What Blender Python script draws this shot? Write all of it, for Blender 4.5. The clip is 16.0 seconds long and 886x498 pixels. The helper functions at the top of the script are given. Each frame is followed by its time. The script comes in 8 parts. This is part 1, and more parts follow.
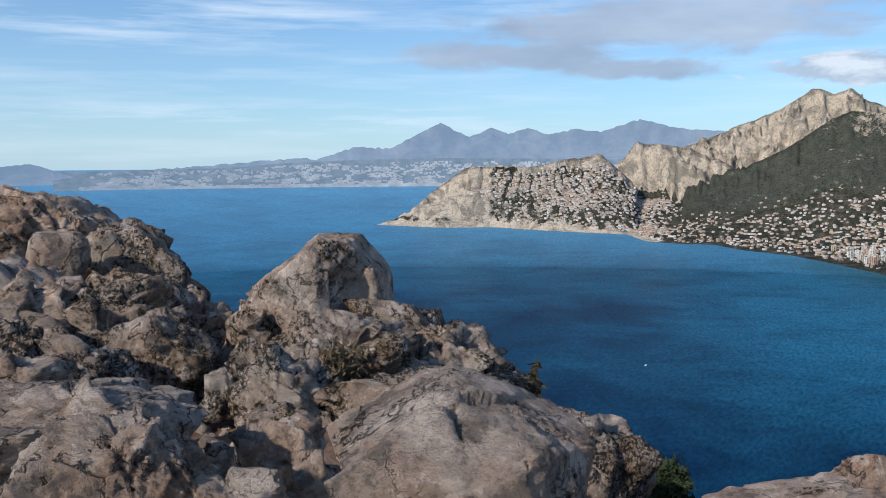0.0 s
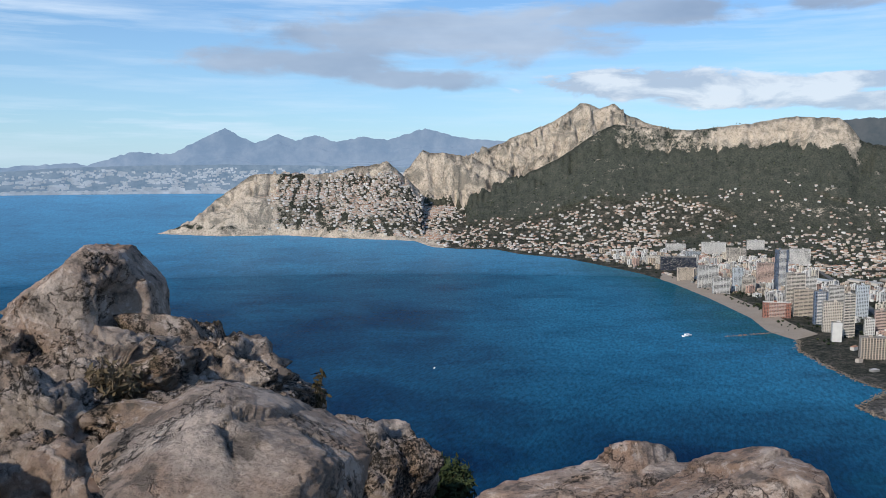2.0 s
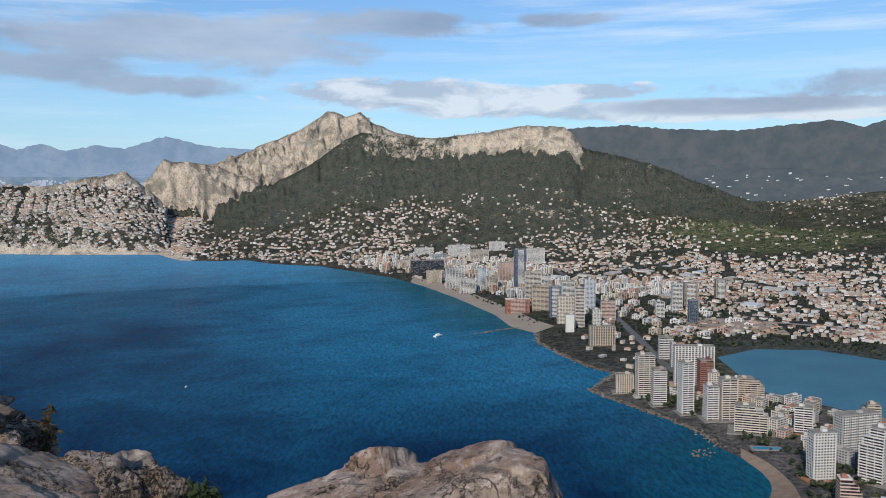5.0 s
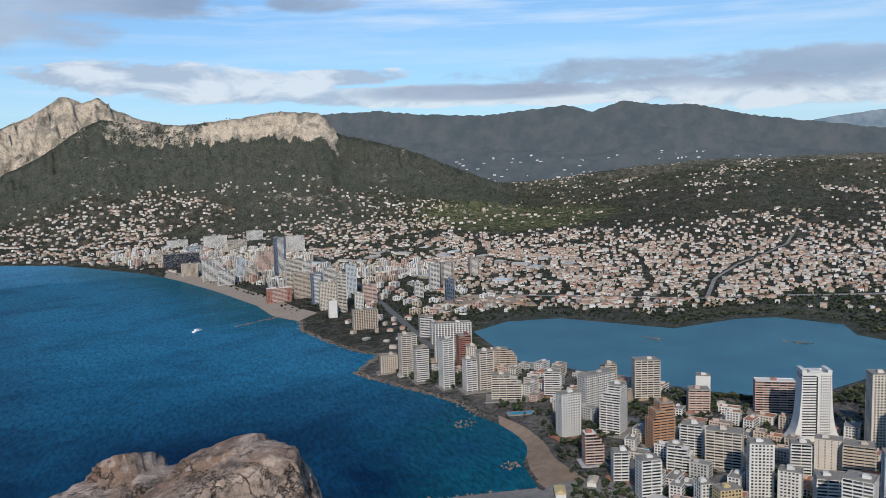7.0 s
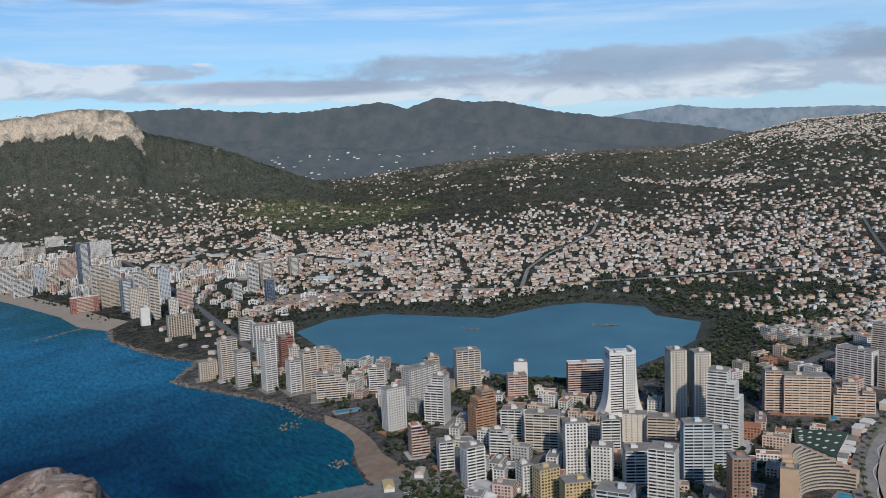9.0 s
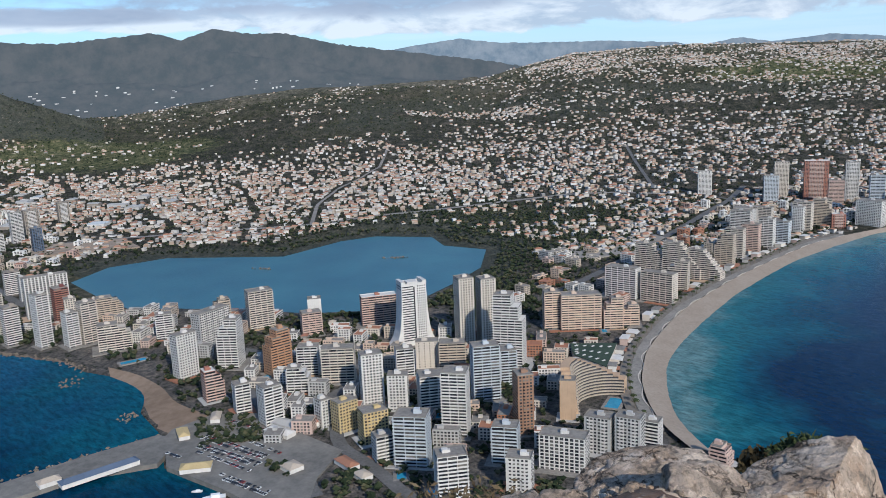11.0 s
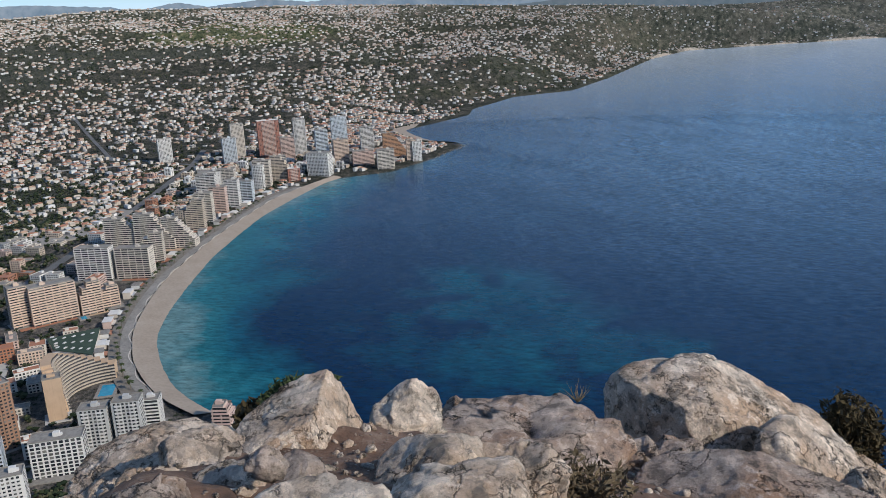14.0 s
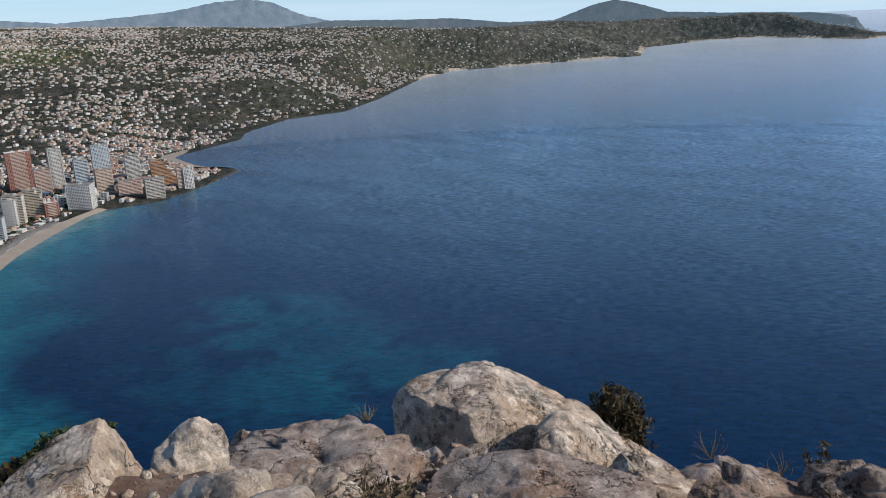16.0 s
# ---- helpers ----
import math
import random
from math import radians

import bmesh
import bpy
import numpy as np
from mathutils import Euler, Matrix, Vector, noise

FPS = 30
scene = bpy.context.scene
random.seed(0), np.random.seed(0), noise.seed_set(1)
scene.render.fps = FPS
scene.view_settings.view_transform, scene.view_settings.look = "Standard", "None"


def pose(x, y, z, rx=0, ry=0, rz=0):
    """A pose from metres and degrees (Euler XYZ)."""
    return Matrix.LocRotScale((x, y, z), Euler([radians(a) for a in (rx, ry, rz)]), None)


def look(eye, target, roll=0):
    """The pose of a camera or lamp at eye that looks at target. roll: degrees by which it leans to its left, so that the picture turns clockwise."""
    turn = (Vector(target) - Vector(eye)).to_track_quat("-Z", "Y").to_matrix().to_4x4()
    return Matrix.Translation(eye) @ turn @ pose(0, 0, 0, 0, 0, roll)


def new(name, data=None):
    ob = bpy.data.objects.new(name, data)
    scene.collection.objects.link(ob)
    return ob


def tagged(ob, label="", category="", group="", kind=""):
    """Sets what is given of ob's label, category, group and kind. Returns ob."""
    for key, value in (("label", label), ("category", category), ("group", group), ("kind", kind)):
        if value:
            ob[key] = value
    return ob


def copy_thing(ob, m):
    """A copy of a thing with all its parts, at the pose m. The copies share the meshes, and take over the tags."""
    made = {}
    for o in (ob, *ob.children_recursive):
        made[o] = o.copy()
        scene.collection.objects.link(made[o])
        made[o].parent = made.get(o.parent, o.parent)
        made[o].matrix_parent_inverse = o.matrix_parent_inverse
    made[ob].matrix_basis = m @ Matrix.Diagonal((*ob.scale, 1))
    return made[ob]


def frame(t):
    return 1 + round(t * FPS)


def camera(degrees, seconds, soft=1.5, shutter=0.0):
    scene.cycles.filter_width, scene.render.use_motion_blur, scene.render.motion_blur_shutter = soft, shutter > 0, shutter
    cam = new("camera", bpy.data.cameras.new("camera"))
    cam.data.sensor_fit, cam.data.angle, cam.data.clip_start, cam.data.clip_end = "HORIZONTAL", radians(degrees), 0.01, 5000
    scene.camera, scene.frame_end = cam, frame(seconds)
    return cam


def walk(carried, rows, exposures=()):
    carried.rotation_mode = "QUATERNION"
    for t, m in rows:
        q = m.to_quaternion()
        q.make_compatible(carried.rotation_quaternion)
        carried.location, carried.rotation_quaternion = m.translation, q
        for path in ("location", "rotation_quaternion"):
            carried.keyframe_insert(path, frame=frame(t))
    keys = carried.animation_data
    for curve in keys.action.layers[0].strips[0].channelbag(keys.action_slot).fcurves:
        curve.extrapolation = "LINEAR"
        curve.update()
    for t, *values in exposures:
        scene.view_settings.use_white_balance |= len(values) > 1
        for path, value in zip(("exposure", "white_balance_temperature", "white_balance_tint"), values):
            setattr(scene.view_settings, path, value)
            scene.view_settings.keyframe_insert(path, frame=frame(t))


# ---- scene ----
cam = camera(54.93, 16.0, soft=0.9)
# seconds, eye x y z, yaw, pitch, roll
PATH = [
    (0.0, 0.000, 0.000, 332.000, -0.00, -6.04, -0.33),
    (0.5, 0.013, -0.001, 332.002, -2.35, -5.86, -0.06),
    (1.0, 0.017, -0.005, 332.006, -7.15, -5.67, 0.43),
    (1.5, 0.025, 0.000, 332.003, -10.75, -5.55, 0.33),
    (2.0, 0.041, -0.008, 332.007, -14.16, -5.57, 0.15),
    (2.5, 0.055, -0.011, 332.008, -17.21, -5.57, -0.24),
    (3.0, 0.073, -0.019, 332.013, -20.28, -5.58, -0.59),
    (3.5, 0.087, -0.023, 332.017, -23.01, -5.21, -0.67),
    (6.0, 0.052, -0.221, 332.090, -38.15, -5.65, -0.87),
    (6.5, 0.080, -0.233, 332.090, -42.83, -5.98, -1.30),
    (7.0, 0.090, -0.252, 332.091, -46.85, -6.32, -1.62),
    (7.5, 0.084, -0.286, 332.095, -50.71, -6.69, -1.73),
    (8.0, 0.085, -0.321, 332.100, -53.11, -7.08, -2.03),
    (10.5, 0.262, -0.279, 332.280, -69.39, -9.23, -2.26),
    (11.0, 0.283, -0.275, 332.304, -72.99, -11.81, -2.38),
    (11.5, 0.279, -0.286, 332.306, -78.87, -13.73, -2.88),
    (12.0, 0.277, -0.292, 332.308, -85.35, -14.61, -3.30),
    (12.5, 0.272, -0.296, 332.308, -92.08, -15.34, -3.57),
    (13.0, 0.287, -0.304, 332.306, -98.18, -15.72, -3.51),
    (13.5, 0.278, -0.313, 332.314, -102.78, -15.65, -3.64),
    (14.0, 0.264, -0.318, 332.323, -108.10, -15.63, -2.98),
    (14.5, 0.252, -0.318, 332.328, -114.65, -15.63, -2.55),
    (15.0, 0.258, -0.331, 332.332, -119.90, -15.87, -2.41),
    (15.5, 0.236, -0.332, 332.341, -122.34, -15.78, -2.54),
    (16.0, 0.220, -0.330, 332.346, -123.20, -14.97, -2.89),
]


def eye_pose(x, y, z, yaw, pitch, roll):
    a, b = radians(yaw), radians(pitch)
    way = Vector((-math.sin(a) * math.cos(b), math.cos(a) * math.cos(b), math.sin(b)))
    return look((x, y, z), Vector((x, y, z)) + way * 50.0, roll)


walk(cam, [(t, eye_pose(x, y, z, yaw, pitch, roll)) for t, x, y, z, yaw, pitch, roll in PATH],
     exposures=[(0.0, 0.13, 6100, 10), (3.5, 0.05, 6100, 10), (6.5, 0.0, 6100, 10), (8.2, -0.03, 6100, 10), (10.5, -0.18, 5850, 10), (11.0, 0.18, 5900, 10), (11.5, 0.32, 5900, 10),
                (12.0, 0.42, 5900, 10), (13.0, 0.1, 5950, 10), (14.0, 0.16, 6050, 10), (15.5, 0.22, 6150, 10), (16.0, 0.1, 6200, 10)])

# ---- world, sun ----
TOP = 332.0                       # height of the summit viewpoint over the sea
SKY_TINT = (0.62, 0.86, 1.05)
SUN_AZ, SUN_EL = -131.0, 31.0      # clockwise from +y, and over the horizon


def nd(tree, kind, ins=None, **props):
    n = tree.nodes.new(kind)
    for k, v in props.items():
        setattr(n, k, v)
    for k, v in (ins or {}).items():
        if isinstance(v, bpy.types.NodeSocket):
            tree.links.new(v, n.inputs[k])
        else:
            n.inputs[k].default_value = v
    return n


def ramp(tree, fac, stops, mode="LINEAR"):
    n = tree.nodes.new("ShaderNodeValToRGB")
    n.color_ramp.interpolation = mode
    while len(n.color_ramp.elements) < len(stops):
        n.color_ramp.elements.new(0.5)
    for e, (p, c) in zip(n.color_ramp.elements, stops):
        e.position = p
        e.color = (*c, 1.0) if len(c) == 3 else c
    tree.links.new(fac, n.inputs[0])
    return n.outputs[0]


def maths(tree, op, a, b=0.0, clamp=False):
    n = tree.nodes.new("ShaderNodeMath")
    n.operation, n.use_clamp = op, clamp
    for i, v in enumerate((a, b)):
        if isinstance(v, bpy.types.NodeSocket):
            tree.links.new(v, n.inputs[i])
        else:
            n.inputs[i].default_value = v
    return n.outputs[0]


def mix(tree, fac, a, b, mode="MIX"):
    n = tree.nodes.new("ShaderNodeMix")
    n.data_type, n.blend_type = "RGBA", mode
    for i, v in ((0, fac), (6, a), (7, b)):
        if isinstance(v, bpy.types.NodeSocket):
            tree.links.new(v, n.inputs[i])
        else:
            n.inputs[i].default_value = (*v, 1.0) if isinstance(v, tuple) else v
    return n.outputs[2]


def build_world():
    w = bpy.data.worlds.new("sky")
    scene.world = w
    w.use_nodes = True
    t = w.node_tree
    t.nodes.clear()
    sky = nd(t, "ShaderNodeTexSky", sky_type="NISHITA", sun_disc=False, sun_elevation=radians(SUN_EL),
             sun_rotation=radians(SUN_AZ), altitude=330.0, air_density=1.0, dust_density=0.35, ozone_density=3.0)
    co = nd(t, "ShaderNodeTexCoord").outputs["Generated"]
    sep = nd(t, "ShaderNodeSeparateXYZ", {0: co})
    az = maths(t, "MULTIPLY", maths(t, "ARCTAN2", sep.outputs[0], sep.outputs[1]), 180 / math.pi)
    el = maths(t, "MULTIPLY", maths(t, "ARCSINE", sep.outputs[2]), 180 / math.pi)
    plane = nd(t, "ShaderNodeCombineXYZ", {0: maths(t, "MULTIPLY", az, 0.11), 1: maths(t, "MULTIPLY", el, 0.3)}).outputs[0]
    n1 = nd(t, "ShaderNodeTexNoise", {"Vector": plane, "Scale": 1.7, "Detail": 9.0, "Roughness": 0.6, "Distortion": 0.3}).outputs[0]
    n2 = nd(t, "ShaderNodeTexNoise", {"Vector": plane, "Scale": 0.55, "Detail": 5.0, "Roughness": 0.55}).outputs[0]
    puff = maths(t, "SUBTRACT", n1, 0.5)

    def bank(list_of):
        """Cloud mass from long flat lobes (azimuth, height, half length, half thickness)."""
        total = None
        for a, e, sa, se in list_of:
            u = maths(t, "DIVIDE", maths(t, "SUBTRACT", az, a), sa)
            v = maths(t, "DIVIDE", maths(t, "SUBTRACT", el, e), se)
            d = maths(t, "ADD", maths(t, "MULTIPLY", u, u), maths(t, "MULTIPLY", v, v))
            k = maths(t, "SUBTRACT", 0.95, maths(t, "MULTIPLY", d, 0.62))
            total = k if total is None else maths(t, "MAXIMUM", total, k)
        return total

    def cover(mass, soft, gain=2.6):
        m = maths(t, "ADD", maths(t, "MAXIMUM", mass, -1.5), maths(t, "MULTIPLY", puff, gain))
        return ramp(t, m, [(0.0, (0, 0, 0)), (soft, (1, 1, 1))], "EASE")

    # grey flat banks, then the white heaps, then thin veils
    grey = cover(bank([(14, 8.3, 12, 1.7), (5, 6.7, 8, 0.9), (13, 5.7, 5, 0.7), (25, 9.6, 8, 0.9), (60, 4.9, 11, 0.9), (70, 4.8, 9, 1.1), (50, 4.1, 8, 0.55), (39, 9.8, 3, 0.5),
                       (87, 5.1, 11, 1.0), (100, 5.2, 12, 1.6), (120, 7.5, 22, 2.0), (150, 9, 20, 3)]), 0.75)
    white = cover(bank([(27, 5.25, 6.5, 0.95), (33.5, 4.6, 6, 0.9), (41, 5.2, 3.6, 0.5), (45, 3.9, 10, 0.6), (60, 3.9, 14, 0.7), (78, 3.4, 16, 0.9), (92, 3.6, 12, 1.1)]), 0.42, 3.2)
    veil_n = nd(t, "ShaderNodeTexNoise", {"Vector": nd(t, "ShaderNodeMapping", {0: plane, 3: (0.35, 1.6, 1)}).outputs[0], "Scale": 1.5, "Detail": 8.0, "Roughness": 0.6}).outputs[0]
    veil = maths(t, "MULTIPLY", ramp(t, veil_n, [(0.46, (0, 0, 0)), (0.72, (1, 1, 1))]),
                 maths(t, "ADD", 0.35, ramp(t, bank([(-19, 8.8, 14, 1.6), (20, 10, 20, 2.5), (60, 9.5, 25, 2.0), (-10, 2.6, 20, 1.0)]), [(0.0, (0, 0, 0)), (1.0, (0.6, 0.6, 0.6))])))
    # whiter air towards the horizon
    pale = ramp(t, maths(t, "MULTIPLY", el, 1 / 14), [(0.0, (0.62, 0.62, 0.62)), (0.25, (0.36, 0.36, 0.36)), (1.0, (0.1, 0.1, 0.1))])
    east = ramp(t, maths(t, "DIVIDE", az, 180.0), [(0.25, (0, 0, 0)), (0.5, (0.45, 0.45, 0.45))])
    col = mix(t, 1.0, sky.outputs[0], (SKY_TINT), "MULTIPLY")
    col = mix(t, maths(t, "ADD", pale, maths(t, "MULTIPLY", pale, east), True), col, (5.0, 6.5, 7.6))
    veil = maths(t, "MULTIPLY", veil, ramp(t, maths(t, "MULTIPLY", el, 1 / 30), [(0.35, (1, 1, 1)), (0.6, (0.12, 0.12, 0.12))]))
    col = mix(t, veil, col, (6.8, 7.6, 8.4))
    shade_w = ramp(t, maths(t, "ADD", n1, maths(t, "MULTIPLY", puff, 0.6)), [(0.42, (4.0, 4.5, 5.3)), (0.64, (7.0, 7.15, 7.3))])
    col = mix(t, maths(t, "MULTIPLY", white, 0.8), col, shade_w)
    shade_g = ramp(t, n2, [(0.35, (4.2, 4.9, 5.9)), (0.65, (2.6, 3.2, 4.2))])
    col = mix(t, maths(t, "MULTIPLY", grey, 0.85), col, shade_g)
    bg = nd(t, "ShaderNodeBackground", {0: col, 1: 0.11})
    t.links.new(bg.outputs[0], nd(t, "ShaderNodeOutputWorld").inputs[0])


build_world()
sun = new("sun", bpy.data.lights.new("sun", "SUN"))
sun.data.energy, sun.data.angle, sun.data.color = 3.6, radians(1.2), (1.0, 0.89, 0.73)
sun.matrix_basis = look((0, 0, 400), Vector((0, 0, 400)) - Vector((math.sin(radians(SUN_AZ)) * math.cos(radians(SUN_EL)),
                   math.cos(radians(SUN_AZ)) * math.cos(radians(SUN_EL)), math.sin(radians(SUN_EL)))))


# ---- shared helpers ----
def hash3(i, j, k, seed):
    n = (i * 374761393 + j * 668265263 + k * 2147483647 + seed * 974711) & 0xFFFFFFFF
    n = ((n ^ (n >> 13)) * 1274126177) & 0xFFFFFFFF
    return ((n ^ (n >> 16)) & 0xFFFF) / 65535.0


def value_noise(p, seed):
    """Smooth noise in 0..1 at the rows of p."""
    f = np.floor(p)
    i = f.astype(np.int64)
    u = p - f
    u = u * u * (3 - 2 * u)
    out = 0
    for a in (0, 1):
        for b in (0, 1):
            for c in (0, 1):
                wt = (u[:, 0] if a else 1 - u[:, 0]) * (u[:, 1] if b else 1 - u[:, 1]) * (u[:, 2] if c else 1 - u[:, 2])
                out = out + wt * hash3(i[:, 0] + a, i[:, 1] + b, i[:, 2] + c, seed)
    return out


def fbm(p, octaves=4, seed=0, gain=0.5):
    """Layered noise, about -1..1."""
    p = np.asarray(p, float)
    s, amp, tot = 0, 1.0, 0.0
    for o in range(octaves):
        s = s + amp * (value_noise(p * 2.0 ** o + 17.3 * o, seed + o) * 2 - 1)
        tot += amp
        amp *= gain
    return s / tot * 1.6


def ridged(p, octaves=4, seed=0):
    s, amp, tot = 0, 1.0, 0.0
    for o in range(octaves):
        s = s + amp * (1 - np.abs(value_noise(p * 2.0 ** o + 9.1 * o, seed + o) * 2 - 1))
        tot += amp
        amp *= 0.5
    return s / tot


NEAR, SPAN = 2500.0, 2300.0


def draw_in(p):
    """Distance beyond NEAR is drawn in along the line of sight, so that thirty kilometres end within the lens's reach."""
    p = np.asarray(p, float).copy()
    r = np.hypot(p[:, 0], p[:, 1])
    e = np.maximum(r - NEAR, 0)
    s = np.where(r > NEAR, (NEAR + SPAN * (1 - 1 / (1 + e / SPAN))) / np.maximum(r, 1), 1.0)
    p[:, 0] *= s
    p[:, 1] *= s
    p[:, 2] = TOP + (p[:, 2] - TOP) * s
    return p


def mesh_object(name, verts, faces, material, parent=None, label="", smooth=False, mats=None, face_mat=None):
    me = bpy.data.meshes.new(name)
    verts = np.asarray(verts, np.float32).reshape(-1, 3)
    me.vertices.add(len(verts))
    me.vertices.foreach_set("co", verts.ravel())
    if isinstance(faces, np.ndarray):
        k = faces.shape[1]
        me.loops.add(faces.size)
        me.loops.foreach_set("vertex_index", faces.astype(np.int32).ravel())
        me.polygons.add(len(faces))
        me.polygons.foreach_set("loop_start", np.arange(0, faces.size, k, dtype=np.int32))
    else:
        idx = [v for f in faces for v in f]
        me.loops.add(len(idx))
        me.loops.foreach_set("vertex_index", idx)
        me.polygons.add(len(faces))
        starts, s = [], 0
        for f in faces:
            starts.append(s)
            s += len(f)
        me.polygons.foreach_set("loop_start", starts)
    for m in (mats or [material]):
        me.materials.append(m)
    if face_mat is not None:
        me.polygons.foreach_set("material_index", np.asarray(face_mat, np.int32))
    me.update(calc_edges=True)
    me.validate()
    me.polygons.foreach_set("use_smooth", [smooth] * len(me.polygons))
    ob = new(name, me)
    if parent:
        ob.parent = parent
    if label:
        ob["label"] = label
    return ob


def part(name, bm, material, parent, label=""):
    me = bpy.data.meshes.new(name)
    bm.to_mesh(me)
    bm.free()
    me.materials.append(material)
    ob = new(name, me)
    ob.parent = parent
    if label:
        ob["label"] = label
    return ob


def share(name, me, parent, x=0.0, y=0.0, z=0.0, rz=0.0, label=""):
    """A part that shares mesh data with its like."""
    ob = new(name, me)
    ob.parent = parent
    ob.matrix_basis = pose(x, y, z, 0, 0, rz)
    if label:
        ob["label"] = label
    return ob


def grid_faces(nu, nv, keep=None):
    i = np.arange((nu - 1) * (nv - 1))
    a = (i // (nv - 1)) * nv + i % (nv - 1)
    f = np.stack([a, a + nv, a + nv + 1, a + 1], 1)
    return f if keep is None else f[keep]


def attribute(ob, name, values):
    a = ob.data.attributes.new(name, "FLOAT", "POINT")
    a.data.foreach_set("value", np.asarray(values, np.float32))


# ---- materials ----
def material(name):
    m = bpy.data.materials.new(name)
    m.use_nodes = True
    t = m.node_tree
    b = t.nodes["Principled BSDF"]
    return m, t, b


def wired(t, b, colour=None, rough=None, bump=None, strength=0.4, dist=0.02):
    for key, v in (("Base Color", colour), ("Roughness", rough)):
        if v is None:
            continue
        if isinstance(v, bpy.types.NodeSocket):
            t.links.new(v, b.inputs[key])
        else:
            b.inputs[key].default_value = (*v, 1) if isinstance(v, tuple) else v
    if bump is not None:
        bn = nd(t, "ShaderNodeBump", {"Strength": strength, "Distance": dist, "Height": bump})
        t.links.new(bn.outputs[0], b.inputs["Normal"])


def rock_material(name, pale, warm, lichen, crack):
    """Weathered limestone: pale crust, rusty stains, black lichen specks, thin wandering cracks."""
    m, t, b = material(name)
    co = nd(t, "ShaderNodeTexCoord").outputs["Object"]
    rnd = nd(t, "ShaderNodeObjectInfo").outputs["Random"]
    co = nd(t, "ShaderNodeVectorMath", {0: co, 1: nd(t, "ShaderNodeCombineXYZ", {0: maths(t, "MULTIPLY", rnd, 37.0), 1: maths(t, "MULTIPLY", rnd, 11.0)}).outputs[0]}).outputs[0]
    big = nd(t, "ShaderNodeTexNoise", {"Vector": co, "Scale": 1.9, "Detail": 6.0, "Roughness": 0.6, "Distortion": 0.5}).outputs[0]
    mid = nd(t, "ShaderNodeTexNoise", {"Vector": co, "Scale": 8.0, "Detail": 10.0, "Roughness": 0.7}).outputs[0]
    fine = nd(t, "ShaderNodeTexNoise", {"Vector": co, "Scale": 38.0, "Detail": 8.0, "Roughness": 0.75}).outputs[0]
    patch = nd(t, "ShaderNodeTexNoise", {"Vector": co, "Scale": 3.1, "Detail": 6.0, "Roughness": 0.65, "Distortion": 0.4}).outputs[0]
    line1 = nd(t, "ShaderNodeTexNoise", {"Vector": co, "Scale": 1.5, "Detail": 7.0, "Roughness": 0.6, "Distortion": 0.2}).outputs[0]
    line2 = nd(t, "ShaderNodeTexNoise", {"Vector": co, "Scale": 4.2, "Detail": 6.0, "Roughness": 0.6}).outputs[0]
    col = mix(t, ramp(t, big, [(0.4, (0, 0, 0)), (0.62, (1, 1, 1))]), pale, warm)
    col = mix(t, ramp(t, mid, [(0.4, (0.9, 0.9, 0.9)), (0.48, (0, 0, 0))]), col, tuple(c * 0.4 for c in pale))
    col = mix(t, ramp(t, mid, [(0.53, (0, 0, 0)), (0.6, (0.85, 0.85, 0.85))]), col, tuple(min(1, c * 1.5) for c in pale))
    grain = nd(t, "ShaderNodeTexNoise", {"Vector": co, "Scale": 75.0, "Detail": 6.0, "Roughness": 0.8}).outputs[0]
    col = mix(t, 0.75, col, ramp(t, grain, [(0.36, (0.58, 0.57, 0.56)), (0.48, (1.0, 1.0, 1.0)), (0.64, (1.0, 1.0, 1.0))]), "MULTIPLY")
    col = mix(t, ramp(t, patch, [(0.6, (0, 0, 0)), (0.7, (0.55, 0.55, 0.55))]), col, (0.33, 0.2, 0.105))
    specks = maths(t, "MULTIPLY", ramp(t, fine, [(0.48, (0, 0, 0)), (0.53, (1, 1, 1))]),
                   ramp(t, patch, [(0.59 - lichen, (0, 0, 0)), (0.65 - lichen, (1, 1, 1))]))
    col = mix(t, maths(t, "MULTIPLY", specks, 0.92), col, (0.022, 0.02, 0.016))
    moss = maths(t, "MULTIPLY", ramp(t, big, [(0.6, (0, 0, 0)), (0.68, (1, 1, 1))]), max(0.0, min(1.0, lichen * 5)))
    col = mix(t, maths(t, "MULTIPLY", moss, 0.6), col, (0.1, 0.078, 0.022))
    cut1 = ramp(t, maths(t, "ABSOLUTE", maths(t, "SUBTRACT", line1, 0.5)), [(0.0, (1, 1, 1)), (0.006, (0, 0, 0))])
    bent = nd(t, "ShaderNodeVectorMath", {0: co, 1: nd(t, "ShaderNodeVectorMath", {0: nd(t, "ShaderNodeTexNoise", {"Vector": co, "Scale": 5.0, "Detail": 5.0, "Roughness": 0.65}).outputs["Color"], "Scale": 0.32}, operation="SCALE").outputs[0]}).outputs[0]
    cell = nd(t, "ShaderNodeTexVoronoi", {"Vector": bent, "Scale": 4.6, "Randomness": 1.0}, feature="DISTANCE_TO_EDGE").outputs[0]
    cut2 = ramp(t, cell, [(0.0, (0.75, 0.75, 0.75)), (0.012, (0.3, 0.3, 0.3)), (0.024, (0, 0, 0))])
    cut2 = maths(t, "MAXIMUM", cut2, ramp(t, maths(t, "ABSOLUTE", maths(t, "SUBTRACT", line2, 0.5)), [(0.0, (0.8, 0.8, 0.8)), (0.008, (0, 0, 0))]))
    gate = ramp(t, patch, [(0.47, (0, 0, 0)), (0.56, (1, 1, 1))])
    cracks = maths(t, "MULTIPLY", maths(t, "MAXIMUM", cut1, maths(t, "MULTIPLY", cut2, gate)), crack)
    col = mix(t, cracks, col, (0.03, 0.024, 0.018))
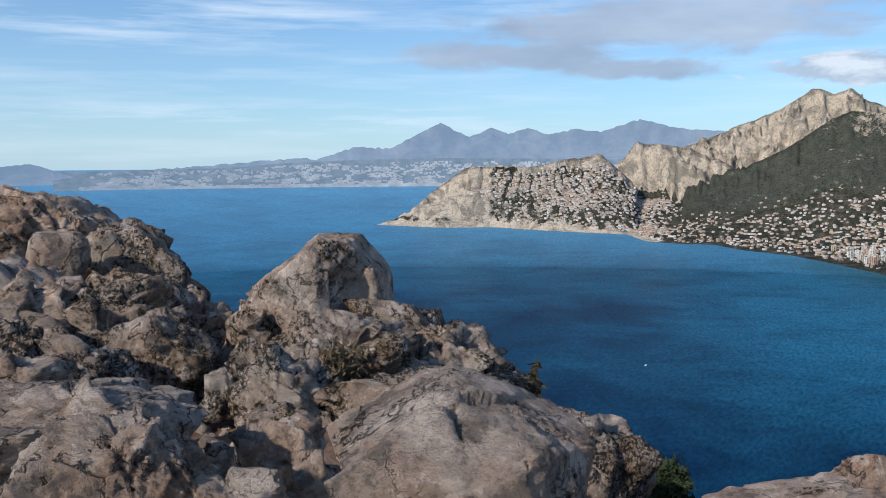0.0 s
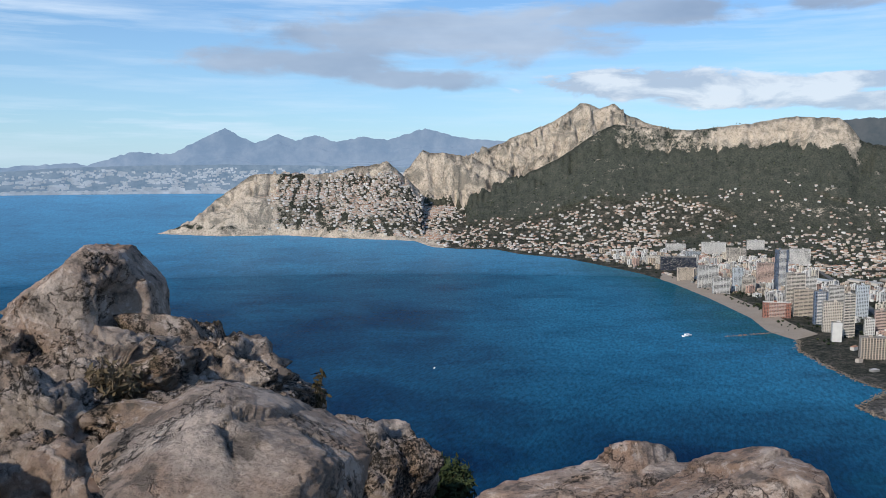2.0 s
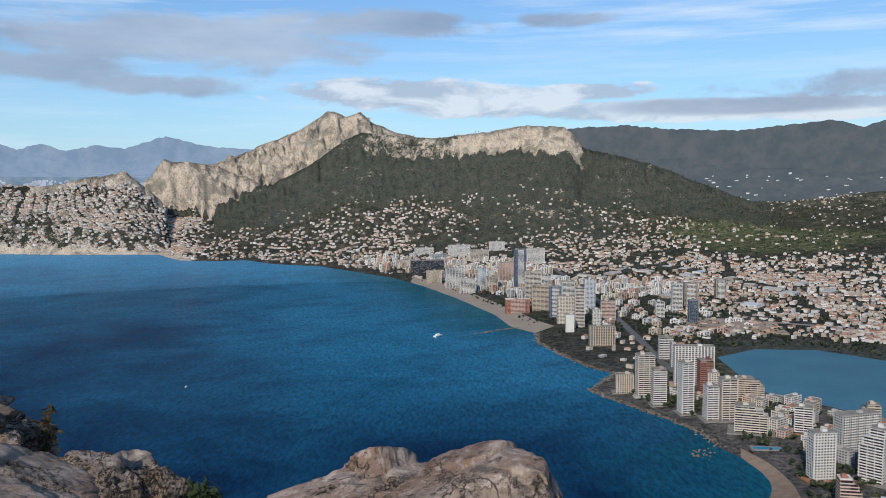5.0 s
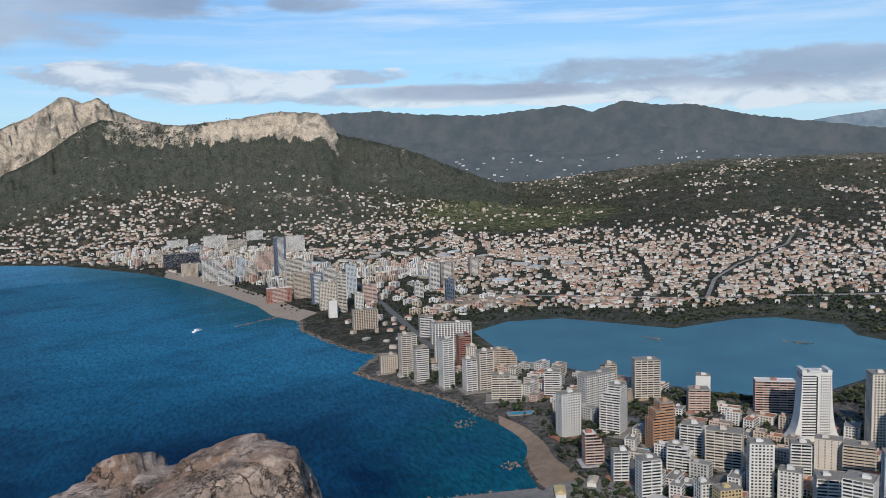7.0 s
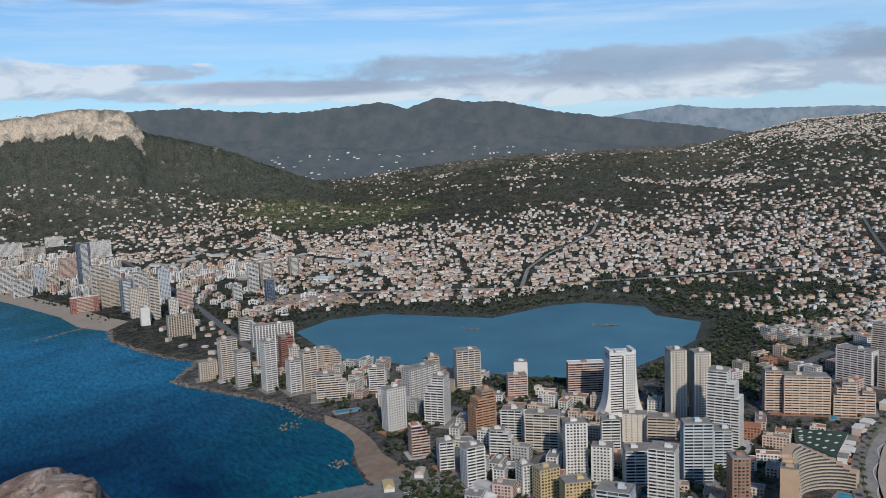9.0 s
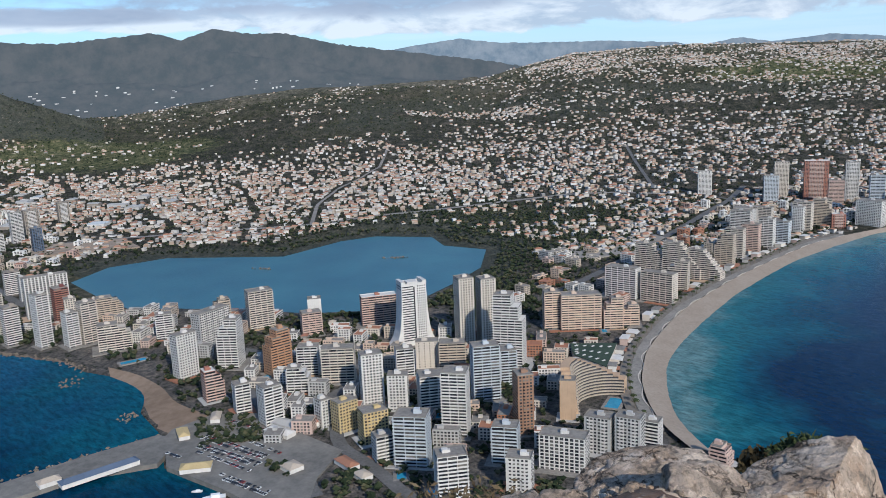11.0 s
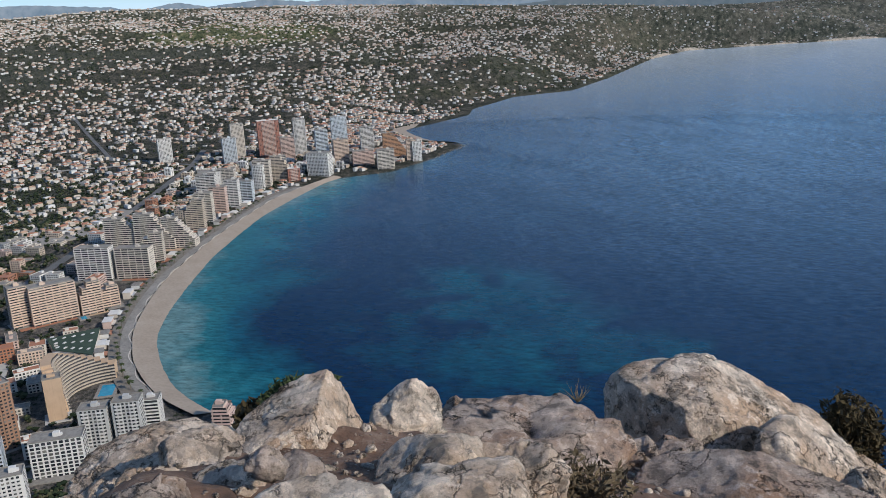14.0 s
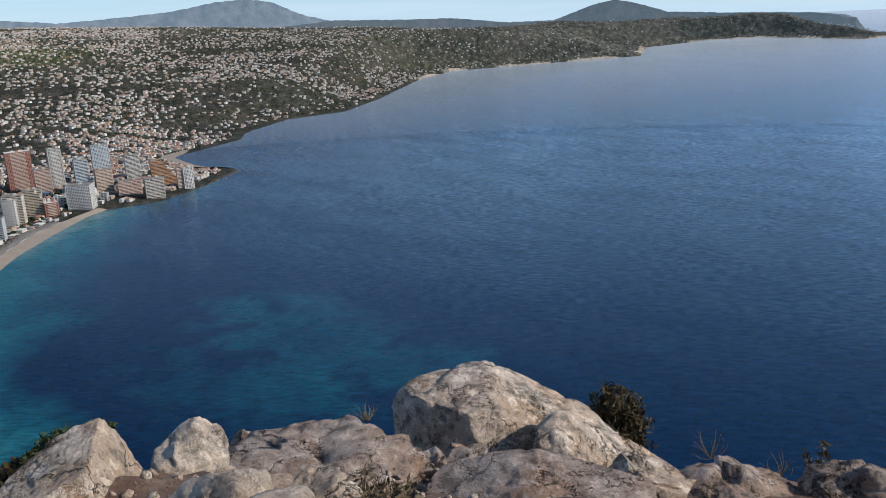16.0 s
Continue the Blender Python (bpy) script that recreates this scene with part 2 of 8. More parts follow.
    height = maths(t, "ADD", maths(t, "MULTIPLY", mid, 0.42), maths(t, "ADD", maths(t, "MULTIPLY", fine, 0.42), maths(t, "MULTIPLY", grain, 0.16)))
    height = maths(t, "SUBTRACT", height, maths(t, "MULTIPLY", cracks, 0.6))
    wired(t, b, col, 0.93, height, 1.0, 0.06)
    b.inputs["Specular IOR Level"].default_value = 0.15
    return m


ROCK = rock_material("limestone", (0.455, 0.37, 0.31), (0.425, 0.275, 0.19), 0.03, 0.8)
ROCK_DARK = rock_material("lichened_limestone", (0.42, 0.35, 0.3), (0.34, 0.235, 0.165), 0.13, 0.85)
ROCK_PALE = rock_material("pale_limestone", (0.66, 0.55, 0.445), (0.58, 0.41, 0.285), -0.02, 0.8)


def earth_material():
    m, t, b = material("red_earth")
    co = nd(t, "ShaderNodeTexCoord").outputs["Object"]
    a = nd(t, "ShaderNodeTexNoise", {"Vector": co, "Scale": 7.0, "Detail": 8.0, "Roughness": 0.7}).outputs[0]
    v = nd(t, "ShaderNodeTexVoronoi", {"Vector": co, "Scale": 26.0, "Randomness": 1.0})
    col = ramp(t, a, [(0.3, (0.06, 0.034, 0.022)), (0.52, (0.16, 0.09, 0.056)), (0.7, (0.27, 0.19, 0.135))])
    stones = ramp(t, v.outputs[0], [(0.12, (1, 1, 1)), (0.26, (0, 0, 0))])
    col = mix(t, maths(t, "MULTIPLY", stones, 0.6), col, (0.3, 0.25, 0.2))
    wired(t, b, col, 0.95, maths(t, "ADD", a, maths(t, "MULTIPLY", stones, 0.4)), 0.9, 0.03)
    return m


EARTH = earth_material()


def land_material():
    """Ground seen from far: dry soil, scrub, pine wood, bare rock, built-up dust, by what grows where."""
    m, t, b = material("land")
    co = nd(t, "ShaderNodeTexCoord").outputs["Object"]
    n1 = nd(t, "ShaderNodeTexNoise", {"Vector": co, "Scale": 0.004, "Detail": 8.0, "Roughness": 0.62}).outputs[0]
    n2 = nd(t, "ShaderNodeTexNoise", {"Vector": co, "Scale": 0.03, "Detail": 8.0, "Roughness": 0.7}).outputs[0]
    n3 = nd(t, "ShaderNodeTexNoise", {"Vector": co, "Scale": 0.16, "Detail": 4.0, "Roughness": 0.7}).outputs[0]
    def at(name):
        return nd(t, "ShaderNodeAttribute", attribute_name=name).outputs["Fac"]
    pine = nd(t, "ShaderNodeTexNoise", {"Vector": co, "Scale": 0.045, "Detail": 6.0, "Roughness": 0.75}).outputs[0]
    scrub = ramp(t, pine, [(0.4, (0.016, 0.022, 0.013)), (0.5, (0.045, 0.05, 0.028)), (0.58, (0.1, 0.095, 0.06)), (0.68, (0.24, 0.195, 0.14))])
    soil = ramp(t, n3, [(0.35, (0.16, 0.125, 0.09)), (0.65, (0.28, 0.23, 0.175))])
    col = mix(t, ramp(t, n1, [(0.46, (0, 0, 0)), (0.62, (0.3, 0.3, 0.3))]), scrub, soil)
    # far land's base colour is paled with distance to imitate haze
    col = mix(t, maths(t, "MULTIPLY", at("haze_tint"), 0.45), col, ramp(t, pine, [(0.4, (0.1, 0.1, 0.085)), (0.6, (0.27, 0.25, 0.215))]))
    wood = ramp(t, maths(t, "ADD", maths(t, "MULTIPLY", n3, 0.6), maths(t, "MULTIPLY", n2, 0.4)), [(0.36, (0.03, 0.036, 0.029)), (0.48, (0.066, 0.071, 0.056)), (0.6, (0.105, 0.103, 0.08)), (0.7, (0.23, 0.195, 0.15))])
    def crisp(name, k, lo, hi):
        """Edges broken by what grows there."""
        return ramp(t, maths(t, "ADD", at(name), maths(t, "MULTIPLY", maths(t, "SUBTRACT", maths(t, "ADD", maths(t, "MULTIPLY", n2, 0.6), maths(t, "MULTIPLY", n3, 0.4)), 0.5), k)), [(lo, (0, 0, 0)), (hi, (1, 1, 1))])
    col = mix(t, crisp("wood", 1.6, 0.38, 0.55), col, wood)
    town = ramp(t, maths(t, "ADD", maths(t, "MULTIPLY", n3, 0.5), maths(t, "MULTIPLY", n2, 0.5)), [(0.4, (0.018, 0.024, 0.016)), (0.49, (0.05, 0.05, 0.038)), (0.57, (0.115, 0.1, 0.08)), (0.7, (0.23, 0.19, 0.15))])
    col = mix(t, at("town"), col, town)
    meadow = ramp(t, pine, [(0.36, (0.045, 0.055, 0.03)), (0.5, (0.095, 0.105, 0.05)), (0.62, (0.22, 0.19, 0.11))])
    col = mix(t, crisp("field", 1.3, 0.3, 0.42), col, meadow)
    street = ramp(t, maths(t, "ADD", maths(t, "MULTIPLY", n3, 0.6), maths(t, "MULTIPLY", n2, 0.4)), [(0.4, (0.025, 0.034, 0.018)), (0.45, (0.085, 0.08, 0.075)), (0.54, (0.15, 0.135, 0.12)), (0.64, (0.27, 0.225, 0.185))])
    col = mix(t, at("street"), col, street)
    cliff = ramp(t, n2, [(0.3, (0.3, 0.24, 0.185)), (0.45, (0.56, 0.46, 0.36)), (0.62, (0.7, 0.59, 0.465))])
    green = ramp(t, n3, [(0.5, (0, 0, 0)), (0.62, (0.5, 0.5, 0.5))])
    folds = nd(t, "ShaderNodeTexNoise", {"Vector": co, "Scale": 0.011, "Detail": 9.0, "Roughness": 0.7, "Distortion": 0.8}).outputs[0]
    cliff = mix(t, ramp(t, folds, [(0.42, (0.9, 0.9, 0.9)), (0.52, (0, 0, 0))]), cliff, (0.25, 0.22, 0.18))
    cliff = mix(t, ramp(t, folds, [(0.55, (0, 0, 0)), (0.66, (0.6, 0.6, 0.6))]), cliff, (0.62, 0.5, 0.38))
    cliff = mix(t, green, cliff, (0.085, 0.09, 0.055))
    col = mix(t, crisp("bare", 2.2, 0.42, 0.56), col, cliff)
    wired(t, b, col, 0.95, maths(t, "ADD", n2, maths(t, "MULTIPLY", n3, 0.3)), 0.9, 17.0)
    b.inputs["Specular IOR Level"].default_value = 0.1
    return m


LAND = land_material()


def sea_material(name="sea_water", far=False):
    m, t, b = material(name)
    co = nd(t, "ShaderNodeTexCoord").outputs["Object"]
    shallow = nd(t, "ShaderNodeAttribute", attribute_name="shallow").outputs["Fac"]
    n1 = nd(t, "ShaderNodeTexNoise", {"Vector": co, "Scale": 0.0042, "Detail": 6.0, "Roughness": 0.55, "Distortion": 0.6}).outputs[0]
    n2 = nd(t, "ShaderNodeTexNoise", {"Vector": co, "Scale": 0.018, "Detail": 5.0, "Roughness": 0.6}).outputs[0]
    bank = nd(t, "ShaderNodeAttribute", attribute_name="bank").outputs["Fac"]
    n3 = nd(t, "ShaderNodeTexNoise", {"Vector": nd(t, "ShaderNodeMapping", {0: co, 3: (0.5, 1.0, 1)}).outputs[0], "Scale": 0.011, "Detail": 7.0, "Roughness": 0.65}).outputs[0]
    deep = mix(t, ramp(t, maths(t, "ADD", bank, maths(t, "MULTIPLY", maths(t, "SUBTRACT", n1, 0.5), 0.9)), [(0.15, (0, 0, 0)), (0.9, (1, 1, 1))]),
               (0.0007, 0.018, 0.055), (0.02, 0.148, 0.265))
    # weed beds on the sea floor
    deep = mix(t, ramp(t, n3, [(0.5, (0, 0, 0)), (0.66, (0.32, 0.32, 0.32))]), deep, (0.0004, 0.009, 0.036))
    depth = maths(t, "ADD", shallow, maths(t, "ADD", maths(t, "MULTIPLY", maths(t, "SUBTRACT", n2, 0.5), 0.5), maths(t, "MULTIPLY", maths(t, "SUBTRACT", n3, 0.5), 0.4)))
    col = mix(t, ramp(t, depth, [(0.1, (0, 0, 0)), (0.55, (1, 1, 1))]), deep, (0.006, 0.085, 0.125))
    col = mix(t, ramp(t, depth, [(0.5, (0, 0, 0)), (0.82, (1, 1, 1))]), col, (0.02, 0.135, 0.16))
    col = mix(t, ramp(t, depth, [(0.82, (0, 0, 0)), (1.0, (1, 1, 1))]), col, (0.12, 0.215, 0.215))
    wind = nd(t, "ShaderNodeMapping", {0: co, 2: (0, 0, radians(-35)), 3: (1.0, 0.35, 1)}).outputs[0]
    w1 = nd(t, "ShaderNodeTexNoise", {"Vector": wind, "Scale": 0.11, "Detail": 7.0, "Roughness": 0.62}).outputs[0]
    w2 = nd(t, "ShaderNodeTexNoise", {"Vector": wind, "Scale": 0.6, "Detail": 3.0, "Roughness": 0.6}).outputs[0]
    crest = nd(t, "ShaderNodeMapping", {0: nd(t, "ShaderNodeMapping", {0: co, 2: (0, 0, radians(33))}).outputs[0], 3: (1.0, 0.3, 1)}).outputs[0]
    swell = nd(t, "ShaderNodeTexNoise", {"Vector": crest, "Scale": 0.2, "Detail": 5.0, "Roughness": 0.72}).outputs[0]
    # light and dark wave sides are multiplied into the water colour
    chop = ramp(t, swell, [(0.38, (0.5, 0.5, 0.5)), (0.5, (0.95, 0.95, 0.95)), (0.62, (1.35, 1.35, 1.35))])
    col = mix(t, 0.7, col, chop, "MULTIPLY")
    roll = nd(t, "ShaderNodeTexNoise", {"Vector": crest, "Scale": 0.055, "Detail": 6.0, "Roughness": 0.75}).outputs[0]
    lines = nd(t, "ShaderNodeMapping", {0: nd(t, "ShaderNodeMapping", {0: co, 2: (0, 0, radians(45))}).outputs[0], 3: (1.0, 0.42, 1)}).outputs[0]
    ripple = ramp(t, nd(t, "ShaderNodeTexNoise", {"Vector": lines, "Scale": 0.15, "Detail": 4.0, "Roughness": 0.7}).outputs[0], [(0.4, (0.74, 0.74, 0.74)), (0.5, (0.98, 0.98, 0.98)), (0.62, (1.2, 1.2, 1.2))])
    # the broader swell's light and dark go into the colour likewise
    rows = ramp(t, roll, [(0.38, (0.62, 0.62, 0.62)), (0.5, (0.95, 0.95, 0.95)), (0.62, (1.3, 1.3, 1.3))])
    col = mix(t, 0.28, col, rows, "MULTIPLY")
    wired(t, b, col, 1.0, maths(t, "ADD", w1, maths(t, "MULTIPLY", w2, 0.25)), 0.6, 3.5)
    b.inputs["Specular IOR Level"].default_value = 0.0
    # waves show their near sides, so that the sky's gloss stays weak but where calm water lies far off
    face = nd(t, "ShaderNodeLayerWeight", {"Blend": 0.5}).outputs["Facing"]
    lanes = nd(t, "ShaderNodeMapping", {0: co, 2: (0, 0, radians(-20)), 3: (0.4, 1.0, 1)}).outputs[0]
    streak = ramp(t, nd(t, "ShaderNodeTexNoise", {"Vector": lanes, "Scale": 0.01, "Detail": 7.0, "Roughness": 0.7}).outputs[0], [(0.36, (0.84, 0.84, 0.84)), (0.56, (1, 1, 1))])
    calm = nd(t, "ShaderNodeAttribute", attribute_name="calm").outputs["Fac"]
    gloss = maths(t, "ADD", 0.012, maths(t, "MULTIPLY", maths(t, "POWER", face, 6.0), maths(t, "MULTIPLY", maths(t, "ADD", 0.28, maths(t, "MULTIPLY", calm, 1.7)), maths(t, "MULTIPLY", streak, ripple))))
    bump = nd(t, "ShaderNodeBump", {"Strength": 0.7, "Distance": 2.5, "Height": w1}).outputs[0]
    shine = nd(t, "ShaderNodeBsdfGlossy", {"Color": (0.84, 0.93, 0.97, 1), "Roughness": 0.2, "Normal": bump})
    both = nd(t, "ShaderNodeMixShader", {0: gloss, 1: b.outputs[0], 2: shine.outputs[0]})
    t.links.new(both.outputs[0], t.nodes["Material Output"].inputs[0])
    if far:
        # emission imitates bright air and mirrored sky over the open sea towards the horizon
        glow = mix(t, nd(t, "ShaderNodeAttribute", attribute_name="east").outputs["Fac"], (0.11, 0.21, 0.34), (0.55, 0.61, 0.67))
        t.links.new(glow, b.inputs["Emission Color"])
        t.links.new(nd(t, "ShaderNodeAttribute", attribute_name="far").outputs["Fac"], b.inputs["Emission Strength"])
    return m


SEA = sea_material()
SEA_FAR = sea_material("far_sea", True)


def simple(name, a, c, scale, rough=0.9, bump=0.3, dist=0.05):
    m, t, b = material(name)
    co = nd(t, "ShaderNodeTexCoord").outputs["Object"]
    n = nd(t, "ShaderNodeTexNoise", {"Vector": co, "Scale": scale, "Detail": 7.0, "Roughness": 0.65}).outputs[0]
    n2 = nd(t, "ShaderNodeTexNoise", {"Vector": co, "Scale": scale * 0.12, "Detail": 4.0}).outputs[0]
    col = ramp(t, maths(t, "ADD", maths(t, "MULTIPLY", n, 0.6), maths(t, "MULTIPLY", n2, 0.4)), [(0.36, a), (0.64, c)])
    wired(t, b, col, rough, n, bump, dist)
    b.inputs["Specular IOR Level"].default_value = 0.25
    return m


SAND = simple("beach_sand", (0.27, 0.215, 0.165), (0.36, 0.3, 0.24), 0.3)
SAND_WET = simple("brown_cove_sand", (0.18, 0.125, 0.085), (0.29, 0.215, 0.155), 0.1)
ASPHALT = simple("asphalt", (0.09, 0.088, 0.085), (0.17, 0.165, 0.16), 0.4)
PAVING = simple("concrete_paving", (0.17, 0.158, 0.14), (0.31, 0.285, 0.255), 0.3)
QUAY = simple("worn_concrete", (0.13, 0.125, 0.115), (0.24, 0.225, 0.2), 0.12)
STONE = simple("breakwater_stone", (0.1, 0.085, 0.065), (0.27, 0.225, 0.175), 0.5, bump=0.8, dist=0.6)
LEAF = simple("foliage", (0.018, 0.03, 0.011), (0.07, 0.085, 0.032), 0.9)
LEAF_DRY = simple("dry_stems", (0.07, 0.05, 0.03), (0.19, 0.145, 0.085), 30.0)
LEAF_DRY2 = simple("dry_leaf", (0.035, 0.028, 0.014), (0.1, 0.075, 0.034), 14.0)
LEAF_NEAR = simple("juniper_leaf", (0.018, 0.032, 0.012), (0.075, 0.095, 0.038), 14.0)
POOL = simple("pool_water", (0.03, 0.22, 0.38), (0.05, 0.33, 0.5), 0.2, rough=0.1, bump=0.05)
GLASS, _t, _b = material("window_glass")
_pane = nd(_t, "ShaderNodeNewGeometry").outputs["Random Per Island"]
wired(_t, _b, ramp(_t, _pane, [(0.0, (0.02, 0.023, 0.028)), (0.4, (0.05, 0.053, 0.057)), (0.7, (0.1, 0.096, 0.09)), (0.88, (0.19, 0.175, 0.158))], "CONSTANT"), 0.2)
RAIL, _t, _b = material("dark_metal")
wired(_t, _b, (0.045, 0.043, 0.045), 0.5)
BOAT, _t, _b = material("white_gelcoat")
wired(_t, _b, (0.78, 0.78, 0.77), 0.25)

PAINTS = {"white": (0.66, 0.635, 0.595), "cream": (0.6, 0.535, 0.455), "sand": (0.49, 0.41, 0.325), "rose": (0.55, 0.4, 0.335),
          "brick": (0.34, 0.14, 0.095), "grey": (0.45, 0.44, 0.42), "maroon": (0.16, 0.04, 0.038), "taupe": (0.3, 0.255, 0.21),
          "orange": (0.43, 0.235, 0.13), "ice": (0.5, 0.54, 0.57), "brown": (0.28, 0.16, 0.1), "tan": (0.5, 0.345, 0.22),
          "ochre": (0.54, 0.41, 0.2), "salmon": (0.6, 0.45, 0.345), "blue": (0.09, 0.13, 0.2), "navy": (0.018, 0.026, 0.06),
          "terracotta": (0.36, 0.155, 0.085)}


def paint(name, c):
    """Outdoor render: slight fading in patches and rain streaks down the wall."""
    m, t, b = material("render_" + name)
    co = nd(t, "ShaderNodeTexCoord").outputs["Object"]
    n = nd(t, "ShaderNodeTexNoise", {"Vector": co, "Scale": 0.12, "Detail": 6.0, "Roughness": 0.6}).outputs[0]
    st = nd(t, "ShaderNodeMapping", {0: co, 3: (1.0, 1.0, 0.06)}).outputs[0]
    s = nd(t, "ShaderNodeTexNoise", {"Vector": st, "Scale": 0.9, "Detail": 5.0}).outputs[0]
    rnd = nd(t, "ShaderNodeObjectInfo").outputs["Random"]
    col = mix(t, ramp(t, n, [(0.35, (0, 0, 0)), (0.7, (1, 1, 1))]), c, tuple(x * 0.84 for x in c))
    col = mix(t, ramp(t, s, [(0.55, (0, 0, 0)), (0.75, (0.45, 0.45, 0.45))]), col, tuple(x * 0.6 for x in c))
    col = mix(t, maths(t, "MULTIPLY", rnd, 0.12), col, (0.3, 0.28, 0.25))
    wired(t, b, col, 0.85)
    return m


WALL = {k: paint(k, v) for k, v in PAINTS.items()}

# ---- the plan: coastlines in metres from the viewpoint (x, y) ----
COAST_WEST = [(-9500, 12500), (-4300, 11450), (-2000, 10720), (-220, 10020), (900, 8800), (500, 6500), (-60, 5200), (-340, 4350),
              (-40, 4145), (240, 4150), (466, 3942), (690, 3775), (800, 3700), (811, 3396), (913, 3275), (1034, 3235), (1070, 3040),
              (1181, 2860), (1215, 2640), (1240, 2400), (1230, 2171), (1182, 1907), (1115, 1626), (1058, 1490), (1058, 1400), (1000, 1321),
              (967, 1208), (942, 1095), (949, 1041), (838, 978), (834, 890), (829, 790), (820, 740), (795, 693), (786, 640), (765, 600),
              (742, 570), (698, 546), (657, 495), (592, 445), (562, 366), (480, 330), (300, 420), (100, 420)]
COAST_EAST = [(-300, 250), (-420, 0), (-350, -300), (0, -420), (350, -300), (560, -120), (690, -30), (756, 8), (805, 24), (871, 33),
              (944, 35), (1024, 20), (1115, -6), (1251, -48), (1379, -102), (1492, -154), (1615, -232), (1735, -314), (1764, -356), (1774, -473), (1878, -598),
              (2030, -735), (2191, -680), (2397, -681), (2500, -820), (2618, -969), (2760, -1034), (3035, -1312), (3084, -1582),
              (3471, -1961), (4392, -2759), (4890, -3347), (4845, -3846), (4719, -4979), (5728, -6110), (6137, -7472), (5820, -7973),
              (4270, -7299), (4450, -8300), (7000, -10500), (9500, -15500), (26000, -20000)]
INLAND = [(40000, -9000), (40000, 40000), (-9500, 40000)]
LAND_RING = np.array(COAST_WEST + COAST_EAST + INLAND, float)
LAGOON = np.array([(1181, 1034), (1293, 1044), (1380, 978), (1419, 750), (1568, 696), (1625, 643), (1626, 519), (1547, 471), (1520, 380),
                   (1373, 354), (1250, 373), (1104, 407), (1067, 533), (1068, 626), (1060, 753), (1045, 815), (1104, 919)], float)


def signed(ring, x, y):
    """Distance to a closed ring, positive inside."""
    best = np.full(x.shape, 1e12)
    inside = np.zeros(x.shape, bool)
    for (ax, ay), (bx, by) in zip(ring, np.roll(ring, -1, 0)):
        dx, dy = bx - ax, by - ay
        k = np.clip(((x - ax) * dx + (y - ay) * dy) / (dx * dx + dy * dy), 0, 1)
        best = np.minimum(best, (x - ax - k * dx) ** 2 + (y - ay - k * dy) ** 2)
        hit = (ay > y) != (by > y)
        if dy:
            inside ^= hit & (x < ax + (y - ay) * dx / dy)
    return np.sqrt(best) * np.where(inside, 1, -1)


def profile(az, table):
    a, e = np.array(table).T
    return np.interp(az, a, e)


# skylines: degrees clockwise from +y, degrees over the eye's level
TOIX = [(-4.6, -4.4), (-4.2, -3.9), (-3, -3.2), (-0.9, -2.36), (1.4, -0.81), (4.4, -0.67), (6.7, -0.57), (9, -0.14), (10.4, 0.22), (11.5, -0.6), (13, -2)]
MASCARAT = [(10.6, -2), (11.6, -0.4), (12.8, 0.94), (14.7, 0.91), (16.1, 0.6), (18.0, -0.2), (20.0, -1.5)]
BERNIA = [(13, -0.5), (16.1, 0.78), (18.5, 1.74), (21.5, 2.95), (22.6, 3.7), (23.2, 4.17), (23.7, 4.15), (24.4, 3.78), (25.35, 4.1), (26.3, 3.33), (28.1, 2.6), (33, 1.6), (38, 0.5)]
OLTA = [(15.5, -2.2), (18.6, -0.93), (21.6, 0.4), (24.5, 2.4), (25.5, 2.78), (28.1, 2.5), (30.5, 2.42), (33, 2.7), (36.1, 3.12), (38.9, 3.04), (39.5, 2.5), (40.1, 1.6), (42.7, 0.99), (45, 0.35), (48, -0.9), (52, -2.5)]
COASTHILL = [(60, -4), (66, -3.0), (72, -1.6), (78, -0.1), (82, 0.75), (88, 1.0), (94, 0.9), (100, 0.75), (106, 0.5), (112, 0.2), (118, -0.1), (124, -0.5), (130, -0.95), (136, -1.6), (142, -2.4)]
FARHILL = [(112, 0.0), (117, 0.38), (121, 0.21), (124.5, 0.14), (128.2, -0.29), (131.1, -0.3), (133.6, 0.54), (135, 0.8), (136.8, 0.35), (138.2, -0.13), (141, -0.3), (143, -0.55), (145, -0.5), (147, -0.62), (149, -1.0), (150, -2.2)]


def bump_at(r, d, front, back):
    """1 at distance d, falling off towards the eye over front metres and away from it over back metres."""
    k = np.where(r < d, (d - r) / front, (r - d) / back)
    return np.clip(1 - k, 0, 1)


def smooth(x, a, b):
    k = np.clip((x - a) / (b - a), 0, 1)
    return k * k * (3 - 2 * k)


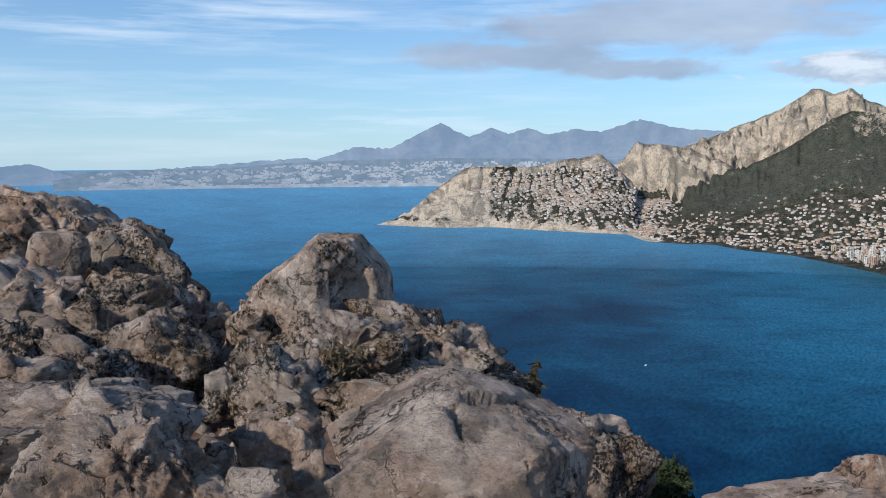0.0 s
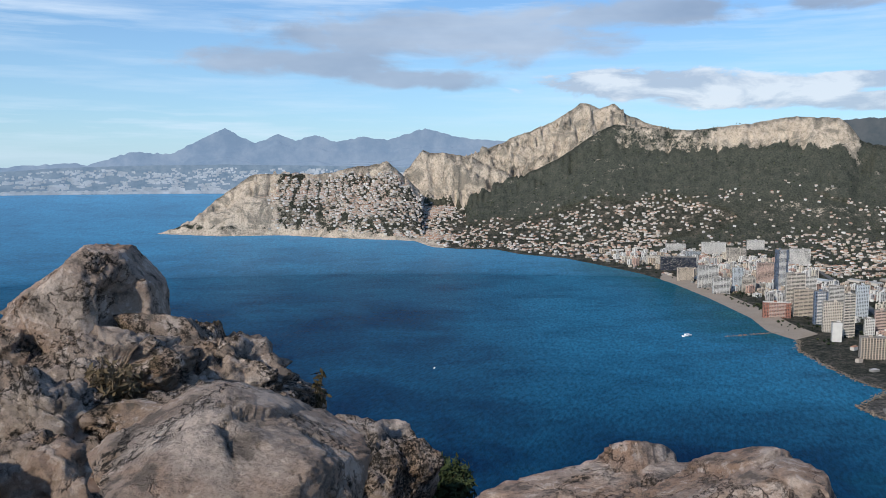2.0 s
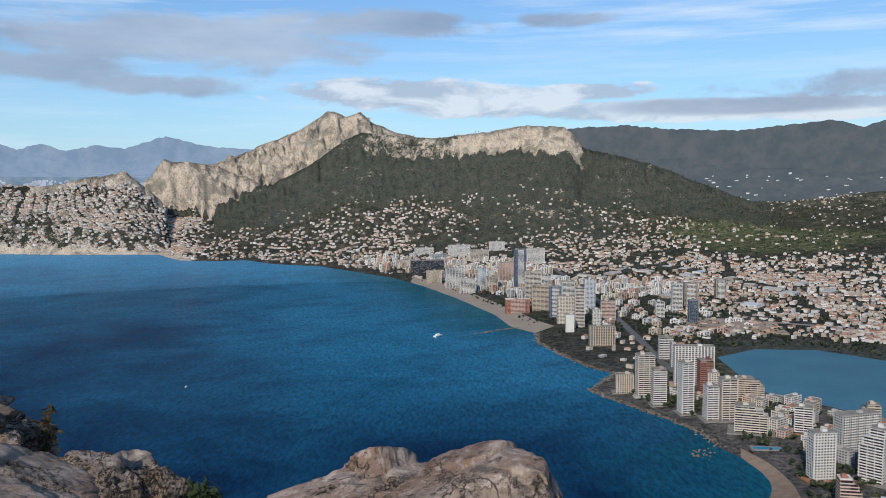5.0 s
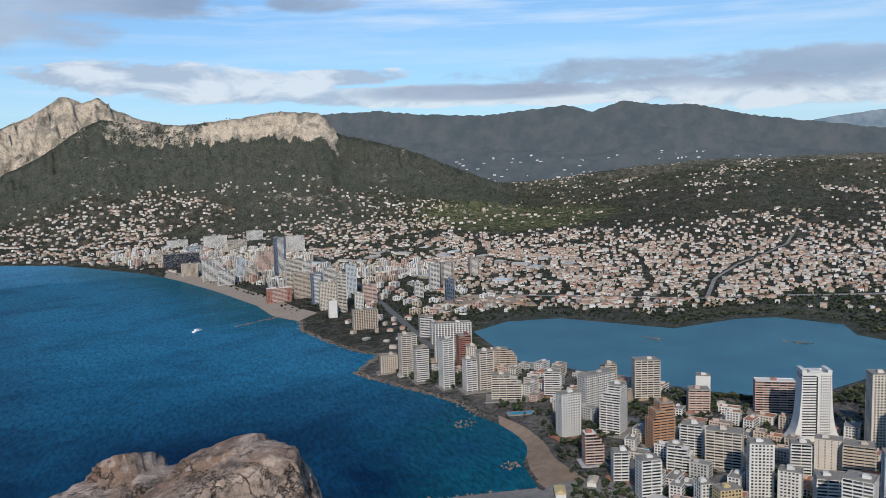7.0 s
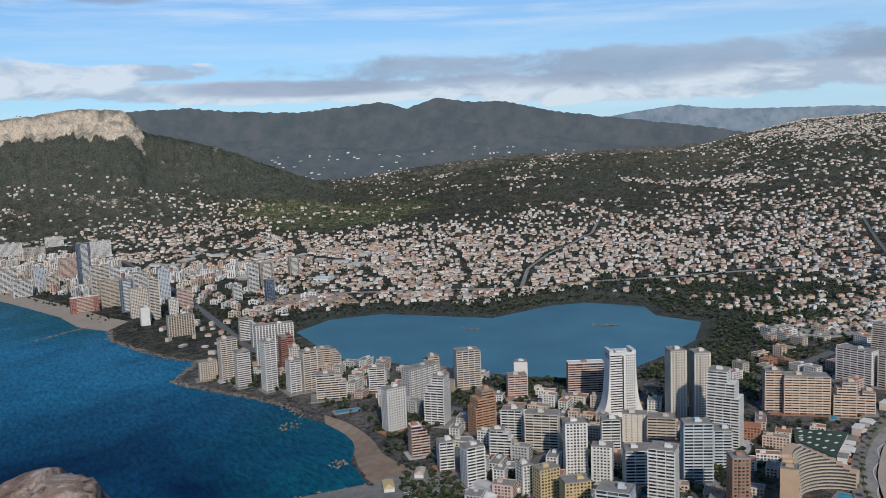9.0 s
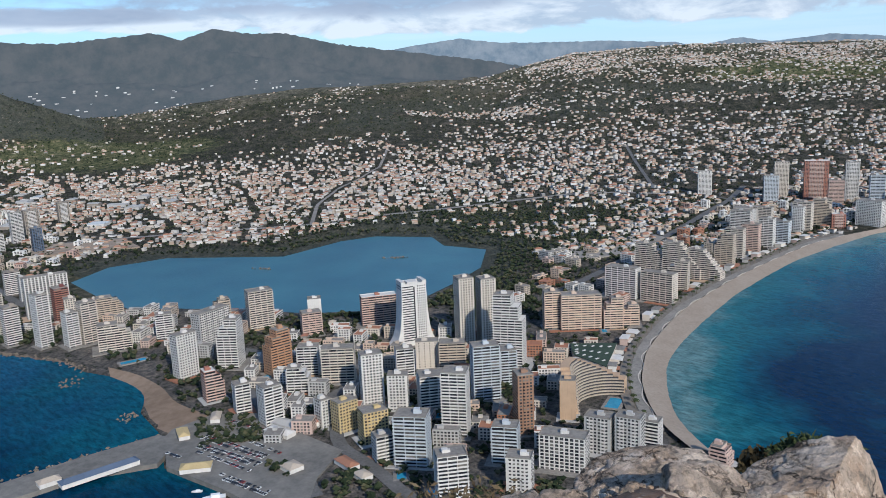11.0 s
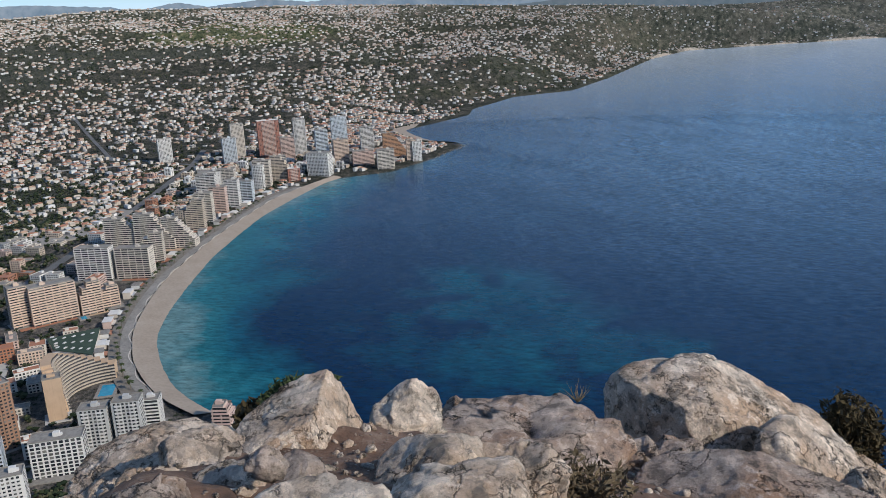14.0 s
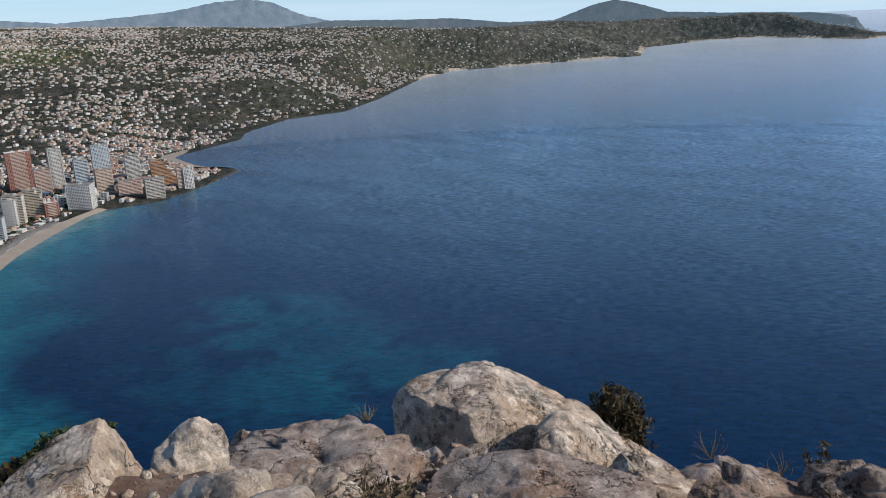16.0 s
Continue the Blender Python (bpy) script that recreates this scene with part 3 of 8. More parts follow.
def terrain(x, y):
    """Height of the land over the sea, and how wooded, built-up and bare it is."""
    r = np.hypot(x, y)
    az = np.degrees(np.arctan2(x, y))
    sd = signed(LAND_RING, x, y)
    p = np.stack([x, y, 0 * x], 1)
    big, mid, fine = fbm(p / 900, 4, 3), fbm(p / 240, 4, 9), fbm(p / 60, 4, 21)
    rug = ridged(p / 620 + 0.25 * fbm(p / 400, 2, 33)[:, None], 5, 31)
    h = np.clip(sd * 0.06, -9, 3.2) + np.clip((sd - 150) * 0.006, 0, 14)
    h = h + smooth(sd, 300, 1500) * (14 * big + 10)
    # the plain rises slowly towards the hills
    east = smooth(az, 52, 66)
    h = h + smooth(r, 1900, 6500) * smooth(sd, 100, 900) * (60 + 130 * east + 26 * big)
    edge_r = 1900 + 1300 * smooth(az, 46, 58) - 500 * smooth(az, 80, 95)
    wood = smooth(fbm(p / 500, 3, 50), 0.06, 0.3) * smooth(r - edge_r, 0, 900) * 0.66 * (1 - 0.6 * smooth(az, 40, 46) * smooth(-az, -68, -58) * smooth(r, 2800, 3600)) * (1 - 0.5 * smooth(r, 4300, 6000))
    town = np.ones_like(r) * smooth(r, 6500, 4200)
    bare = np.zeros_like(r)

    def ridge(table, d, front, back, power=1.0, noise=0.06):
        jag = 0.07 * fbm(np.stack([az * 2.2, 0 * az, 0 * az + d / 1000], 1), 4, 83) if noise > 0.15 else 0.0
        top = TOP + d * np.tan(np.radians(profile(az, table) + jag))
        edge = smooth(az, table[0][0], table[0][0] + 0.4) * smooth(-az, -table[-1][0], -table[-1][0] + 0.4)
        k = bump_at(r, d, front, back)
        k = k ** power
        n = 1 - noise * 3 * (1 - rug) * np.clip(1 - np.abs(k - 0.5) * 1.0, 0, 1) * (k < 0.98)
        return np.maximum(top, 0) * k * n * edge, k * edge

    t_h, t_k = ridge(TOIX, 4750, 900, 900, 0.8, 0.17)
    t_h = t_h * smooth(sd, -20, 160)
    m_h, m_k = ridge(MASCARAT, 5900, 900, 900, 1.0, 0.2)
    b_h, b_k = ridge(BERNIA, 9800, 3400, 3000, 1.0, 0.22)
    o_h, o_k = ridge(OLTA, 5300, 1750, 1500, 1.25, 0.10)
    c_h, c_k = ridge(COASTHILL, 6600, 4300, 2500, 1.15, 0.06)
    c_h = c_h * smooth(sd, -10, 600)
    inland = smooth(sd, 0, 350)
    for hh, k in ((t_h, t_k), (m_h, m_k), (b_h, b_k), (o_h, o_k), (c_h, c_k)):
        h = np.where(sd > 0, np.maximum(h, hh * np.where(hh is t_h, 1.0, inland)), h)
    h = np.where(sd > 0, h + (mid * 4 + fine * 1.2) * smooth(h, 8, 60), h)
    # low sea cliffs where the shore is not a beach
    rocky = smooth(az, 116, 122) + smooth(-az, -17, -12) * smooth(r, 2600, 3000)
    h = np.where((sd > 0) & (rocky > 0), h + smooth(sd, 0, 40) * rocky * (9 + 7 * mid), h)
    crag = np.maximum(smooth(t_k, 0.12, 0.4) * smooth(-t_k, -1.0, -0.97) * (14 + 24 * smooth(t_k, 0.75, 0.9)) * smooth(sd, 10, 80), np.maximum(smooth(m_k, 0.1, 0.4) * smooth(-m_k, -1.0, -0.93) * 75, smooth(b_k, 0.05, 0.4) * smooth(-b_k, -1.0, -0.9) * 190))
    crag = np.maximum(crag, smooth(o_k, 0.15, 0.5) * smooth(-o_k, -1.0, -0.93) * (14 + 40 * smooth(o_k, 0.7, 0.85)))
    wide = np.stack([az * 2.6, r / 420, 0 * r], 1)
    h = np.where(sd > 0, h + crag * (ridged(wide, 5, 131) - 0.66) * 2.0 + crag * 0.35 * fbm(p / 90, 4, 137) + crag * 0.5 * (ridged(np.stack([az * 9, r / 260, 0 * r], 1), 4, 139) - 0.62), h)
    scarp = smooth(o_k + 0.03 * mid, 0.73, 0.84) * (0.5 + 0.5 * smooth(az + mid, 30.5, 34)) * smooth(az, 24.5, 26) * smooth(-az, -40.5, -39.5)
    bare = np.maximum(bare, np.maximum(scarp, np.maximum(m_k > 0.35, b_k > 0.25) * 0.95))
    bare = np.maximum(bare, 0.37 * smooth(t_k, 0.05, 0.2))
    bare = np.maximum(bare, smooth(t_h, 12, 40) * np.maximum(smooth(-az, -5.0, -1.8), smooth(t_k, 0.93, 0.97) * smooth(az, 4.5, 5.5)))
    wood = wood * (1 - smooth(az, 0, 2) * smooth(-az, -17, -15) * smooth(-r, -5600, -5400))
    wood = np.maximum(wood, smooth(o_k + 0.1 * mid, 0.26, 0.42) * 0.9)
    bare = np.maximum(bare, smooth(fbm(p / 120, 4, 57), 0.15, 0.6) * 0.34 * smooth(o_k, 0.1, 0.25))
    town = town * (1 - smooth(o_k, 0.25, 0.45)) * (1 - wood)
    wood = wood * (1 - 0.3 * smooth(az, 90, 100))
    shore = smooth(-sd, -70, -25) * (smooth(-az, -19, -15) + smooth(az, 121, 123)) * smooth(r, 2300, 2700) * smooth(fbm(p / 300, 3, 58), -0.5, 0.0)
    bare = np.maximum(bare, np.clip(shore, 0, 1))
    mere = signed(LAGOON, x, y)
    h = np.where(mere > -60, np.minimum(h, np.clip(-mere * 0.06, -4, 3.4) + 0.6), h)
    wood = np.maximum(wood, smooth(mere, -170, -40) * smooth(x, 1150, 1300) * 0.9)
    park = smooth(-np.hypot((x - 1720) / 330, (y - 420) / 330), -1.0, -0.7)
    wood = np.maximum(wood, park * (0.42 + 0.45 * smooth(fbm(p / 90, 3, 59), -0.2, 0.3)))
    town = town * (1 - np.maximum(park, smooth(mere, -90, -40)))
    return h, wood, town, bare, sd


def build_land():
    nu, nv = 860, 370
    az = np.radians(np.interp(np.linspace(0, 1, nu), [0.0, 0.07, 0.58, 1.0], [-31, -5, 46, 160]))
    r = 430 * (14500 / 430) ** np.linspace(0, 1, nv)
    a, rr = np.meshgrid(az, r, indexing="ij")
    x, y = (np.sin(a) * rr).ravel(), (np.cos(a) * rr).ravel()
    h, wood, town, bare, sd = terrain(x, y)
    f = grid_faces(nu, nv)
    keep = (h[f] > -7.5).any(1) & ~((a.ravel()[f[:, 0]] < radians(11.5)) & (rr.ravel()[f[:, 0]] > 7600))
    f = f[keep]
    used, inv = np.unique(f, return_inverse=True)
    ob = mesh_object("ground", draw_in(np.stack([x, y, h], 1))[used], inv.reshape(-1, 4), LAND, smooth=True)
    # distance alone sets how far the painted haze pales the land
    for k, v in (("wood", wood), ("town", town), ("bare", bare), ("field", np.maximum(np.exp(-((np.degrees(np.arctan2(x, y)) - 52) / 6.5) ** 2 - ((np.hypot(x, y) - 3900) / 620) ** 2), 0.75 * np.exp(-((np.degrees(np.arctan2(x, y)) - 96) / 7) ** 2 - ((np.hypot(x, y) - 5200) / 600) ** 2))), ("haze_tint", smooth(np.hypot(x, y), 4300, 8000)), ("street", smooth(-np.hypot(x, y), -1550, -1250) * smooth(sd, -6, 10) * (1 - wood))):
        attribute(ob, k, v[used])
    tagged(ob, "coastal plain and hills with scrub, pine woods and pale rock", "land", kind="structure")


def build_sea():
    nu, nv = 500, 270
    az = np.radians(np.linspace(-60, 200, nu))
    r = 300 * (33000 / 300) ** np.linspace(0, 1, nv)
    a, rr = np.meshgrid(az, r, indexing="ij")
    x, y = (np.sin(a) * rr).ravel(), (np.cos(a) * rr).ravel()
    sd = signed(LAND_RING, x, y)
    aa = np.degrees(a).ravel()
    p = np.stack([x, y, 0 * x], 1)
    # depth of the bay: sand shelves off the beaches, weed and rock elsewhere
    def shelf(line, reach):
        best = np.full(x.shape, 1e12)
        for (ax, ay), (bx, by) in zip(line[:-1], line[1:]):
            dx, dy = bx - ax, by - ay
            k = np.clip(((x - ax) * dx + (y - ay) * dy) / (dx * dx + dy * dy), 0, 1)
            best = np.minimum(best, (x - ax - k * dx) ** 2 + (y - ay - k * dy) ** 2)
        d = np.sqrt(best) + 38 * fbm(p / 120, 4, 77)
        return np.clip(1 - d / reach, 0, 1)
    levante = shelf([(770, 8), (871, 27), (944, 29), (1024, 14), (1115, -12), (1251, -54), (1379, -108), (1492, -160), (1615, -238), (1735, -320)], 120 + 75 * smooth(x, 820, 1150))
    arenal = shelf([(1206, 2640), (1232, 2400), (1222, 2171), (1174, 1907), (1107, 1626), (1050, 1480)], 230) * 0.62
    cove = shelf([(786, 640), (765, 603), (742, 572), (700, 548), (655, 500)], 190) * 0.5
    point = shelf([(1764, -356), (1774, -473), (1878, -598)], 130) * 0.5
    shallow = np.maximum.reduce([levante, arenal, cove, point])
    wash = np.clip(1 + sd / 14, 0, 1) * (sd < 2)
    shallow = np.maximum(shallow, wash * 0.5)
    # the bay's floor rises slowly towards the shores; farther water is paler too
    bank = np.maximum(smooth(sd, -1300, -60), 0.75 * smooth(np.hypot(x, y), 900, 3000)) * smooth(np.hypot(x, y), 420, 1800) * (1 - 0.85 * smooth(aa, 70, 105))
    calm = smooth(aa, 75, 130)
    weed = smooth(ridged(p / 70 + 0.6 * fbm(p / 60, 3, 6)[:, None], 5, 5), 0.4, 0.85)
    patch = np.exp(-(((x - 690 - 0.25 * (y + 330)) / 70) ** 2 + ((y + 350) / 110) ** 2)) + 0.8 * np.exp(-(((x - 880) / 150) ** 2 + ((y + 360) / 90) ** 2)) + 0.2 * np.exp(-(((x - 840) / 120) ** 2 + ((y + 190) / 70) ** 2))
    shallow = np.maximum(shallow, np.clip(patch * (0.12 + 0.85 * weed) * 0.85, 0, 0.34))
    v = draw_in(np.stack([x, y, 0 * x], 1))
    cut = int(np.searchsorted(r, 2600))
    cols = np.arange(nu * nv).reshape(nu, nv)
    near, far = cols[:, :cut + 1].ravel(), cols[:, cut:].ravel()
    ob = mesh_object("sea", v[near], grid_faces(nu, cut + 1), SEA, smooth=True)
    attribute(ob, "shallow", shallow[near])
    attribute(ob, "bank", bank[near])
    attribute(ob, "calm", calm[near])
    tagged(ob, "calm blue sea, turquoise over sand near the beach", "sea", kind="structure")
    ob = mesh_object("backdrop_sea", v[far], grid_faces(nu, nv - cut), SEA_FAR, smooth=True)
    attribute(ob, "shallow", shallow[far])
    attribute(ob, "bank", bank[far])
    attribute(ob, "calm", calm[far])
    # strength of the added horizon glow, growing with distance
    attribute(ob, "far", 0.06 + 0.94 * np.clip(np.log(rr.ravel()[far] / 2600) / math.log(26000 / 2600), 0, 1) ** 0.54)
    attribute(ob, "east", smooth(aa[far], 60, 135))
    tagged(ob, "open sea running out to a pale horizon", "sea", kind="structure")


def flat_ring(name, ring, z, mat, label, category, thick=0.0):
    bm = bmesh.new()
    face = bm.faces.new([bm.verts.new((x, y, z)) for x, y in ring])
    bmesh.ops.triangulate(bm, faces=[face])
    bmesh.ops.recalc_face_normals(bm, faces=bm.faces)
    if sum(f.normal.z for f in bm.faces) < 0:
        bmesh.ops.reverse_faces(bm, faces=bm.faces)
    if thick:
        geo = bmesh.ops.extrude_face_region(bm, geom=list(bm.faces))
        bmesh.ops.translate(bm, vec=(0, 0, -thick), verts=[g for g in geo["geom"] if isinstance(g, bmesh.types.BMVert)])
        bmesh.ops.recalc_face_normals(bm, faces=bm.faces)
    me = bpy.data.meshes.new(name)
    bm.to_mesh(me)
    bm.free()
    me.materials.append(mat)
    return tagged(new(name, me), label, category, kind="structure")


def lagoon_material():
    m, t, b = material("lagoon_water")
    co = nd(t, "ShaderNodeTexCoord").outputs["Object"]
    n = nd(t, "ShaderNodeTexNoise", {"Vector": co, "Scale": 0.01, "Detail": 5.0}).outputs[0]
    w = nd(t, "ShaderNodeTexNoise", {"Vector": co, "Scale": 0.3, "Detail": 5.0}).outputs[0]
    wired(t, b, ramp(t, n, [(0.3, (0.016, 0.09, 0.12)), (0.7, (0.035, 0.14, 0.165))]), 0.3, w, 0.25, 1.0)
    return m


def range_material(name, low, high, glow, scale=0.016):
    """Far range veiled by air: its own emission stands in for the haze in between."""
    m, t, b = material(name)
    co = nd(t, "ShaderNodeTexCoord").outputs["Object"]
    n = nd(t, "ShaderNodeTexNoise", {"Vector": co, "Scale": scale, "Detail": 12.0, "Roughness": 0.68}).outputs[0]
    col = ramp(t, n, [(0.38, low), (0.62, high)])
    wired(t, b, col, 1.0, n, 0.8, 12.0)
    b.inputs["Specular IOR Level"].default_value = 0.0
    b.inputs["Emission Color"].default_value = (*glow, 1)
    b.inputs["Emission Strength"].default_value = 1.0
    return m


FAR_RIDGE = [(-23, -1.0), (-18.1, -0.54), (-14.3, -0.27), (-9.2, 0.15), (-8.4, -0.04), (-5.8, 0.82), (-3.5, 0.7), (-1.6, 1.63), (-0.1, 2.41), (0.6, 2.0), (1.8, 1.42),
             (3.3, 2.05), (4.4, 1.59), (5.6, 2.02), (7.1, 1.56), (8.9, 1.91), (10.4, 1.7), (12.9, 2.47), (15.4, 1.87), (17.8, 1.68), (22, 1.6)]
BACK_RIDGE = [(36, 2.6), (40, 2.91), (42.7, 2.98), (45.7, 2.69), (49.7, 2.5), (52.2, 2.73), (55.2, 3.0), (56.9, 2.5), (58.8, 3.18), (61, 2.82), (63.2, 2.8), (66.7, 1.96), (70.4, 1.4), (76, 0.6), (82, -0.5)]
EAST_RIDGE = [(66, 0.6), (70.4, 1.5), (72.3, 1.74), (74.6, 2.01), (77.2, 1.64), (81.5, 1.5), (84.3, 1.46), (88.4, 1.17), (89.7, 0.9), (92.2, 1.29), (94.1, 0.95), (97.5, 1.25), (100.4, 0.96),
              (103.5, 1.12), (106.8, 1.34), (109.6, 1.82), (111.6, 1.92), (113, 1.7), (115.1, 0.75), (117, 0.3), (120, -0.4)]
LEFT_CAPE = [(-31, -0.6), (-27.2, -0.33), (-25.7, -0.17), (-24.2, -0.68), (-22.7, -1.21), (-22, -1.5)]
EAST_CAPE = [(138, -0.4), (141, -0.32), (144, -0.42), (147, -0.6), (148.3, -0.75), (149.2, -1.05)]


def far_range(name, table, d, front, foot, mat, label, seed, rough=1.0, houses=None):
    """A mountain range as a folded sheet between its foot and its skyline."""
    nu, nv = 520, 34
    az = np.linspace(table[0][0], table[-1][0], nu)
    k = np.linspace(0, 1, nv)
    a, kk = np.meshgrid(az, k, indexing="ij")
    a, kk = a.ravel(), kk.ravel()
    r = d - front * (1 - kk)
    p = np.stack([np.sin(np.radians(a)) * r, np.cos(np.radians(a)) * r, 0 * a], 1) / (front * 0.3)
    el = profile(a, table) + 0.06 * rough * fbm(np.stack([a * 4, 0 * a, 0 * a], 1), 4, seed + 5)
    top = TOP + d * np.tan(np.radians(el))
    h = foot + (top - foot) * (kk ** 1.25) * (1 - 0.75 * rough * (1 - ridged(p, 5, seed + 9)) * np.sin(kk * math.pi) ** 0.8)
    x, y = np.sin(np.radians(a)) * r, np.cos(np.radians(a)) * r
    ob = mesh_object(name, draw_in(np.stack([x, y, h], 1)), grid_faces(nu, nv), mat, smooth=True)
    if houses:
        # hamlets on the lower slopes
        count, low, high, wall = houses
        rng = np.random.RandomState(seed)
        i = np.where((kk > low) & (kk < high) & (fbm(np.stack([a * 0.9, kk * 9, 0 * a], 1), 3, seed + 3) > -0.05))[0]
        i = rng.choice(i, min(count, len(i)), replace=False)
        n, s, up = len(i), rng.uniform(6, 18, len(i)), rng.uniform(5, 9, len(i))
        cx, cy = (np.array(q)[None] * s[:, None] for q in ((-1, 1, 1, -1) * 2, (-0.5, -0.5, 0.5, 0.5) * 2))
        cz = np.concatenate([np.full((n, 4), -20.0), np.repeat(up[:, None], 4, 1)], 1)
        v = np.stack([x[i][:, None] + cx + rng.normal(size=(n, 1)) * 40, y[i][:, None] + cy, h[i][:, None] + cz], 2).reshape(-1, 3)
        q = np.array([(0, 1, 5, 4), (1, 2, 6, 5), (2, 3, 7, 6), (3, 0, 4, 7), (4, 5, 6, 7)])
        town = mesh_object("hill_houses", draw_in(v), (q[None] + (np.arange(n) * 8)[:, None, None]).reshape(-1, 4), wall)
        tagged(town, "scattered pale houses on the distant slopes", "houses", kind="stuff")
    return tagged(ob, label, "mountains", kind="structure")


def build_ranges():
    # bluish tones and the last colour, emission, imitate haze on range and houses
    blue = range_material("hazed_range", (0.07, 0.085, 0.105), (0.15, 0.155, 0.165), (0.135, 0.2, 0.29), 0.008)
    # this range's dark base also carries the cloud shade lying on it
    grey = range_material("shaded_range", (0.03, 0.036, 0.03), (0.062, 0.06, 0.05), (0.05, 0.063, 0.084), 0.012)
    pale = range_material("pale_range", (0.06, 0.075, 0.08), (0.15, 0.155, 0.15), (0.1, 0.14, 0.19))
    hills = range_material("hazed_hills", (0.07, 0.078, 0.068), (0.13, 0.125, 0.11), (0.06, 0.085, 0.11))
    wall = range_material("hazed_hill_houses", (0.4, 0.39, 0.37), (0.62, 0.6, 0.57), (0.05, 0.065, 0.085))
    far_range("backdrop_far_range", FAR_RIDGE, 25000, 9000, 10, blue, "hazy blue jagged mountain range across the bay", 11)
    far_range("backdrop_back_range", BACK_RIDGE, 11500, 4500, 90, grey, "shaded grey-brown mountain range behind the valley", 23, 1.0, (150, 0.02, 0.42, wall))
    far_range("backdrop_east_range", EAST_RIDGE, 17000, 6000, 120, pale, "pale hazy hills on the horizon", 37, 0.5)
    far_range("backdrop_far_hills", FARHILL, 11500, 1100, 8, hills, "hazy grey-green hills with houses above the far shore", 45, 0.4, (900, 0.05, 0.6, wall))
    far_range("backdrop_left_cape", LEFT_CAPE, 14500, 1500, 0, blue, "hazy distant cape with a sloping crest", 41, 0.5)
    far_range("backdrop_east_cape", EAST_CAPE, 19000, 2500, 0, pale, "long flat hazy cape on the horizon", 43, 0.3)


FAR_COAST = [(-24.5, -0.66), (-21, -0.64), (-18, -0.58), (-14, -0.5), (-10, -0.2), (-6, -0.05), (0, 0.05), (6, 0.0), (12, -0.1), (17, -0.2)]


def build_far_coast():
    # the plain is given a faint blue emission in place of haze
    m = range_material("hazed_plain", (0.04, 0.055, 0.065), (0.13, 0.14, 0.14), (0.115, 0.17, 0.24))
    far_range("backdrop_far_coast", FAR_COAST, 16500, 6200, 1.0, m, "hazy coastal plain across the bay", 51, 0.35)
    rng = np.random.RandomState(8)
    n = 5200
    a = rng.uniform(-23, 12, n)
    r = 10350 + 5200 * rng.uniform(0, 1, n) ** 2.0
    keep = (fbm(np.stack([a * 1.3, r / 700, 0 * a], 1), 3, 6) > -0.05) | (r < 10900)
    a, r = np.radians(a[keep]), r[keep]
    n = len(a)
    el = np.interp(np.degrees(a), *np.array(FAR_COAST).T)
    k = np.clip((r - 10300) / 6200, 0, 1)
    z = 4 + (TOP + 16500 * np.tan(np.radians(el)) - 1) * k ** 1.25
    s = rng.uniform(9, 30, n)
    t_h = rng.uniform(8, 18, n)
    cx = np.stack([-s, s, s, -s, -s, s, s, -s], 1)
    cy = np.stack([-s, -s, s, s, -s, -s, s, s], 1) * 0.4
    cz = np.stack([-20 + 0 * s] * 4 + [t_h] * 4, 1)
    x, y = np.sin(a) * r, np.cos(a) * r
    v = np.stack([x[:, None] + cx, y[:, None] + cy, z[:, None] + cz], 2).reshape(-1, 3)
    q = np.array([(0, 1, 5, 4), (1, 2, 6, 5), (2, 3, 7, 6), (3, 0, 4, 7), (4, 5, 6, 7)])
    f = (q[None] + (np.arange(n) * 8)[:, None, None]).reshape(-1, 4)
    # house walls also emit, matching the haze put on the plain
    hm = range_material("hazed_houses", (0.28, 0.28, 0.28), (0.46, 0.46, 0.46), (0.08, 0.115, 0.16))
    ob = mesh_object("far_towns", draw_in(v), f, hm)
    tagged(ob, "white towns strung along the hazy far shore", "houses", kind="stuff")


build_far_coast()
build_land()
build_sea()
build_ranges()
flat_ring("lagoon", [tuple(v) for v in LAGOON], 0.9, lagoon_material(), "still blue salt lagoon beside the town", "lagoon")

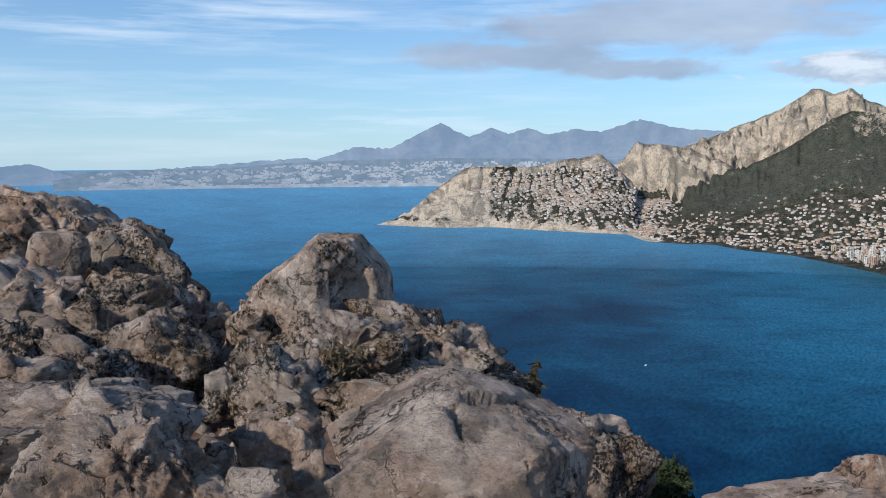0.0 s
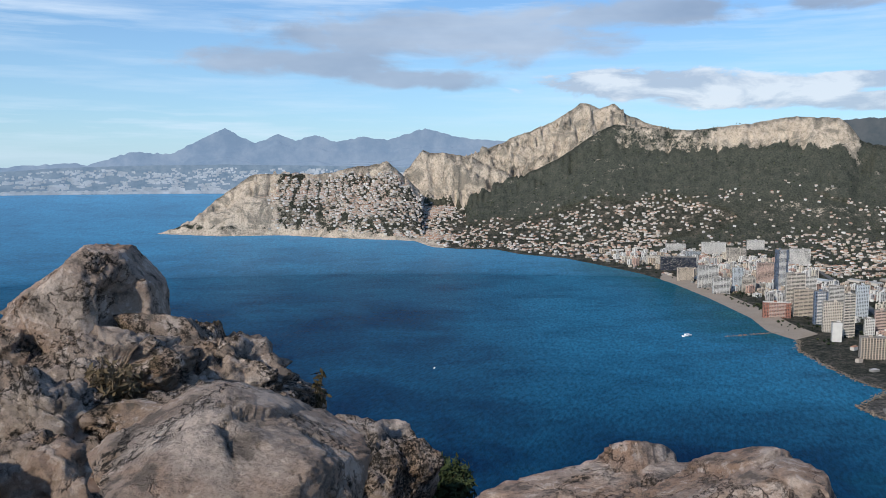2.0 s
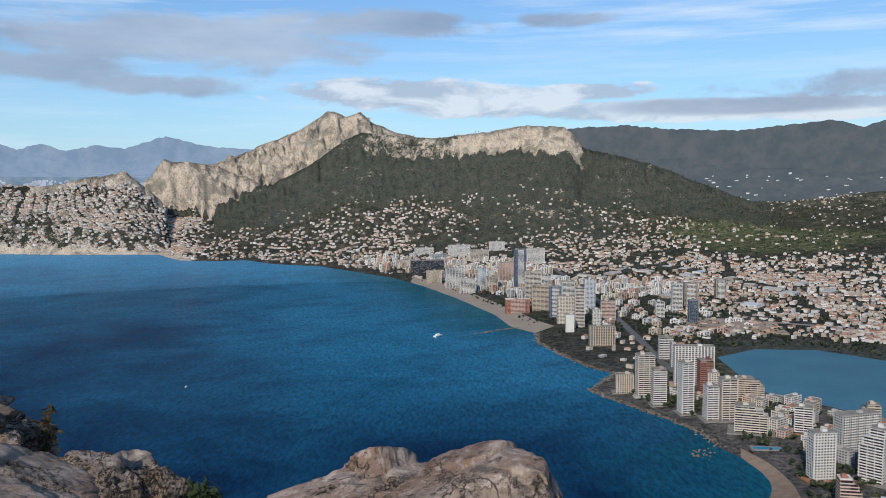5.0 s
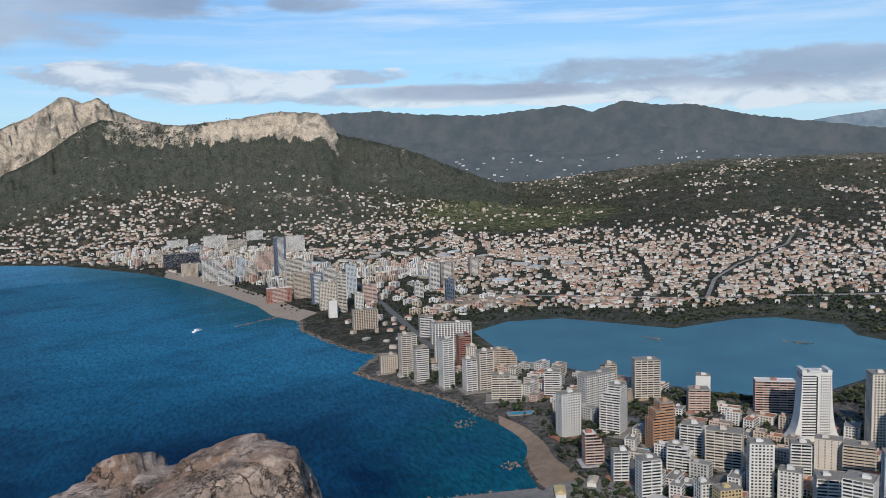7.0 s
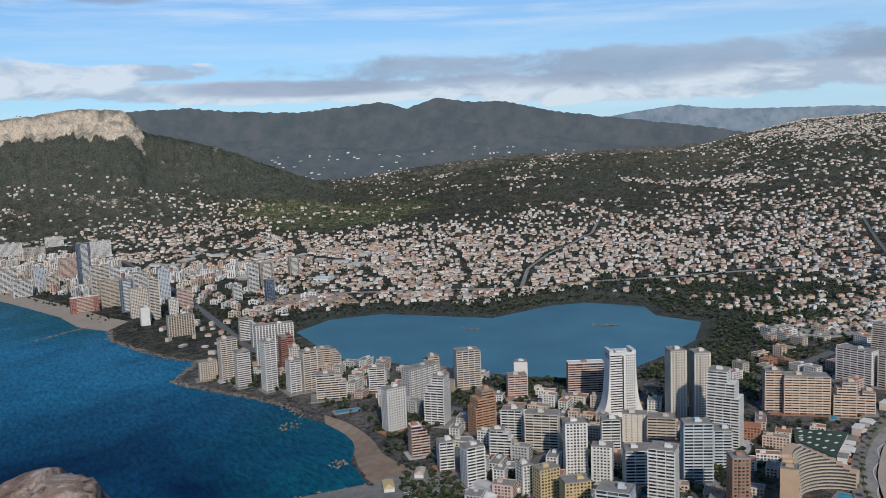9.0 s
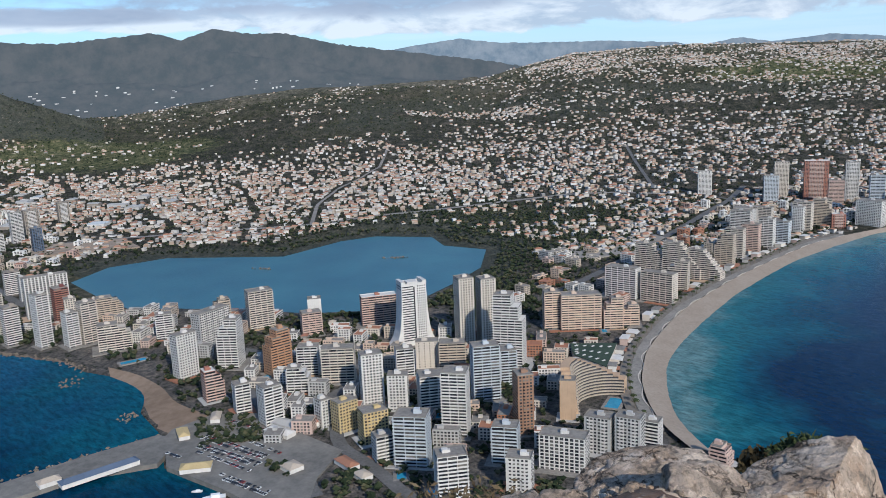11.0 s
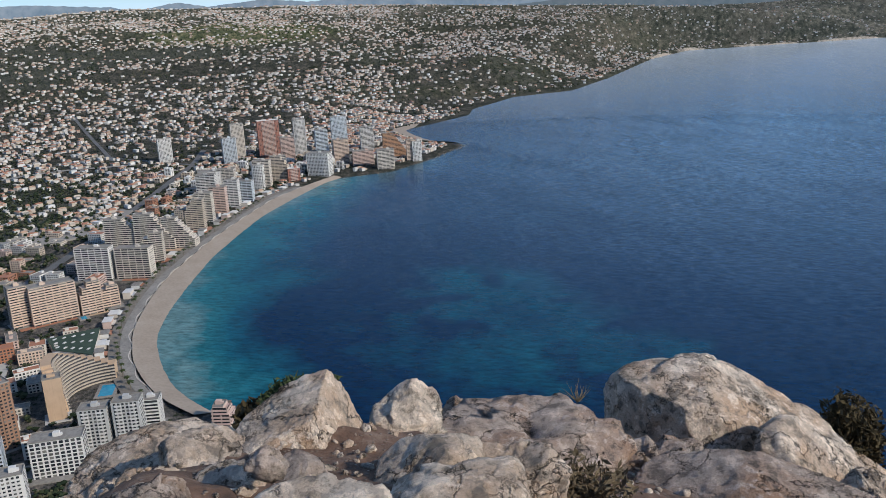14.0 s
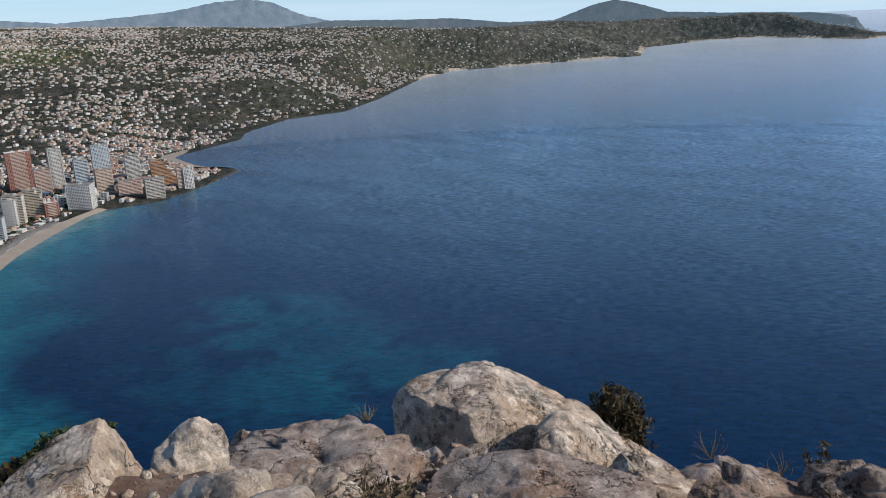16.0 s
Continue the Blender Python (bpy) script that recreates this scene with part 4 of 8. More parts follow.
# ---- the summit: rocks round the viewpoint (heights are given from TOP) ----
def boulder(name, x, y, z, wide, deep, high, az, seed, mat, label, cuts=(), rough=0.13, lumps=1.3, tilt=0.0, level=5, group=""):
    """A weathered block: a rounded form cut by planes, folded by noise. Local x runs across the view, y away, z up."""
    bm = bmesh.new()
    bmesh.ops.create_icosphere(bm, subdivisions=level, radius=1.0)
    v = np.array([q.co for q in bm.verts])
    f = np.array([[q.index for q in face.verts] for face in bm.faces])
    bm.free()
    rng = np.random.RandomState(seed)
    # broken faces all round, then the block's own main faces: few and flat on sound stone, many on shattered stone
    sound = rough < 0.11
    k = 3.2 if sound else 2.7
    v = v / ((np.abs(v) ** k).sum(1) ** (1 / k))[:, None] * 0.97
    for i in range(8 if sound else 15):
        k = rng.normal(size=3)
        k /= np.linalg.norm(k)
        over = np.maximum(v @ k - (rng.uniform(0.78, 1.05) if sound else rng.uniform(0.66, 1.02)), 0)
        v = v - over[:, None] * k * 0.97
    v = v / np.maximum(np.abs(v).max(0), 1e-6)
    for nx, ny, nz, off in cuts:
        k = Vector((nx, ny, nz)).normalized()
        over = np.maximum(v @ np.array(k) - off, 0)
        v = v - over[:, None] * np.array(k) * 0.98
    s = np.array([wide, deep, high])
    m = (wide * deep * high) ** (1 / 3)
    w = v * s
    q = w / m
    u = w / np.maximum(np.linalg.norm(w, axis=1), 1e-6)[:, None]
    # joints: the block is broken into pieces with faces of their own, a dark gap between them
    count = int(7 + max(rough - 0.06, 0) * 330)
    warp = q + 0.16 * np.stack([fbm(q * 1.6 + seed + 5.1 * i, 3, seed + 40 + i) for i in range(3)], 1)
    stretch = rng.uniform(0.7, 1.4, 3)
    pts = q[rng.randint(len(q), size=count)] + rng.normal(size=(count, 3)) * 0.1
    near = np.full(len(q), 9e9)
    next_near = np.full(len(q), 9e9)
    own = np.zeros(len(q), int)
    for i, c in enumerate(pts):
        e = np.sqrt((((warp - c) * stretch) ** 2).sum(1))
        closer = e < near
        next_near = np.where(closer, near, np.minimum(next_near, e))
        own = np.where(closer, i, own)
        near = np.where(closer, e, near)
    gap = np.clip(1 - (next_near - near) / 0.045, 0, 1)
    lean = rng.normal(size=(count, 3)) * 0.42
    rise = rng.uniform(-0.6, 0.6, count)
    piece = (lean[own] * (warp - pts[own])).sum(1) + rise[own] * 0.2
    d = fbm(q * lumps + seed * 3.7, 3, seed) * rough * (0.35 if sound else 0.75)
    d = d + piece * min(1.0, max(0.0, rough - 0.06) * 8 + 0.06) * 0.75 - gap * min(0.12, 0.02 + max(0.0, rough - 0.06))
    # ledges along the bedding
    step = fbm(q * lumps * 1.7 + seed * 0.9, 2, seed + 2) * 3.0
    d = d + (np.round(step) - step) * rough * 0.3
    d = d + (ridged(q * lumps * 2.3 + seed, 5, seed + 3) - 0.62) * rough * (0.3 if sound else 0.55)
    d = d + fbm(q * 8 + seed, 5, seed + 6, 0.62) * (rough * 0.13 + 0.01 if sound else rough * 0.2 + 0.02)
    pits = np.clip(fbm(q * 13 + seed, 3, seed + 11) - 0.45, 0, 1)
    d = d - pits * (0.03 if sound else 0.05)
    if sound:
        # weathered furrows down the faces
        d = d + (ridged(q * np.array([7.0, 7.0, 1.6]) + seed, 3, seed + 15) - 0.6) * 0.022
    crease = np.abs(fbm(q * 0.9 + seed * 1.3, 4, seed + 8, 0.6))
    d = d - np.clip(1 - crease / 0.018, 0, 1) * (rough * 0.3 + 0.02)
    w = w + u * (d * m)[:, None]
    ob = mesh_object(name, w, f, mat, smooth=True)
    ob.matrix_basis = pose(x, y, TOP + z, 0, tilt, -az)
    return tagged(ob, label, "rock", group)


SUMMIT_W = [(0.0, -1.75), (1.3, -1.7), (1.7, -1.3), (2.4, -1.2), (3.4, -1.3), (4.4, -1.33), (5.5, -1.45), (7.0, -2.1), (8.5, -4.5), (12, -14)]
SUMMIT_E = [(0.0, -1.6), (1.2, -1.1), (1.7, -0.78), (2.8, -1.28), (3.6, -1.66), (5.0, -2.28), (5.8, -2.75), (6.8, -3.9), (8.5, -7.0), (12, -16)]
SUMMIT_SE = [(0.0, -1.6), (1.2, -1.2), (1.8, -0.95), (2.8, -1.35), (3.6, -1.75), (5.0, -2.4), (6.5, -3.1), (8.0, -4.0), (9.5, -5.5), (12, -12)]
SUMMIT_N = [(0.0, -1.7), (1.3, -1.8), (2.5, -2.3), (4.0, -3.6), (6.0, -6.0), (8.0, -9.0), (12, -18)]
SUMMIT_SHELF = [(0.0, -1.7), (1.3, -1.8), (2.5, -2.05), (3.6, -2.05), (4.4, -2.02), (5.6, -2.42), (6.2, -3.2), (8.0, -9.0), (12, -18)]
SUMMIT_BACK = [(0.0, -1.65), (2.0, -1.7), (5.0, -1.9), (8.0, -2.6), (12, -9)]


def summit_height(x, y):
    r = np.hypot(x, y)
    az = np.degrees(np.arctan2(x, y))
    za, zb, zs, zc, ze, zr = (np.interp(r, *np.array(q).T) for q in (SUMMIT_W, SUMMIT_N, SUMMIT_SHELF, SUMMIT_E, SUMMIT_SE, SUMMIT_BACK))
    zb = zb + (zs - zb) * smooth(-az, -50, -40)
    k1, k2, k3 = smooth(az, 3, 14), smooth(az, 60, 72), smooth(az, 104, 122)
    zc = zc + smooth(az, 84, 93) * smooth(r, 2.3, 3.2) * smooth(-r, -5.6, -4.8) * 0.24
    z = za * (1 - k1) + zb * k1
    z = z * (1 - k2) + zc * k2
    z = z * (1 - k3) + ze * k3
    back = np.maximum(smooth(-az, 35, 60), smooth(az, 152, 172))
    z = z * (1 - back) + zr * back
    p = np.stack([x, y, 0 * x], 1)
    return z + 0.10 * fbm(p * 1.3, 4, 61) + 0.05 * (ridged(p * 2.6, 4, 64) - 0.6) + 0.012 * fbm(p * 14, 3, 67)


def build_summit():
    n = 320
    c = np.linspace(-11, 11, n)
    x, y = (q.ravel() for q in np.meshgrid(c, c, indexing="ij"))
    ob = mesh_object("summit_ground", np.stack([x, y, TOP + summit_height(x, y)], 1), grid_faces(n, n), EARTH, smooth=True)
    tagged(ob, "reddish stony earth between the summit rocks", "ground", kind="structure")
    # the headland rock below the summit
    nu, nv = 180, 60
    a, k = (q.ravel() for q in np.meshgrid(np.linspace(0, 2 * math.pi, nu), np.linspace(0, 1, nv), indexing="ij"))
    az = np.degrees(a) % 360
    reach = 380 - 150 * np.exp(-((az - 90) / 45) ** 2)
    r = 10.5 + reach * k ** 1.7
    h = TOP - 9 - (TOP + 8) * k ** 0.62
    p = np.stack([np.sin(a) * 3, np.cos(a) * 3, k * 4], 1)
    r = r + 14 * k * fbm(p, 4, 71)
    ob = mesh_object("headland_cliff", np.stack([np.sin(a) * r, np.cos(a) * r, h], 1), grid_faces(nu, nv), ROCK_DARK, smooth=True)
    tagged(ob, "steep limestone cliff under the summit", "cliff", kind="structure")


build_summit()
GREY, LICH, PALE = ROCK, ROCK_DARK, ROCK_PALE
# rocks begin
boulder("outcrop", -3.06, 6.32, -0.67, 0.87, 0.57, 0.61, -26, 3, GREY, "large weathered grey outcrop with pale face", [(0.55, 0, 0.8, 0.62), (-0.3, -0.5, 0.8, 0.8)], 0.13, 1.5, level=6)
boulder("outcrop", -2.16, 6.18, -0.88, 0.42, 0.32, 0.46, -19, 5, LICH, "dark lichened flank of the grey outcrop", [(0.7, 0, 0.7, 0.55)], 0.15, 1.6, level=5)
boulder("boulder", -2.54, 5.59, -0.64, 0.20, 0.12, 0.18, -24, 7, GREY, "smooth oval grey stone wedged in the outcrop", (), 0.08, 1.2, level=5)
boulder("outcrop", -2.40, 4.85, -0.92, 0.39, 0.30, 0.31, -26, 9, GREY, "fractured grey rock with deep joints", [(0, 0, 1, 0.7)], 0.18, 1.9, level=5)
boulder("outcrop", -1.94, 5.02, -0.92, 0.33, 0.26, 0.25, -21, 11, LICH, "fractured lichen-spotted rock on the slope", (), 0.18, 1.9, level=5)
boulder("boulder", -1.67, 5.39, -1.11, 0.29, 0.23, 0.35, -17, 13, LICH, "dark broken rock beside the gully", (), 0.17, 1.7, level=5)
boulder("boulder", -1.47, 4.36, -1.04, 0.27, 0.18, 0.25, -19, 15, LICH, "rounded stone speckled with black lichen", (), 0.12, 1.3, level=5)
boulder("boulder", -2.11, 4.08, -0.95, 0.17, 0.14, 0.18, -27, 17, LICH, "dark lichened stone on the slope", (), 0.14, 1.5, level=5)
boulder("boulder", -1.73, 3.94, -1.02, 0.25, 0.19, 0.17, -24, 19, LICH, "low stone with black lichen crust", [(0, 0, 1, 0.75)], 0.15, 1.5, level=5)
boulder("boulder", -1.69, 3.29, -0.93, 0.22, 0.17, 0.17, -27, 21, GREY, "grey-brown stone on the slope", (), 0.15, 1.5, level=5)
boulder("boulder", -1.19, 2.58, -0.86, 0.45, 0.34, 0.21, -25, 23, GREY, "broad brown boulder with a flat top", [(0, -0.1, 1, 0.66), (0.5, 0, 0.8, 0.75)], 0.11, 1.3, level=6)
boulder("boulder", -0.84, 2.13, -0.83, 0.30, 0.20, 0.20, -22, 25, GREY, "brown boulder with a dark broken side", [(0.75, -0.3, 0.5, 0.62), (0, -0.2, 1, 0.72)], 0.13, 1.4, level=6)
boulder("boulder", -0.69, 2.49, -0.93, 0.08, 0.07, 0.10, -16, 27, GREY, "small rounded brown stone between boulders", (), 0.12, 1.3, level=4)
boulder("boulder", -0.57, 2.13, -0.89, 0.15, 0.11, 0.10, -15, 29, GREY, "low grey stone in the gully", (), 0.13, 1.4, level=5)
boulder("boulder", -0.76, 4.01, -1.15, 0.28, 0.22, 0.25, -11, 31, LICH, "angular block half covered by lichen", [(0.5, -0.4, 0.6, 0.65)], 0.16, 1.6, level=5)
boulder("boulder", -0.58, 2.95, -1.04, 0.15, 0.12, 0.15, -11, 33, GREY, "cracked grey stone with an orange edge", (), 0.16, 1.6, level=5)
boulder("boulder", -0.42, 2.62, -1.01, 0.06, 0.05, 0.09, -9, 35, GREY, "small ochre stone in the gully", (), 0.12, 1.3, level=4)
boulder("boulder", -1.09, 4.06, -1.13, 0.10, 0.08, 0.14, -15, 37, LICH, "small dark broken stone on the slope", (), 0.16, 1.6, level=4)
boulder("boulder", -1.11, 4.99, -1.02, 0.22, 0.17, 0.31, -13, 39, GREY, "grey shoulder rock with joints", [(-0.6, 0, 0.8, 0.6)], 0.15, 1.5, level=5)
boulder("boulder", -0.77, 5.27, -0.92, 0.50, 0.40, 0.55, -8, 41, GREY, "upright brown-grey rock standing against the sea", [(-0.62, 0, 0.78, 0.66), (0.12, 0, 0.99, 0.84), (1, -0.2, 0.1, 0.8), (0.75, -0.1, 0.65, 0.84)], 0.085, 1.2, level=6)
boulder("boulder", -0.58, 4.60, -1.15, 0.39, 0.27, 0.35, -7, 43, LICH, "dark rock crusted with yellow and black lichen", [(0, -0.3, 0.9, 0.72)], 0.17, 1.8, level=6)
boulder("outcrop", -0.01, 5.06, -1.33, 0.57, 0.43, 0.52, -0, 45, LICH, "dark lichened rock stepping down at the edge of the drop", [(0.6, 0, 0.8, 0.55), (-0.1, -0.8, 0.5, 0.8)], 0.16, 1.8, level=6)
boulder("outcrop", -2.12, 4.94, -1.35, 1.18, 0.68, 0.69, -23, 47, LICH, "jointed mass of grey rock under the outcrop", [(0.4, 0, 0.9, 0.7), (0, -0.5, 0.85, 0.75)], 0.2, 2, level=6)
boulder("outcrop", -0.67, 4.54, -1.38, 0.61, 0.46, 0.38, -8, 49, LICH, "broken dark rock filling the gully", [(0, -0.4, 0.9, 0.7)], 0.19, 1.9, level=6)
boulder("ledge", -0.19, 3.98, -1.15, 0.35, 0.23, 0.17, -3, 51, LICH, "low dark ledge behind the pale boulder", [(0, 0, 1, 0.6)], 0.16, 1.6, level=5)
boulder("boulder", 0.03, 2.02, -0.74, 0.35, 0.27, 0.225, 1, 53, GREY, "broad pale boulder with a split across its face", [(-0.62, -0.1, 0.78, 0.7), (0.55, -0.05, 0.8, 0.68), (0, -0.1, 1, 0.82), (0, -0.6, 0.8, 0.8)], 0.075, 1.1, level=6)
boulder("boulder", 0.75, 4.43, -1.68, 0.38, 0.29, 0.39, 10, 55, LICH, "grey rock leaning out over the drop", [(0.35, -0.1, 0.9, 0.66)], 0.12, 1.3, level=5)
boulder("ledge", 2.24, 3.23, -1.60, 0.51, 0.39, 0.30, 32, 57, GREY, "high rust-brown end of the ledge above the sea", [(0.95, -0.1, 0.2, 0.82), (-0.5, 0, 0.85, 0.7), (-0.1, -0.8, 0.5, 0.8)], 0.075, 1.3, level=6)
boulder("ledge", 1.97, 3.66, -1.77, 0.90, 0.43, 0.32, 27, 59, GREY, "rust-brown rock ledge above the sea", [(-0.5, 0, 0.9, 0.72), (0.1, 0, 1, 0.8)], 0.085, 1.3, level=6)
boulder("boulder", 2.08, 3.89, -1.60, 0.09, 0.07, 0.09, 27, 61, GREY, "small knob of brown rock on the ledge", (), 0.12, 1.3, level=4)
boulder("boulder", 3.72, -0.75, -1.46, 0.36, 0.24, 0.28, 97, 63, PALE, "pale pointed boulder with a bright ridge", [(-0.42, -0.1, 0.9, 0.42), (0.9, -0.25, 0.4, 0.42), (-0.1, -0.85, 0.5, 0.66)], 0.07, 1.1, level=6)
boulder("boulder", 4.28, -1.38, -1.77, 0.19, 0.16, 0.20, 105, 65, PALE, "pale rounded boulder beside the pointed one", [(-0.4, -0.3, 0.85, 0.78), (0.6, -0.2, 0.75, 0.8), (0, -0.8, 0.5, 0.74)], 0.1, 1.4, level=5)
boulder("boulder", 4.81, -1.84, -2.06, 0.11, 0.09, 0.12, 108, 67, GREY, "small pointed brown stone at the edge", [(0.6, 0, 0.8, 0.5), (-0.6, 0, 0.8, 0.55)], 0.11, 1.3, level=4)
boulder("slab", 4.29, -2.06, -2.12, 0.57, 0.43, 0.18, 113, 69, GREY, "low cracked grey slab with gravel on it", [(0, -0.1, 1, 0.55)], 0.13, 1.9, level=5)
boulder("boulder", 4.78, -2.37, -2.22, 0.14, 0.11, 0.09, 114, 71, PALE, "low pale stone at the cliff edge", (), 0.12, 1.4, level=4)
boulder("boulder", 2.95, -1.12, -1.31, 0.18, 0.14, 0.14, 106, 73, PALE, "pale wedge-shaped stone beside red earth", [(-0.5, -0.2, 0.8, 0.66)], 0.1, 1.3, level=5)
boulder("boulder", 2.91, -1.42, -1.39, 0.18, 0.14, 0.13, 112, 75, PALE, "pale rough stone above dry grass", [(0, -0.5, 0.8, 0.7)], 0.12, 1.4, level=5)
boulder("boulder", 4.78, -3.78, -2.69, 0.88, 0.55, 0.54, 127, 77, PALE, "big pale boulder sloping down to one side", [(0.674, -0.05, 0.74, 0.5), (-0.97, -0.3, 0.05, 0.8), (-0.05, -0.1, 1, 0.8), (0.35, -0.85, 0.4, 0.66), (-0.72, -0.68, 0.12, 0.68)], 0.07, 1.2, level=6)
boulder("slab", 4.12, -3.89, -2.58, 0.30, 0.27, 0.30, 133, 79, PALE, "pale slab leaning against the big boulder", [(0.62, -0.1, 0.78, 0.5)], 0.09, 1.2, level=5)
boulder("slab", 4.88, -5.13, -3.42, 0.42, 0.29, 0.42, 136, 81, PALE, "pale slab leaning behind the big boulder", [(0.55, 0, 0.83, 0.42)], 0.09, 1.3, level=5)
boulder("boulder", 4.15, -2.84, -2.39, 0.33, 0.26, 0.22, 123, 83, GREY, "rough brown stone under the big boulder", (), 0.15, 1.6, level=5)
boulder("slab", 3.26, -2.83, -2.12, 0.60, 0.36, 0.30, 129, 85, GREY, "smooth grey slab with pale streaks", [(-0.42, -0.1, 0.9, 0.6), (0.35, -0.1, 0.93, 0.62)], 0.06, 1.1, level=6)
boulder("boulder", 3.30, -3.68, -2.31, 0.27, 0.21, 0.18, 138, 87, PALE, "broken pale stone beside the slab", [(0.4, 0, 0.9, 0.6)], 0.12, 1.5, level=5)
boulder("boulder", 3.18, -4.37, -2.66, 0.43, 0.33, 0.22, 144, 89, GREY, "dark grey rock at the cliff edge", [(0.4, 0, 0.9, 0.7)], 0.12, 1.4, level=5)
boulder("boulder", 2.74, -4.99, -2.65, 0.35, 0.27, 0.24, 152, 91, GREY, "grey rock at the far cliff edge", (), 0.12, 1.4, level=5)
boulder("outcrop", 3.98, -0.20, -1.77, 0.50, 0.42, 0.28, 88, 93, PALE, "broad weathered grey outcrop with rusty hollows", [(-0.5, -0.25, 0.83, 0.62), (0.35, -0.1, 0.93, 0.66), (-0.1, -0.7, 0.7, 0.66)], 0.1, 1.3, level=6)
boulder("outcrop", 3.36, 0.36, -1.60, 0.25, 0.25, 0.19, 76, 95, PALE, "low grey shelf of the outcrop", [(-0.6, -0.1, 0.8, 0.55), (0.2, -0.6, 0.75, 0.66)], 0.1, 1.5, level=5)
boulder("outcrop", 2.58, -0.09, -1.12, 0.19, 0.16, 0.15, 86, 97, GREY, "grey rock with a pale crust", [(-0.5, -0.2, 0.8, 0.66), (0.5, -0.5, 0.7, 0.7)], 0.09, 1.4, level=6)
boulder("boulder", 2.99, -0.37, -1.25, 0.14, 0.12, 0.10, 95, 99, PALE, "rust-stained stone among pale rubble", [(-0.55, -0.2, 0.8, 0.62), (0.5, -0.6, 0.6, 0.7)], 0.08, 1.5, level=5)
boulder("boulder", 3.10, -0.63, -1.31, 0.13, 0.11, 0.09, 98, 101, GREY, "flat grey-brown stone on red earth", [(-0.4, -0.1, 0.9, 0.66)], 0.1, 1.5, level=5)
boulder("boulder", 2.85, -0.51, -1.08, 0.07, 0.06, 0.06, 95, 103, GREY, "small brown stone on red earth", (), 0.13, 1.5, level=4)
boulder("boulder", 2.89, -1.07, -1.28, 0.19, 0.15, 0.15, 106, 105, PALE, "pale wedge of rock on gravel", [(-0.55, -0.1, 0.8, 0.6)], 0.1, 1.3, level=5)
boulder("slab", 4.18, -2.06, -2.00, 0.55, 0.42, 0.18, 114, 107, GREY, "low weathered slab on the slope", [(0, 0, 1, 0.6)], 0.13, 1.7, level=5)
boulder("boulder", 2.36, -0.60, -1.04, 0.20, 0.15, 0.10, 98, 109, PALE, "pale stone bedded in the earth", [(0, -0.2, 0.95, 0.7)], 0.1, 1.4, level=5)
boulder("boulder", 2.57, -1.08, -1.21, 0.23, 0.18, 0.12, 109, 111, PALE, "pale stone bedded in the earth", (), 0.1, 1.4, level=5)
boulder("boulder", 2.81, -1.38, -1.33, 0.21, 0.17, 0.14, 113, 113, PALE, "pale rough stone on the slope", [(-0.3, -0.2, 0.9, 0.7)], 0.11, 1.4, level=5)
boulder("boulder", 3.15, -0.15, -1.34, 0.13, 0.11, 0.12, 88, 115, PALE, "pale grey stone with a rounded crown", [(-0.6, -0.3, 0.7, 0.6), (0.5, -0.4, 0.75, 0.66)], 0.09, 1.2, level=5)
boulder("boulder", 3.65, -0.34, -1.47, 0.20, 0.17, 0.14, 90, 117, PALE, "pale shoulder of the outcrop with a rusty hollow", [(0.5, -0.3, 0.8, 0.6), (-0.2, -0.6, 0.75, 0.7)], 0.1, 1.2, level=5)
boulder("boulder", 3.22, 0.18, -1.37, 0.13, 0.12, 0.09, 82, 119, PALE, "pale low stone beside leafless shrubs", [(0.0, -0.4, 0.9, 0.7)], 0.09, 1.2, level=5)
boulder("boulder", 3.48, -0.53, -1.41, 0.05, 0.05, 0.04, 96, 121, GREY, "small grey stone on red earth", (), 0.1, 1.2, level=4)
boulder("boulder", 3.58, -0.69, -1.45, 0.05, 0.04, 0.04, 98, 123, PALE, "small pale stone on red earth", (), 0.1, 1.2, level=4)
# rocks end
# ---- shores, roads, harbour ----
LEVELS_X, LEVELS_Y = np.arange(480, 2420, 20.0), np.arange(-800, 3240, 20.0)
_gx, _gy = np.meshgrid(LEVELS_X, LEVELS_Y, indexing="ij")
LEVELS = terrain(_gx.ravel(), _gy.ravel())[0].reshape(_gx.shape)


def ground_z(x, y):
    """Height of the land under the town, between the corners of a 20 m grid."""
    u, v = (x - LEVELS_X[0]) / 20, (y - LEVELS_Y[0]) / 20
    i, j = int(u), int(v)
    u, v = u - i, v - j
    h = LEVELS[i, j] * (1 - u) * (1 - v) + LEVELS[i + 1, j] * u * (1 - v) + LEVELS[i, j + 1] * (1 - u) * v + LEVELS[i + 1, j + 1] * u * v
    return float(max(h, 0.4))


def resample(pts, step):
    pts = np.array(pts, float)
    out = []
    for a, b in zip(pts[:-1], pts[1:]):
        n = max(1, int(np.hypot(*(b - a)) / step))
        out += [a + (b - a) * i / n for i in range(n)]
    out.append(pts[-1])
    out = np.array(out)
    for _ in range(3):
        out[1:-1] = (out[:-2] + 2 * out[1:-1] + out[2:]) / 4
    return out


